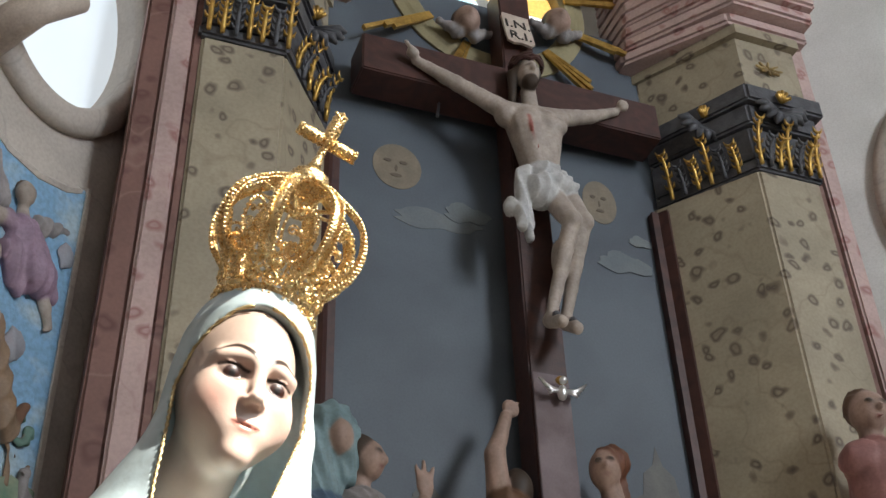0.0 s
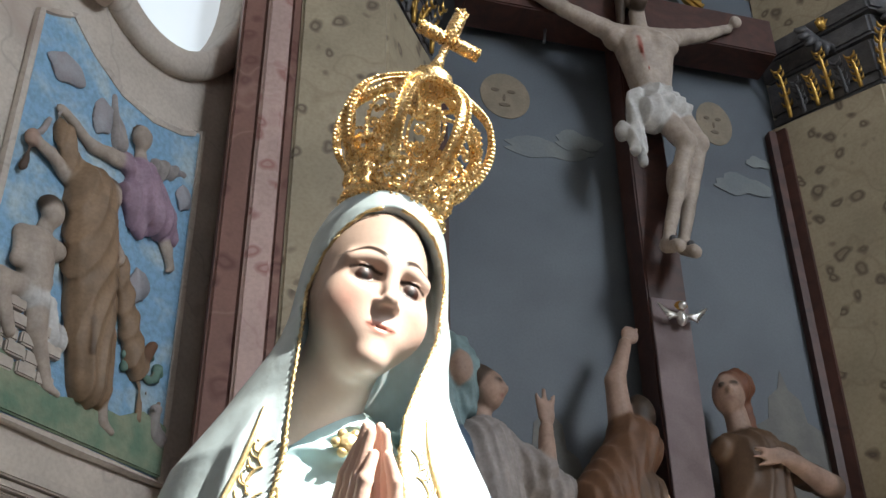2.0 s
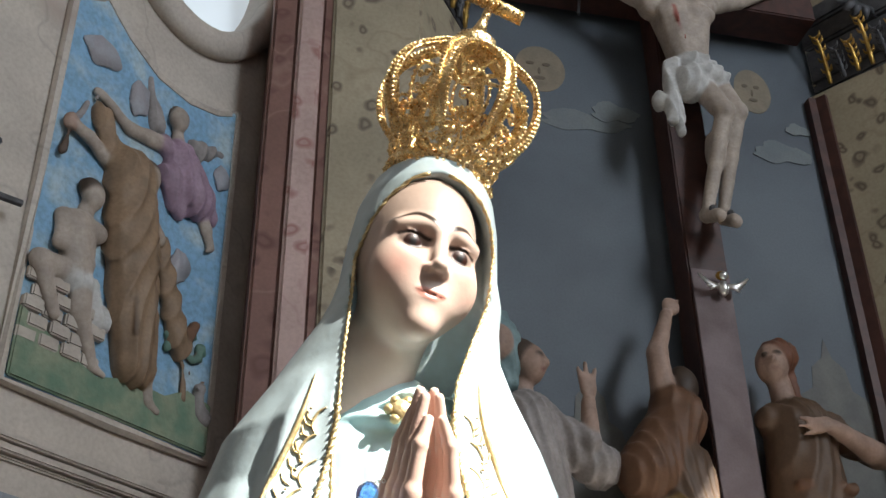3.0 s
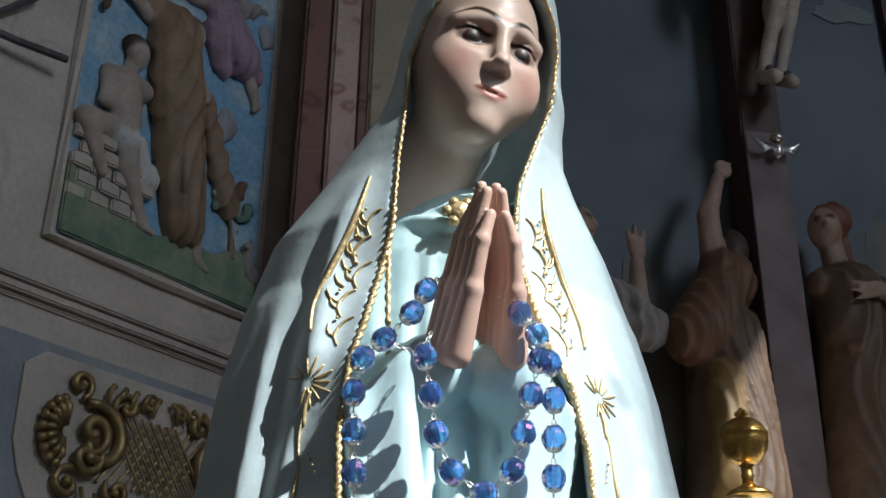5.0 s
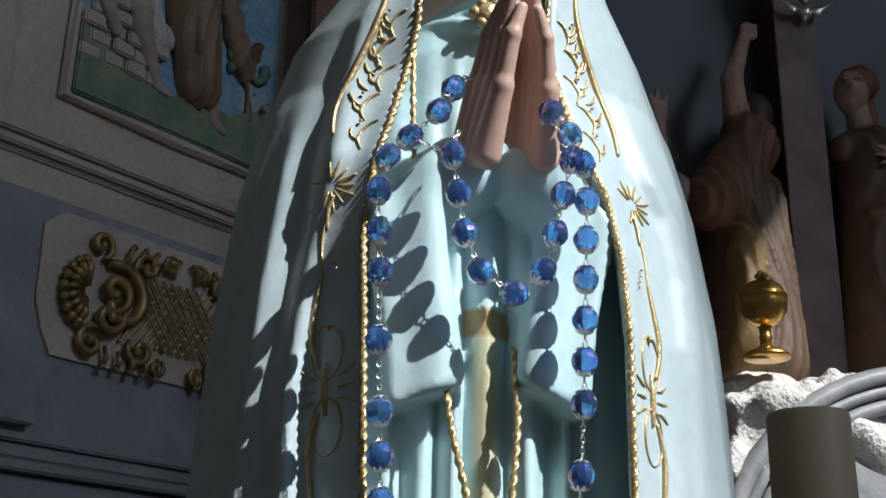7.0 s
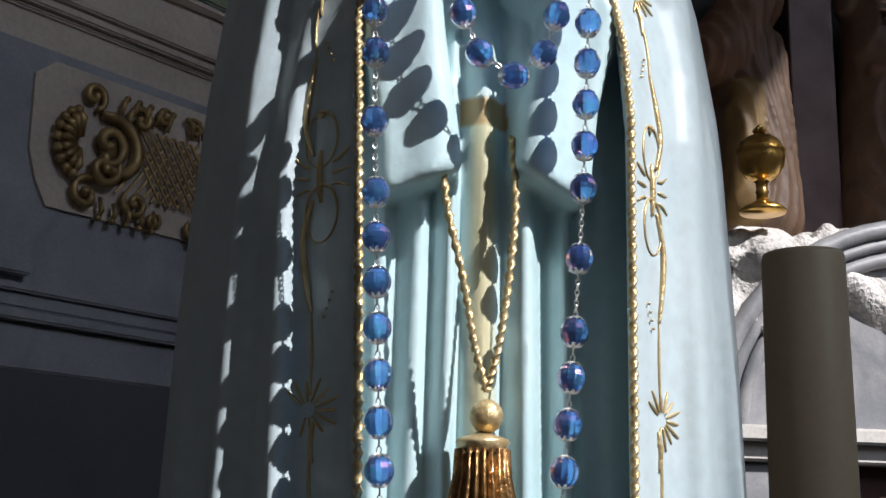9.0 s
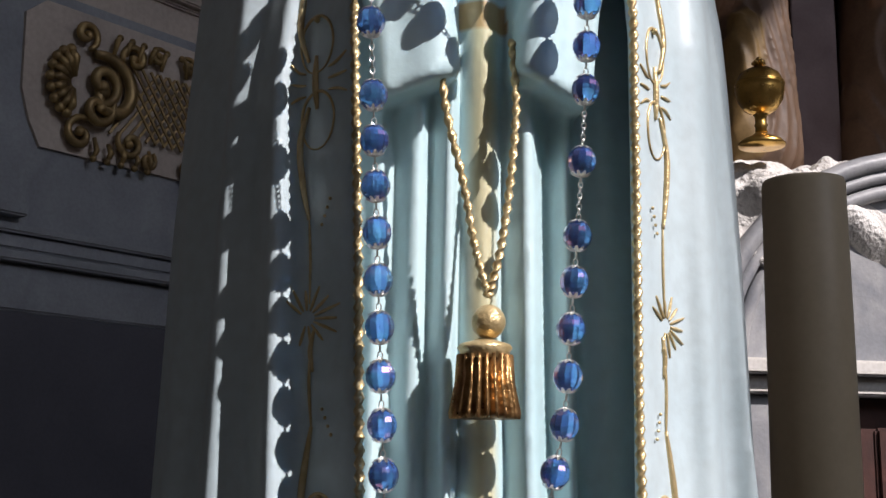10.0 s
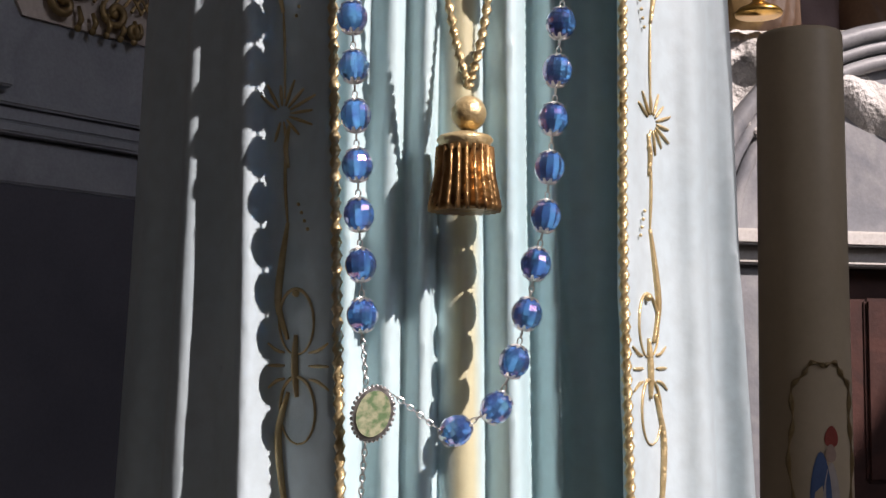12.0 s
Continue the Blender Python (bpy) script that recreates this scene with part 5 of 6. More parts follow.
for s in (-1, 1):
    for k in range(5):
        f = k / 4
        add_tube(bm, [(DV[0] + s * 0.015, DV[1], DV[2] + 0.01), (DV[0] + s * (0.05 + 0.02 * f), DV[1] - 0.01, DV[2] + 0.015 * f), (DV[0] + s * (0.07 + 0.05 * f), DV[1] - 0.015, DV[2] - 0.02 + 0.075 * f)], [0.010, 0.011, 0.005], 5)
dove = thing("wall_ornament", "small silver winged ornament with a gold head on the cross", "ornament")
part("wings", bm, M_SILVER, dove, "silver spread wings", smooth=True)
bm = bmesh.new()
add_ball(bm, (DV[0], DV[1] - 0.005, DV[2] + 0.062), 0.025, 10, 8, (1.2, 0.8, 0.9))
part("head", bm, M_GOLDLEAF, dove, "gilded crest")

# figures under the cross
GY = 3.36
g1 = [("ball", (1.04, GY, 3.74), (0.12, 0.11, 0.15), TEAL), ("rod", (0.97, GY, 3.66), (0.98, GY + 0.03, 3.30), 0.11, 0.17, TEAL), ("rod", (1.10, GY - 0.05, 3.72), (1.10, GY - 0.05, 3.52), 0.06, 0.05, TEAL),
      ("ball", (1.06, GY - 0.08, 3.68), (0.055, 0.06, 0.08), SKIN_C), ("rod", (0.98, GY, 3.3), (1.0, GY, 2.5), 0.18, 0.2, (0.10, 0.16, 0.24))]
tagged(figure("mourner_statue", g1, 0.0095, 0.014, Matrix(), M_FIG), "carved mourning figure in a teal veil under the cross", "statue", "mourners under the cross")
g2 = [("ball", (1.20, GY - 0.03, 3.62), (0.065, 0.075, 0.085), SKIN_C), ("ball", (1.165, GY - 0.005, 3.66), (0.080, 0.085, 0.078), HAIR), ("rod", (1.175, GY, 3.56), (1.16, GY, 3.44), 0.045, 0.05, SKIN_C),
      ("ball", (1.255, GY - 0.07, 3.615), (0.016, 0.02, 0.018), SKIN_C), ("ball", (1.222, GY - 0.096, 3.640), (0.015, 0.012, 0.009), HAIR), ("ball", (1.258, GY - 0.050, 3.642), (0.012, 0.014, 0.009), HAIR), ("ball", (1.245, GY - 0.080, 3.580), (0.015, 0.012, 0.008), (0.30, 0.12, 0.10)), ("rod", (1.08, GY, 3.42), (1.27, GY, 3.38), 0.08, 0.075, GREY_C), ("rod", (1.17, GY, 3.36), (1.22, GY, 2.6), 0.15, 0.2, GREY_C),
      ("rod", (1.27, GY - 0.03, 3.38), (1.41, GY - 0.10, 3.27), 0.06, 0.05, GREY_C), ("rod", (1.41, GY - 0.10, 3.27), (1.42, GY - 0.08, 3.45), 0.042, 0.03, SKIN_C), ("ball", (1.425, GY - 0.08, 3.52), (0.04, 0.02, 0.055), SKIN_C),
      ("rod", (1.40, GY - 0.08, 3.55), (1.385, GY - 0.08, 3.60), 0.012, 0.009, SKIN_C), ("rod", (1.42, GY - 0.08, 3.56), (1.42, GY - 0.08, 3.625), 0.012, 0.009, SKIN_C), ("rod", (1.445, GY - 0.08, 3.55), (1.46, GY - 0.08, 3.60), 0.012, 0.009, SKIN_C),
      ("rod", (1.30, GY - 0.02, 3.30), (1.46, GY - 0.03, 3.20), 0.08, 0.10, GREY_C)]
tagged(figure("mourner_statue", g2, 0.0095, 0.012, Matrix(), M_FIG), "carved kneeling woman in grey drapery with a raised palm", "statue", "mourners under the cross")
g3 = [("rod", (1.78, GY - 0.02, 3.55), (1.755, GY - 0.05, 3.72), 0.055, 0.045, SKIN_C), ("rod", (1.755, GY - 0.05, 3.72), (1.835, GY - 0.02, 3.93), 0.042, 0.028, SKIN_C), ("ball", (1.865, GY - 0.01, 3.98), (0.04, 0.022, 0.045), SKIN_C),
      ("rod", (1.88, GY, 3.99), (1.905, GY, 4.02), 0.012, 0.008, SKIN_C), ("rod", (1.80, GY - 0.02, 3.50), (1.86, GY, 3.42), 0.09, 0.10, RUST), ("rod", (1.84, GY, 3.46), (1.66, GY - 0.06, 3.18), 0.12, 0.14, RUST),
      ("rod", (1.70, GY - 0.06, 3.22), (1.60, GY - 0.08, 3.14), 0.11, 0.07, RUST), ("rod", (1.80, GY, 3.2), (1.80, GY, 2.55), 0.16, 0.2, BROWN), ("rod", (1.74, GY - 0.12, 3.0), (1.72, GY - 0.13, 2.55), 0.075, 0.09, (0.30, 0.19, 0.07)), ("ball", (1.88, GY + 0.02, 3.60), (0.07, 0.08, 0.1), HAIR)]
tagged(figure("mourner_statue", g3, 0.0095, 0.014, Matrix(), M_FIG), "carved figure in rust drapery clasping the cross with one arm", "statue", "mourners under the cross")
g4 = [("ball", (2.30, GY - 0.02, 3.74), (0.068, 0.075, 0.095), SKIN_C), ("ball", (2.345, GY, 3.785), (0.092, 0.092, 0.09), (0.22, 0.09, 0.05)), ("rod", (2.385, GY + 0.03, 3.72), (2.41, GY + 0.03, 3.55), 0.05, 0.035, (0.22, 0.09, 0.05)),
      ("ball", (2.265, GY - 0.09, 3.73), (0.014, 0.02, 0.02), SKIN_C), ("ball", (2.245, GY - 0.070, 3.758), (0.014, 0.012, 0.009), HAIR), ("ball", (2.295, GY - 0.092, 3.760), (0.015, 0.012, 0.009), HAIR), ("ball", (2.268, GY - 0.085, 3.692), (0.016, 0.012, 0.008), (0.30, 0.12, 0.10)), ("rod", (2.33, GY, 3.66), (2.345, GY, 3.52), 0.048, 0.055, SKIN_C), ("rod", (2.27, GY, 3.48), (2.52, GY, 3.46), 0.08, 0.085, BROWN), ("rod", (2.38, GY, 3.44), (2.36, GY, 2.5), 0.15, 0.2, BROWN),
      ("rod", (2.50, GY, 3.45), (2.70, GY - 0.06, 3.33), 0.075, 0.06, BROWN), ("rod", (2.70, GY - 0.06, 3.33), (2.45, GY - 0.17, 3.39), 0.055, 0.032, SKIN_C), ("ball", (2.40, GY - 0.175, 3.40), (0.06, 0.025, 0.035), SKIN_C),
      ("rod", (2.38, GY - 0.18, 3.41), (2.30, GY - 0.165, 3.425), 0.012, 0.009, SKIN_C), ("rod", (2.38, GY - 0.18, 3.39), (2.295, GY - 0.165, 3.39), 0.012, 0.009, SKIN_C), ("rod", (2.38, GY - 0.18, 3.37), (2.31, GY - 0.165, 3.355), 0.012, 0.009, SKIN_C),
      ("rod", (2.28, GY - 0.12, 3.15), (2.50, GY - 0.12, 3.15), 0.035, 0.035, RUST)]
tagged(figure("mourner_statue", g4, 0.0095, 0.012, Matrix(), M_FIG), "carved long-haired figure in brown with one palm on the chest", "statue", "mourners under the cross")
# putto in front of the pilaster
g5 = [("ball", (3.36, 2.8, 3.92), (0.085, 0.09, 0.105), SKIN_C), ("ball", (3.37, 2.84, 3.96), (0.095, 0.09, 0.10), (0.20, 0.12, 0.08)), ("rod", (3.36, 2.82, 3.84), (3.37, 2.83, 3.74), 0.05, 0.06, SKIN_C), ("ball", (3.345, 2.705, 3.905), (0.016, 0.02, 0.018), SKIN_C), ("ball", (3.312, 2.722, 3.938), (0.017, 0.012, 0.010), HAIR), ("ball", (3.380, 2.720, 3.938), (0.017, 0.012, 0.010), HAIR), ("ball", (3.345, 2.716, 3.862), (0.018, 0.012, 0.009), (0.34, 0.14, 0.12)),
      ("rod", (3.27, 2.82, 3.68), (3.50, 2.82, 3.68), 0.10, 0.10, (0.42, 0.20, 0.18)), ("rod", (3.37, 2.83, 3.66), (3.38, 2.84, 3.1), 0.15, 0.17, (0.42, 0.20, 0.18)), ("rod", (3.38, 2.84, 3.1), (3.38, 2.86, 1.95), 0.17, 0.20, (0.40, 0.36, 0.30))]
tagged(figure("saint_statue", g5, 0.0105, 0.014, Matrix(), M_FIG), "carved figure in a pink robe before the ochre pilaster", "statue")


# painted sun, moon, clouds, far towers on the sky panel
def flat(name, outline, mat, label, category, y=PANEL_Y):
    bm = bmesh.new()
    add_plate(bm, outline, 0.003, Matrix.Translation((0, y - 0.001, 0)))
    return bm


M_SUNFACE = material("dull_gold_paint", (0.27, 0.22, 0.155), (0.20, 0.165, 0.12), scale=9, rough=0.6)
M_DARKPAINT = material("dark_umber_paint", (0.15, 0.115, 0.08), rough=0.65)
for nm, cx, cz, a, b, lab in (("painted_sun", 1.425, 5.47, 0.135, 0.15, "round dull gold sun painted on the sky panel"), ("painted_moon", 2.62, 5.53, 0.105, 0.15, "narrow dull gold moon painted on the sky panel")):
    t = thing(nm, lab, "painting", "painted lights in the sky")
    bm = flat(nm, ellipse((cx, cz), a, b, 36), M_SUNFACE, "", "")
    part("disc", bm, M_SUNFACE, t)
    bm = bmesh.new()
    for dx, dz, ra, rb in ((-0.4, 0.2, 0.14, 0.06), (0.25, 0.2, 0.14, 0.06), (-0.05, -0.1, 0.05, 0.12), (-0.05, -0.42, 0.2, 0.06)):
        add_plate(bm, ellipse((cx + dx * a, cz + dz * b), ra * a * 1.2, rb * b * 1.2, 14), 0.003, Matrix.Translation((0, PANEL_Y - 0.0045, 0)))
    part("marks", bm, M_DARKPAINT, t)
random.seed(4)
for cx, cz, w, h in ((1.62, 5.16, 0.46, 0.10), (1.80, 5.24, 0.25, 0.10), (2.72, 5.13, 0.32, 0.11), (2.84, 5.30, 0.14, 0.06)):
    pts = [(cx + w * (1 + 0.18 * math.sin(3 * t + cx) + 0.1 * math.sin(7 * t)) * math.cos(t) * 0.5, cz + h * (1 + 0.25 * math.sin(5 * t + cz)) * math.sin(t) * 0.6) for t in [2 * math.pi * i / 30 for i in range(30)]]
    tagged(part("painted_cloud", flat("c", pts, M_CLOUD, "", "", PANEL_Y - 0.004 * (cx > 1.7)), M_CLOUD), "thin pale cloud painted on the sky panel", "painting", "painted clouds")
M_TOWER = material("faded_tower_paint", (0.17, 0.165, 0.15), (0.11, 0.11, 0.105), scale=6, rough=0.6)
for cx, w, z1, nm in ((2.74, 0.28, 3.98, "painted_tower"), (1.55, 0.22, 3.72, "painted_tower")):
    pts = [(cx - w, 2.4), (cx + w, 2.4), (cx + w, z1 - 0.34), (cx + 0.7 * w, z1 - 0.32), (cx + 0.6 * w, z1 - 0.24), (cx + 0.36 * w, z1 - 0.2), (cx + 0.3 * w, z1 - 0.09), (cx + 0.1 * w, z1 - 0.04), (cx, z1 + 0.06), (cx - 0.1 * w, z1 - 0.04), (cx - 0.3 * w, z1 - 0.09), (cx - 0.36 * w, z1 - 0.2), (cx - 0.6 * w, z1 - 0.24), (cx - 0.7 * w, z1 - 0.32), (cx - w, z1 - 0.34)]
    tagged(part(nm, flat(nm, pts, M_TOWER, "", ""), M_TOWER), "faint grey domed tower painted on the sky panel", "painting", "painted towers")
bm = flat("horizon", [(1.08, 2.0), (2.94, 2.0), (2.94, 3.45), (2.5, 3.38), (2.1, 3.52), (1.7, 3.42), (1.3, 3.5), (1.08, 3.4)], M_TOWER, "", "", PANEL_Y + 0.004)
tagged(part("painted_hills", bm, M_TOWER), "dark hills painted low on the sky panel", "painting")

# glory above the cross: coloured glass, gold rays, small heads
glory = thing("glory", "oval coloured-glass glory with gold rays above the cross", "glory")
bm = bmesh.new()
oval_frame(bm, (2.02, 7.0), 0.50, 0.52, 0.16, 0.06, Matrix.Translation((0, 3.62, 0)), 44)
bmesh.ops.recalc_face_normals(bm, faces=bm.faces)
M_OLIVE = material("olive_gold_paint", (0.34, 0.29, 0.16), (0.26, 0.22, 0.12), scale=5, rough=0.6)
part("surround", bm, M_OLIVE, glory, "dull olive painted ring")


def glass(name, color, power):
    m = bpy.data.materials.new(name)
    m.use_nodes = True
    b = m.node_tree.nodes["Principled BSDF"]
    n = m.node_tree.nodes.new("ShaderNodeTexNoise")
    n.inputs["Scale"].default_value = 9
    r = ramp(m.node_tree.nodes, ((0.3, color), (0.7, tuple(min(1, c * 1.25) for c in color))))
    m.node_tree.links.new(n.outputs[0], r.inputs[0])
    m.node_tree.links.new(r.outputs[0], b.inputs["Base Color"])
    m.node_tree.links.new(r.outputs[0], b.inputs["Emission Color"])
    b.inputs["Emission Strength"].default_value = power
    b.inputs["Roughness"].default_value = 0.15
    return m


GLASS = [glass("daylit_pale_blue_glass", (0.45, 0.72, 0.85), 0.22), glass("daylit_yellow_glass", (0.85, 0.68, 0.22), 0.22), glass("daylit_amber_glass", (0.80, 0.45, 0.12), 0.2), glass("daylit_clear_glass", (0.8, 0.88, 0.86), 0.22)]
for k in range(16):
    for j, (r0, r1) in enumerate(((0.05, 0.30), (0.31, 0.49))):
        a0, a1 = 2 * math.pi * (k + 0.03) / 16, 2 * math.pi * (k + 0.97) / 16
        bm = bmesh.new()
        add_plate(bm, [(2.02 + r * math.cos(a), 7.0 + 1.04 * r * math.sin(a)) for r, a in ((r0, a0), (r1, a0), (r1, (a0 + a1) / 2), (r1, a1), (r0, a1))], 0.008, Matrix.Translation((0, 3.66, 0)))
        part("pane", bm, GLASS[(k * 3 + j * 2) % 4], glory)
for k in range(12):
    a = 2 * math.pi * (k + 0.35) / 12
    bm = bmesh.new()
    for d in (-0.03, 0.0, 0.035):
        l = 0.98 + 0.12 * math.cos(k * 2.1 + d * 40)
        add_tube(bm, [(2.02 + 0.52 * math.cos(a + d), 3.55, 7.0 + 0.54 * math.sin(a + d)), (2.02 + l * math.cos(a + d), 3.50, 7.0 + l * math.sin(a + d))], [0.012, 0.02], 4)
    part("ray", bm, M_GOLDLEAF, glory, "gilded wooden ray")
for cx, cz in ((1.82, 6.58), (2.42, 6.78)):
    hd = figure("cherub_head", [("ball", (cx, 3.46, cz), (0.075, 0.08, 0.09), SKIN_C), ("ball", (cx, 3.50, cz + 0.03), (0.085, 0.08, 0.08), HAIR), ("ball", (cx - 0.01, 3.38, cz - 0.01), (0.015, 0.02, 0.02), SKIN_C),
                                ("rod", (cx - 0.05, 3.50, cz - 0.08), (cx - 0.16, 3.5, cz - 0.02), 0.05, 0.03, GREY_C), ("rod", (cx + 0.05, 3.50, cz - 0.08), (cx + 0.16, 3.5, cz - 0.02), 0.05, 0.03, GREY_C)], 0.012, 0.02, Matrix(), M_FIG)
    tagged(hd, "small carved cherub head with grey wings on the glory", "statue", "cherub heads")

# capitals of the pilasters
for sign in (1, -1):
    capital = thing("capital", "blackened capital with gilded acanthus leaves on the ochre pilaster", "capital", "pilaster capitals")
    bm = bmesh.new()
    for z0, z1, g in ((5.545, 5.62, 0.02), (5.62, 5.86, 0.01), (5.86, 6.0, 0.05), (6.0, 6.125, 0.09)):
        q = [(1.04 + g * 0.3, 3.585), (0.69 + g * 0.3, 3.08 - g), (0.29 - g, 3.08 - g), (0.29 - g, 3.59)]
        add_prism(bm, [(mx(x, sign), y) for x, y in q], z0, z1)
    bmesh.ops.recalc_face_normals(bm, faces=bm.faces)
    bmesh.ops.bevel(bm, geom=list(bm.edges), offset=0.015, segments=2, affect="EDGES")
    part("core", bm, M_BLACKCAP, capital)
    # leaves stand along the front face and the angled reveal
    line = [(0.31 + 0.0633 * i, 3.06, Vector((0, -1, 0))) for i in range(7)] + [(0.70 + 0.047 * i, 3.10 + 0.064 * i, Vector((-0.4 + 1.2, -0.58, 0)).normalized() * 1) for i in range(1, 7)]
    for i, (x, y, nrm) in enumerate(line):
        nrm = Vector((nrm.x * (1 if sign > 0 else -1), nrm.y, 0))
        tall, gold = (0.36, True) if i % 3 == 0 else (0.20, i % 3 == 1)
        along_d = Vector((0, 0, 1)).cross(nrm).normalized()
        base = Vector((mx(x, sign), y, 5.56))
        bm = bmesh.new()
        spine = [base + nrm * (0.02 + 0.07 * f ** 2) + Vector((0, 0, tall * (f - 0.25 * f ** 4))) for f in (0, 0.2, 0.4, 0.6, 0.8, 1.0)]
        add_tube(bm, spine, [0.012, 0.014, 0.013, 0.012, 0.011, 0.006], 5)
        for j in range(1, 6):
            for s in (-1, 1):
                p = spine[j]
                add_tube(bm, [p, p + along_d * s * 0.022 + Vector((0, 0, 0.012)), p + along_d * s * 0.030 + Vector((0, 0, 0.035)) + nrm * 0.008], [0.010, 0.009, 0.003], 4)
        part("acanthus_leaf", bm, M_GOLDLEAF if gold else M_BLACKCAP, capital, "gilded leaf" if gold else "blackened leaf", smooth=True)
    for cx, cy in ((0.50, 3.03), (0.86, 3.28)):
        bm = bmesh.new()
        for k in range(9):
            a = math.pi * k / 8
            add_tube(bm, [(mx(cx, sign), cy, 5.98), (mx(cx, sign) + 0.13 * math.cos(a), cy - 0.05, 5.98 - 0.10 * math.sin(a)), (mx(cx, sign) + 0.17 * math.cos(a), cy - 0.04, 5.98 - 0.14 * math.sin(a))], [0.02, 0.03, 0.01], 5)
        part("shell", bm, M_BLACKCAP, capital, "dark fluted shell", smooth=True)
        bm = bmesh.new()
        for k in range(5):
            a = math.pi * (k + 0.5) / 5
            add_tube(bm, [(mx(cx, sign), cy - 0.05, 6.02), (mx(cx, sign) + 0.05 * math.cos(a), cy - 0.08, 6.02 + 0.06 * math.sin(a))], [0.016, 0.012], 5)
        part("flower", bm, M_GOLDLEAF, capital, "small gilded flower", smooth=True)
    bm = bmesh.new()
    m = Matrix.Translation((mx(0.48, sign), 3.045, 6.33))
    for k in range(8):
        add_tube(bm, [m @ Vector((0, 0, 0)), m @ Vector((0.09 * math.cos(k * 0.785), -0.02, 0.05 * math.sin(k * 0.785)))], [0.014, 0.008], 5)
    tagged(part("gilt_rosette", bm, M_BRONZE, smooth=True), "small gilded rosette on the block over the capital", "rosette", "gilt rosettes")


# ---- relief panel on the marbled wall ----
relief_border = [(-0.545, 3.085), (0.335, 3.085), (0.325, 4.69), (0.20, 4.615), (0.05, 4.58), (-0.118, 4.60), (-0.28, 4.69), (-0.407, 4.80), (-0.47, 4.76), (-0.555, 4.71)]
M_SKYBLUE = material("flaking_sky_blue_paint", (0.24, 0.43, 0.62), (0.44, 0.56, 0.62), scale=5.5, rough=0.7, bump=0.5, fine=45, stops=(0.48, 0.66), grime=0.5, bump_distance=0.01)
M_GRASS = material("painted_green_ground", (0.14, 0.23, 0.16), (0.28, 0.32, 0.22), scale=9, rough=0.75, bump=0.5, fine=45, bump_distance=0.01)
relief = thing("relief_panel", "coloured sacrifice relief on a sky-blue ground with carved figures", "relief")
bm = bmesh.new()
add_plate(bm, relief_border, 0.02, ON_WALL)
part("backing", bm, M_SKYBLUE, relief, "flaking sky-blue painted ground")
bm = bmesh.new()
loop = [ON_WALL @ Vector((u, -0.012, v)) for u, v in relief_border]
add_tube(bm, [p for a, b in zip(loop, loop[1:] + loop[:1]) for p in (a, a.lerp(b, 0.5))], 0.022, 6, closed=True)
part("frame", bm, M_GREYMARBLE, relief, "grey-brown marbled edge")
bm = bmesh.new()
add_plate(bm, [(-0.53, 3.10), (0.325, 3.10), (0.325, 3.30), (0.20, 3.32), (0.10, 3.25), (-0.05, 3.27), (-0.2, 3.21), (-0.36, 3.26), (-0.53, 3.36)], 0.018, ON_WALL @ Matrix.Translation((0, -0.021, 0)))
bmesh.ops.bevel(bm, geom=list(bm.edges), offset=0.007, segments=2, affect="EDGES")
part("meadow", bm, M_GRASS, relief, "dark green painted meadow")


BROWN, PURPLE = (0.36, 0.24, 0.15), (0.44, 0.30, 0.40)


def on_relief(name, prims, label, k=0.012):
    ob = figure(name, prims, 0.0062, k, ON_WALL @ Matrix.Diagonal((1, 0.72, 1, 1)), M_FIG, pad=0.02, drape=0.014)
    ob.parent = relief
    ob["label"] = label
    return ob


D = -0.045
on_relief("angel", [("ball", (-0.011, D - 0.02, 4.43), (0.045, 0.045, 0.055), PALE), ("ball", (0.0, D, 4.45), (0.055, 0.04, 0.055), (0.22, 0.14, 0.09)), ("rod", (0.0, D, 4.38), (0.02, D, 4.30), 0.025, 0.035, PALE),
                    ("rod", (-0.05, D, 4.28), (0.08, D, 4.27), 0.05, 0.05, PURPLE), ("rod", (0.03, D, 4.26), (0.12, D - 0.01, 4.12), 0.085, 0.10, PURPLE), ("rod", (0.0, D, 4.15), (0.05, D, 4.03), 0.08, 0.05, PURPLE), ("rod", (0.15, D, 4.15), (0.22, D, 4.08), 0.06, 0.04, PURPLE),
                    ("rod", (-0.06, D, 4.28), (-0.23, D, 4.255), 0.04, 0.027, PALE), ("rod", (-0.23, D, 4.255), (-0.36, D, 4.32), 0.026, 0.02, PALE), ("ball", (-0.385, D, 4.325), (0.03, 0.02, 0.022), PALE),
                    ("rod", (0.15, D, 4.10), (0.205, D, 4.02), 0.032, 0.026, PALE), ("rod", (0.205, D, 4.02), (0.235, D, 3.95), 0.025, 0.018, PALE), ("rod", (0.235, D, 3.95), (0.215, D - 0.01, 3.92), 0.014, 0.010, PALE),
                    ("rod", (-0.10, D + 0.02, 4.36), (-0.16, D + 0.02, 4.55), 0.05, 0.02, STONE_C), ("rod", (0.12, D + 0.02, 4.36), (0.24, D + 0.02, 4.42), 0.06, 0.025, STONE_C)], "carved angel in a faded purple tunic")
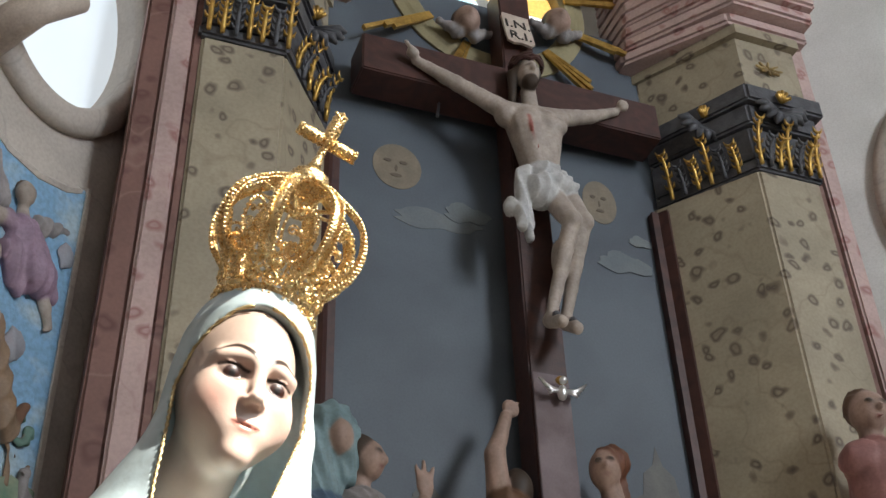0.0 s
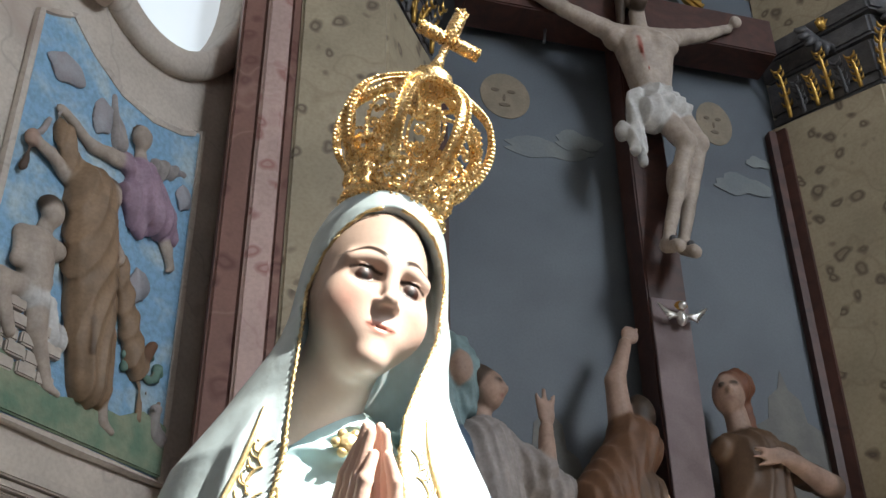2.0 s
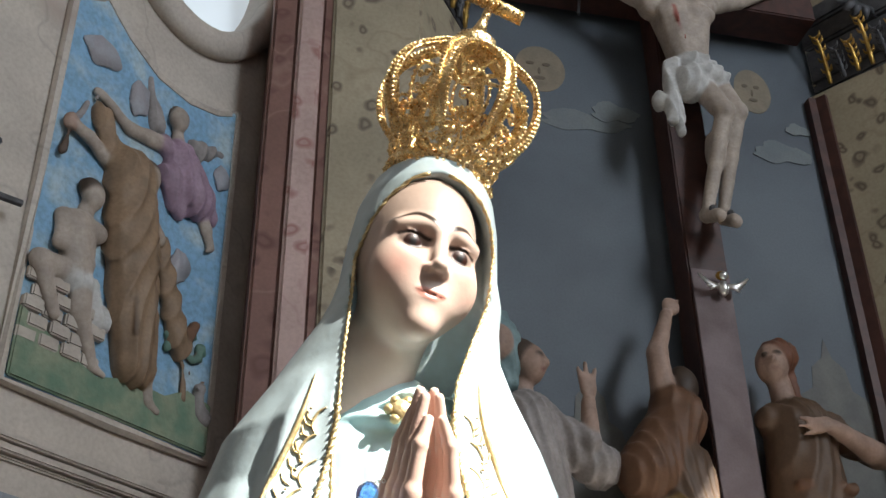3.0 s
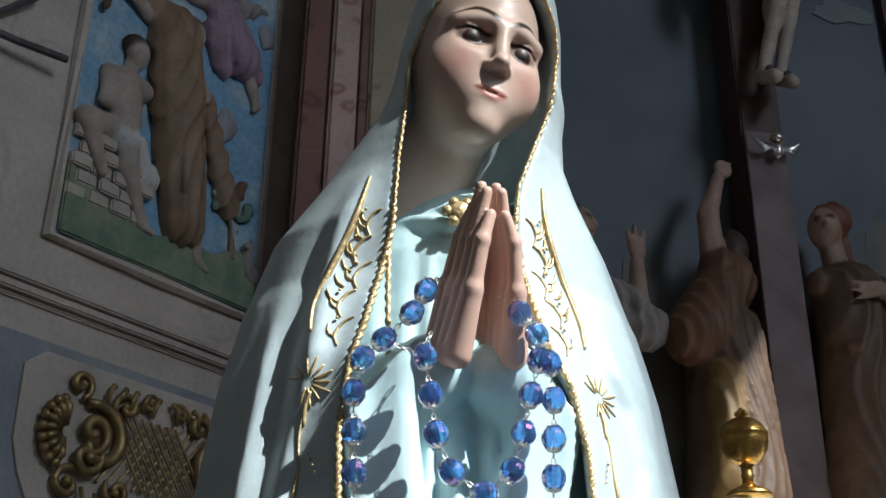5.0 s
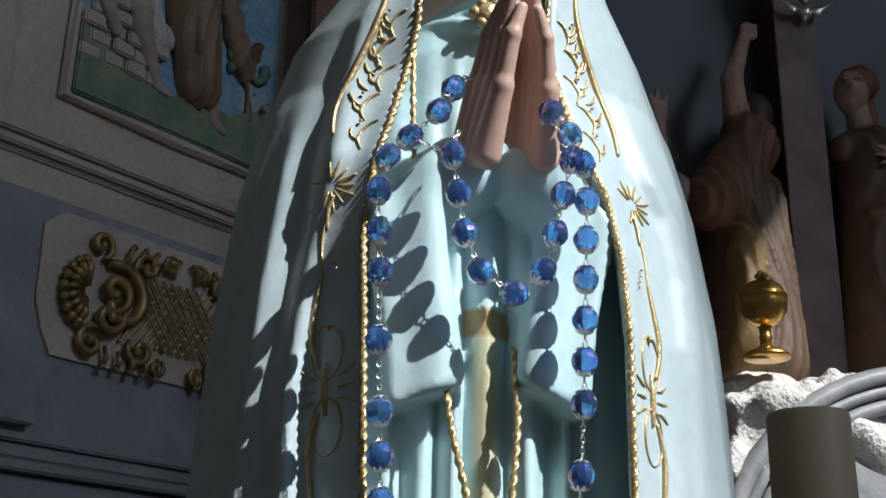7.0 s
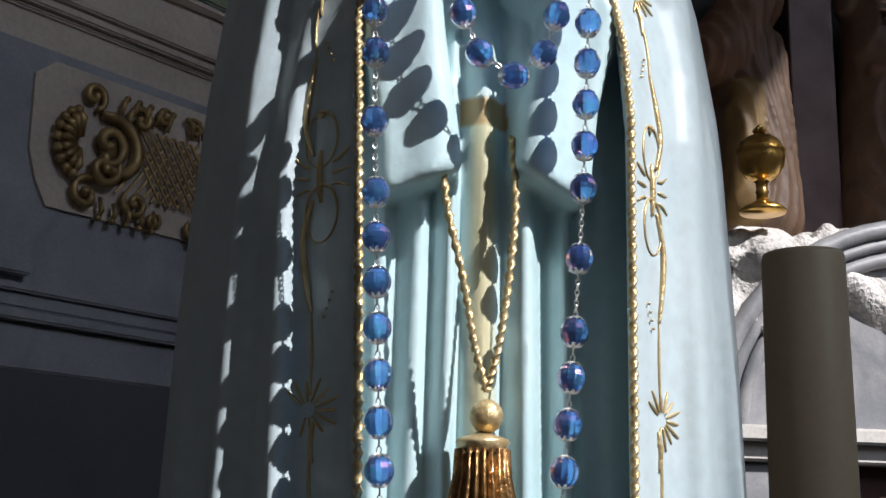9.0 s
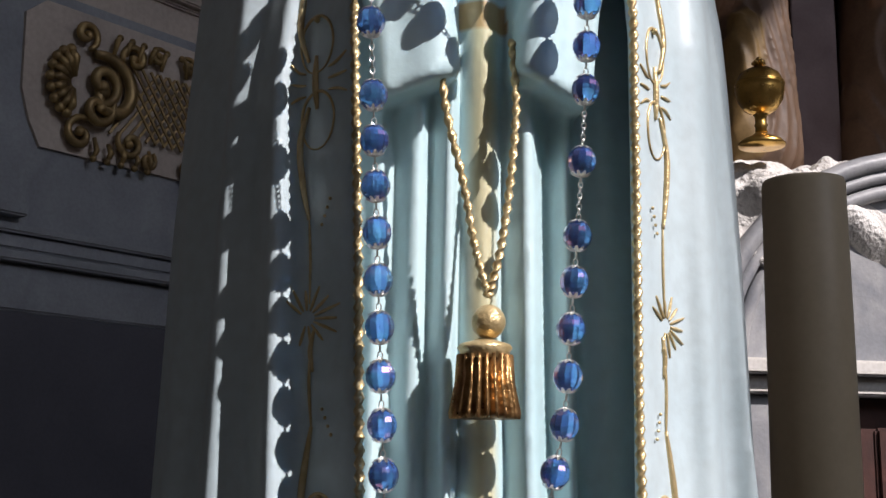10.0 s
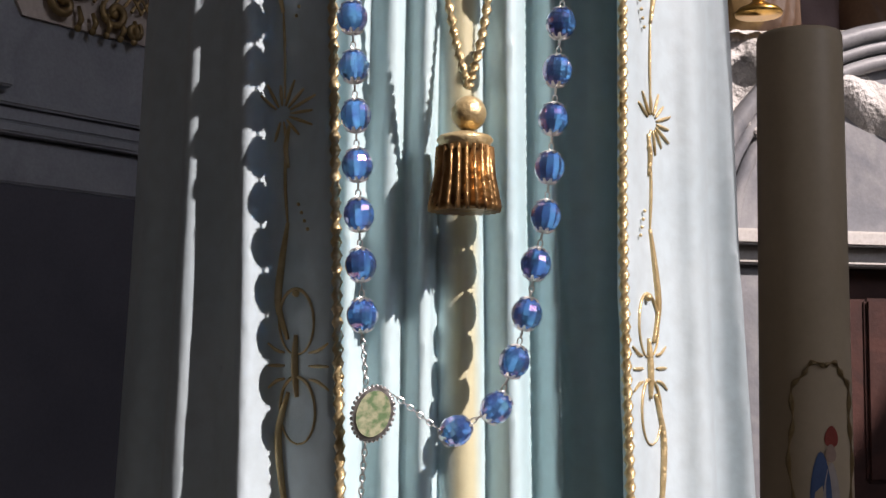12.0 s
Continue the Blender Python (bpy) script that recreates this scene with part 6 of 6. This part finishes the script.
on_relief("old_man", [("ball", (-0.118, D - 0.025, 4.075), (0.05, 0.05, 0.065), PALE), ("ball", (-0.14, D - 0.03, 4.04), (0.055, 0.05, 0.07), HAIR), ("ball", (-0.125, D - 0.01, 4.12), (0.055, 0.05, 0.04), HAIR),
                      ("rod", (-0.27, D, 4.10), (-0.10, D, 3.97), 0.065, 0.06, BROWN), ("rod", (-0.20, D - 0.01, 4.05), (-0.15, D - 0.02, 3.75), 0.115, 0.12, BROWN), ("rod", (-0.15, D - 0.02, 3.75), (-0.06, D - 0.01, 3.32), 0.12, 0.10, BROWN),
                      ("rod", (-0.02, D, 3.85), (0.14, D, 3.47), 0.05, 0.06, BROWN), ("rod", (0.14, D, 3.47), (0.20, D, 3.58), 0.045, 0.03, RUST), ("rod", (-0.30, D, 4.11), (-0.36, D, 4.24), 0.06, 0.05, BROWN),
                      ("rod", (-0.28, D, 4.05), (-0.40, D - 0.02, 4.10), 0.035, 0.026, PALE), ("rod", (-0.40, D - 0.02, 4.10), (-0.475, D - 0.02, 4.12), 0.026, 0.022, PALE), ("ball", (-0.49, D - 0.02, 4.12), (0.03, 0.025, 0.04), SKIN_C),
                      ("rod", (-0.49, D - 0.02, 4.08), (-0.505, D - 0.02, 3.99), 0.018, 0.024, (0.12, 0.08, 0.06)), ("rod", (-0.48, D - 0.01, 4.14), (-0.40, D - 0.01, 4.30), 0.024, 0.012, STONE_C),
                      ("rod", (-0.10, D - 0.03, 3.90), (-0.05, D - 0.04, 3.84), 0.04, 0.035, PALE), ("rod", (-0.05, D - 0.04, 3.84), (-0.24, D - 0.045, 3.815), 0.032, 0.022, PALE),
                      ("rod", (0.0, D, 3.34), (0.03, D, 3.21), 0.032, 0.022, PALE), ("rod", (0.03, D, 3.21), (0.07, D - 0.01, 3.185), 0.02, 0.014, PALE),
                      ("rod", (-0.18, D - 0.11, 3.85), (-0.12, D - 0.10, 3.40), 0.012, 0.018, (0.16, 0.10, 0.06)), ("rod", (-0.08, D - 0.11, 3.80), (-0.03, D - 0.09, 3.40), 0.012, 0.016, (0.20, 0.125, 0.075))], "carved bearded man in a brown robe")
on_relief("kneeling_youth", [("ball", (-0.34, D - 0.02, 3.87), (0.045, 0.045, 0.055), PALE), ("ball", (-0.35, D - 0.01, 3.90), (0.052, 0.045, 0.045), HAIR), ("rod", (-0.35, D, 3.82), (-0.36, D, 3.77), 0.03, 0.035, PALE),
                             ("rod", (-0.43, D, 3.74), (-0.29, D, 3.745), 0.042, 0.042, PALE), ("rod", (-0.37, D, 3.72), (-0.35, D, 3.58), 0.075, 0.065, PALE), ("rod", (-0.43, D, 3.74), (-0.44, D - 0.02, 3.63), 0.032, 0.027, PALE), ("rod", (-0.44, D - 0.02, 3.63), (-0.31, D - 0.03, 3.60), 0.027, 0.02, PALE),
                             ("ball", (-0.34, D, 3.53), (0.10, 0.06, 0.06), WHITE_C), ("rod", (-0.28, D, 3.52), (-0.22, D, 3.42), 0.04, 0.05, WHITE_C), ("rod", (-0.37, D, 3.54), (-0.50, D - 0.02, 3.53), 0.052, 0.042, PALE), ("rod", (-0.50, D - 0.02, 3.53), (-0.41, D - 0.01, 3.37), 0.038, 0.025, PALE),
                             ("rod", (-0.32, D, 3.52), (-0.31, D - 0.01, 3.42), 0.05, 0.042, PALE), ("rod", (-0.31, D - 0.01, 3.42), (-0.22, D, 3.25), 0.038, 0.022, PALE), ("rod", (-0.22, D, 3.25), (-0.18, D - 0.01, 3.23), 0.02, 0.014, PALE)], "carved youth with a white cloth")
on_relief("tree", [("rod", (0.18, D, 3.28), (0.17, D, 3.42), 0.022, 0.016, BROWN), ("rod", (0.17, D, 3.40), (0.12, D, 3.47), 0.014, 0.01, BROWN), ("rod", (0.17, D, 3.40), (0.22, D, 3.48), 0.014, 0.01, BROWN)]
          + [("ball", (0.17 + 0.09 * math.cos(k * 1.9), D, 3.49 + 0.045 * math.sin(k * 1.3)), (0.035, 0.025, 0.028), (0.17, 0.30, 0.24)) for k in range(9)], "small carved tree with green leaves")
on_relief("lamb", [("ball", (0.25, D - 0.01, 3.34), (0.038, 0.035, 0.032), STONE_C), ("ball", (0.235, D - 0.035, 3.33), (0.018, 0.018, 0.02), STONE_C), ("rod", (0.26, D, 3.31), (0.29, D, 3.24), 0.035, 0.04, STONE_C), ("rod", (0.22, D, 3.37), (0.20, D, 3.40), 0.012, 0.006, BROWN), ("rod", (0.275, D, 3.37), (0.295, D, 3.40), 0.012, 0.006, BROWN)], "small carved grey lamb")
for r in range(5):
    for c in range(4 - (r > 3)):
        s0 = -0.53 + 0.085 * c + 0.03 * (r % 2)
        if s0 + 0.07 > -0.16 - 0.02 * r:
            continue
        bm = bmesh.new()
        add_box(bm, (s0, -0.040 - 0.006 * ((r + c) % 3), 3.235 + 0.055 * r), (s0 + 0.078, -0.02, 3.283 + 0.055 * r), ON_WALL, 0.006)
        part("stone", bm, M_GREYMARBLE, relief)
for cx, cz, w, h in ((-0.40, 4.52, 0.17, 0.13), (-0.20, 4.42, 0.10, 0.16), (0.10, 3.80, 0.10, 0.14), (0.26, 4.30, 0.08, 0.12)):
    bm = bmesh.new()
    pts = [(cx + w * 0.5 * (1 + 0.2 * math.sin(4 * t + cx * 9)) * math.cos(t), cz + h * 0.5 * (1 + 0.2 * math.sin(5 * t + cz)) * math.sin(t)) for t in [2 * math.pi * i / 26 for i in range(26)]]
    add_plate(bm, pts, 0.012, ON_WALL @ Matrix.Translation((0, -0.0205, 0)))
    bmesh.ops.bevel(bm, geom=list(bm.edges), offset=0.005, segments=2, affect="EDGES")
    part("cloud", bm, M_PALECLOUD, relief, "pale painted cloud", smooth=True)

# iron hook beside the relief
hook = thing("wall_bracket", "thin dark iron bracket on the marbled wall", "bracket")
bm = bmesh.new()
add_tube(bm, [ON_WALL @ Vector(p) for p in ((-0.95, -0.03, 3.66), (-0.80, -0.06, 3.655), (-0.63, -0.08, 3.67))], 0.013, 8)
part("arm", bm, M_BLACKCAP, hook)
bm = bmesh.new()
add_tube(bm, [ON_WALL @ Vector(p) for p in ((-0.90, -0.03, 3.70), (-0.74, -0.05, 3.88))], 0.012, 8)
part("stay", bm, M_BLACKCAP, hook)
bm = bmesh.new()
add_tube(bm, [ON_WALL @ Vector(p) for p in ((-0.36, -0.02, 4.98), (-0.33, -0.26, 5.08), (-0.20, -0.34, 5.22))], [0.085, 0.075, 0.065], 14)
bm2 = part("carved_limb", bm, M_IVORY, smooth=True)
tagged(bm2, "pale brown turned wooden piece before the oval window", "carving")

# ---- gilded rococo ornament on its shaped plate ----
ORN = ON_WALL @ Matrix.Translation((-0.055, 0, 0))
plate = thing("gilded_ornament", "gilded rococo ornament with pierced lattice on a shaped plate", "ornament")
bm = bmesh.new()
half = [(-0.47, 2.715), (-0.535, 2.66), (-0.53, 2.43), (-0.50, 2.34), (-0.46, 2.27)]
add_plate(bm, [(u + 0.045, v) for u, v in half] + [(-u + 0.06, v) for u, v in half[::-1]], 0.012, ORN)
part("back_plate", bm, M_GREYMARBLE, plate, "dull grey-brown shaped plate")
OY = -0.035


def orn(pts, r, mirror):
    f = (lambda p: Vector((0.06 - p[0], p[1], p[2]))) if mirror else Vector
    pts = [f(p) for p in pts]
    rr = [r * (0.55 + 0.5 * math.sin(math.pi * (0.1 + 0.8 * i / (len(pts) - 1)))) for i in range(len(pts))]
    bm = bmesh.new()
    add_tube(bm, [ORN @ p for p in pts], rr, 7)
    tip = pts[-1]
    add_ball(bm, tip, r * 1.25, 8, 6, m=ORN)
    return bm


for mirror in (False, True):
    for c, r, turns, start, hand, thick in (((-0.215, OY, 2.475), 0.125, 0.85, 2.0, -1, 0.021), ((-0.24, OY - 0.01, 2.50), 0.07, 1.1, 4.2, 1, 0.017), ((-0.25, OY - 0.01, 2.42), 0.06, 1.1, 0.8, -1, 0.015),
                                            ((-0.30, OY, 2.64), 0.045, 1.2, 5.0, 1, 0.012), ((-0.30, OY, 2.33), 0.055, 1.1, 1.2, 1, 0.013), ((-0.12, OY, 2.61), 0.05, 1.1, 3.6, -1, 0.012), ((-0.12, OY, 2.34), 0.05, 1.2, 2.6, 1, 0.012), ((-0.05, OY, 2.30), 0.03, 1.2, 1.0, -1, 0.010), ((-0.03, OY, 2.645), 0.03, 1.2, 1.0, 1, 0.010)):
        part("scroll", orn(scroll(c, r, turns, start, 20, hand), thick, mirror), M_BRONZE, plate, smooth=True)
    for k in range(9):
        a = radians(100 + 20 * k)
        part("shell_rib", orn([(-0.33 + 0.02 * math.cos(a), OY, 2.48 + 0.02 * math.sin(a)), (-0.335 + 0.06 * math.cos(a), OY - 0.02, 2.48 + 0.075 * math.sin(a)), (-0.34 + 0.075 * math.cos(a), OY - 0.005, 2.48 + 0.10 * math.sin(a))], 0.013, mirror), M_BRONZE, plate, smooth=True)
    for k in range(5):
        part("leaf_tip", orn([(-0.20 + 0.045 * k, OY, 2.60 + 0.012 * (k % 2)), (-0.195 + 0.045 * k, OY - 0.01, 2.65), (-0.18 + 0.045 * k, OY, 2.665)], 0.009, mirror), M_BRONZE, plate, smooth=True)
        part("leaf_tip", orn([(-0.25 + 0.05 * k, OY, 2.33 - 0.01 * (k % 2)), (-0.245 + 0.05 * k, OY - 0.01, 2.29), (-0.25 + 0.05 * k, OY, 2.265)], 0.009, mirror), M_BRONZE, plate, smooth=True)
for k in range(-4, 5):
    for s in (-1, 1):
        u = 0.03 + k * 0.034
        bm = bmesh.new()
        add_tube(bm, [ORN @ Vector((u + s * 0.085 * f, OY + 0.008 + 0.003 * s, 2.475 + 0.115 * f)) for f in (-1, 0, 1)], 0.0055, 5)
        part("lattice_bar", bm, M_BRONZE, plate)

# ---- altar: niche arch, plaster rock, ciborium, ledge ----
altar = thing("altar", "pale grey altar block with a moulded arch and white ledge", "altar")
M_ALTAR = material("pale_grey_marbling", (0.36, 0.36, 0.365), (0.22, 0.23, 0.25), scale=4.5, rough=0.45, distortion=1.8, grime=0.2)
M_ALTARWHITE = material("white_gloss_paint", (0.72, 0.70, 0.66), (0.62, 0.60, 0.56), scale=5, rough=0.4)
AC, AY = (MID, 1.66), 2.55


def half_arch(a, b, n=30):
    return [(AC[0] + a * math.cos(math.pi * i / n), AC[1] + b * math.sin(math.pi * i / n)) for i in range(n + 1)]


bm = bmesh.new()
add_plate(bm, half_arch(0.70, 0.62), 0.5, Matrix.Translation((0, AY + 0.52, 0)))
part("arch_panel", bm, M_ALTAR, altar, "clouded pale grey panel")
for a, b, r, yy in ((0.745, 0.665, 0.030, AY - 0.01), (0.70, 0.62, 0.020, AY - 0.005), (0.655, 0.575, 0.024, AY + 0.005)):
    bm = bmesh.new()
    add_tube(bm, [(x, yy, z) for x, z in half_arch(a, b)], r, 8)
    part("arch_moulding", bm, M_ALTAR, altar, smooth=True)
bm = bmesh.new()
for z0, z1, out in ((1.645, 1.69, 0.07), (1.59, 1.643, 0.03)):
    add_box(bm, (1.24, AY - out, z0), (2.78, AY + 0.6, z1), bevel=0.006)
part("ledge", bm, M_ALTARWHITE, altar, "white painted ledge")
bm = bmesh.new()
add_box(bm, (1.24, AY + 0.0, 0.0), (1.72, AY + 0.6, 1.588), bevel=0.006)
add_box(bm, (1.29, AY - 0.015, 0.9), (1.67, AY + 0.1, 1.52), bevel=0.008)
part("side_panel", bm, M_ALTAR, altar, "pale grey side panel")
bm = bmesh.new()
add_box(bm, (1.74, AY + 0.05, 0.0), (2.3, AY + 0.6, 1.588), bevel=0.006)
add_box(bm, (1.80, AY + 0.035, 0.95), (2.0, AY + 0.2, 1.50), bevel=0.01)
add_box(bm, (2.04, AY + 0.035, 0.95), (2.24, AY + 0.2, 1.50), bevel=0.01)
part("wood_front", bm, M_OLDWOOD, altar, "dark brown wooden front")
bm = bmesh.new()
add_box(bm, (0.9, AY + 0.62, 0.0), (3.15, 3.58, 2.14))
tagged(part("gradine", bm, M_ALTAR), "plain grey stone bench behind the altar", "bench")

# rough white plaster rock that carries the cross
blk = Block((1.10, 2.48, 1.95), (2.75, 3.36, 2.52), 0.0125)
P = [noise.noise(Vector((x * 5, y * 5, 3.1))) for x in blk.axes[0] for y in blk.axes[1]]
bumps = np.array(P, np.float32).reshape(len(blk.axes[0]), len(blk.axes[1]), 1)
P2 = [noise.noise(Vector((x * 14, y * 14, 9.1))) for x in blk.axes[0] for y in blk.axes[1]]
bumps2 = np.array(P2, np.float32).reshape(len(blk.axes[0]), len(blk.axes[1]), 1)
edge = np.maximum(np.abs(blk.x - MID) - 0.70 - 0.08 * bumps, np.maximum(2.56 - blk.y, blk.y - 3.30))
top = 2.315 + 0.075 * bumps + 0.045 * np.abs(bumps2) - 0.35 * np.clip(np.abs(blk.x - MID) - 0.50, 0, 1) - 0.25 * np.clip(2.75 - blk.y, 0, 1) + 0.14 * np.clip(blk.y - 2.95, 0, 1)
rock = np.maximum(np.maximum(blk.z - top, edge - 0.03 * np.sin(23 * blk.z + 9 * blk.x)), 1.97 - blk.z)
v, q = skin(rock + 0.012 * np.sin(41 * blk.x + 20 * blk.z) * np.sin(37 * blk.y + 17 * blk.z), blk)
rock_ob = joined("plaster_rock", [(v, q, 0, None)], [M_ROCK])
tagged(rock_ob, "rough white plaster rock on the altar under the cross", "rock")

ciborium = thing("ciborium", "covered gold ciborium on a stem standing on the plaster rock", "ciborium", at=(1.475, 2.60, 2.352))
M_GOLDCUP = material("polished_gold", (0.78, 0.50, 0.15), (0.62, 0.38, 0.10), scale=10, rough=0.3, metal=1.0, bump=0.08)
for nm, prof in (("foot", [(0.070, 0), (0.072, 0.008), (0.060, 0.020), (0.030, 0.034), (0.020, 0.042)]), ("stem", [(0.020, 0.040), (0.017, 0.060), (0.021, 0.068), (0.017, 0.076), (0.019, 0.098), (0.026, 0.104)]),
                 ("bowl", [(0.024, 0.102), (0.050, 0.118), (0.070, 0.150), (0.0755, 0.180), (0.0745, 0.196), (0.077, 0.199)]), ("lid", [(0.077, 0.200), (0.074, 0.206), (0.070, 0.212), (0.060, 0.232), (0.040, 0.247), (0.018, 0.255), (0.010, 0.262)])):
    bm = bmesh.new()
    add_lathe(bm, prof, 32)
    ob = part(nm, bm, M_GOLDCUP, ciborium, smooth=True)
bm = bmesh.new()
for k in range(5):
    a = k * 2 * math.pi / 5
    add_ball(bm, (0.014 * math.cos(a), 0.014 * math.sin(a), 0.270), 0.009, 8, 6)
add_ball(bm, (0, 0, 0.280), 0.010, 8, 6)
part("finial", bm, M_GOLDCUP, ciborium, "small gold crown-shaped finial", smooth=True)

# ---- tall candle ----
candle = thing("paschal_candle", "tall thick cream candle with a gilded painted emblem", "candle", at=(0.722, 0.93, 0))
bm = bmesh.new()
add_lathe(bm, [(0.066, 0.70), (0.066, 0.9), (0.0635, 1.4), (0.061, 1.795), (0.059, 1.802), (0.050, 1.803), (0.006, 1.799)], 40)
part("wax_body", bm, M_WAX, candle, smooth=True)
bm = bmesh.new()
add_lathe(bm, [(0.15, 0.0), (0.16, 0.02), (0.12, 0.05), (0.04, 0.09), (0.03, 0.40), (0.045, 0.43), (0.03, 0.46), (0.035, 0.64), (0.085, 0.67), (0.090, 0.70), (0.075, 0.715)], 28)
part("stand", bm, M_BRASS, candle, "turned brass stand", smooth=True)


def wrap(u, z, out=0.0015):
    """A point on the candle's skin, u metres round from the side that faces the nave."""
    a = -math.pi / 2 + u / 0.064
    return Vector(((0.064 + out) * math.cos(a), (0.064 + out) * math.sin(a), z))


M_RAISED = material("dull_gold_wax", (0.36, 0.26, 0.12), (0.24, 0.17, 0.08), scale=40, rough=0.5, metal=0.3, bump=0.3)
EU = -0.005
for s in (-1, 1):
    bm = bmesh.new()
    pts = smooth_path([(0.0, 1.318, 0), (s * 0.016, 1.322, 0), (s * 0.028, 1.305, 0), (s * 0.044, 1.285, 0), (s * 0.043, 1.24, 0), (s * 0.050, 1.19, 0), (s * 0.042, 1.12, 0), (s * 0.045, 1.07, 0)], 7)
    add_tube(bm, [wrap(EU + p.x, p.y) for p in pts], [0.0028 + 0.0016 * math.sin(i * 1.1) for i in range(len(pts))], 5)
    part("emblem_border", bm, M_RAISED, candle, "scrolled gilded border")
for nm, color, u0, u1, z0, z1 in (("emblem_mantle", (0.10, 0.17, 0.34), -0.020, 0.006, 1.09, 1.20), ("emblem_dress", (0.55, 0.50, 0.46), -0.004, 0.020, 1.07, 1.185), ("emblem_halo", (0.36, 0.07, 0.05), 0.000, 0.018, 1.205, 1.235), ("emblem_face", (0.50, 0.36, 0.28), 0.000, 0.014, 1.185, 1.21)):
    m = material(nm, color, rough=0.5)
    bm = bmesh.new()
    pts = [((u0 + u1) / 2 + (u1 - u0) / 2 * math.cos(t) * (1.15 - 0.3 * math.sin(t)), (z0 + z1) / 2 + (z1 - z0) / 2 * math.sin(t)) for t in [2 * math.pi * i / 20 for i in range(20)]]
    bm.faces.new([bm.verts.new(wrap(EU + u, z, 0.0012 if nm != "emblem_face" else 0.002)) for u, z in pts])
    bmesh.ops.triangulate(bm, faces=bm.faces)
    bmesh.ops.recalc_face_normals(bm, faces=bm.faces)
    part(nm, bm, m, candle)
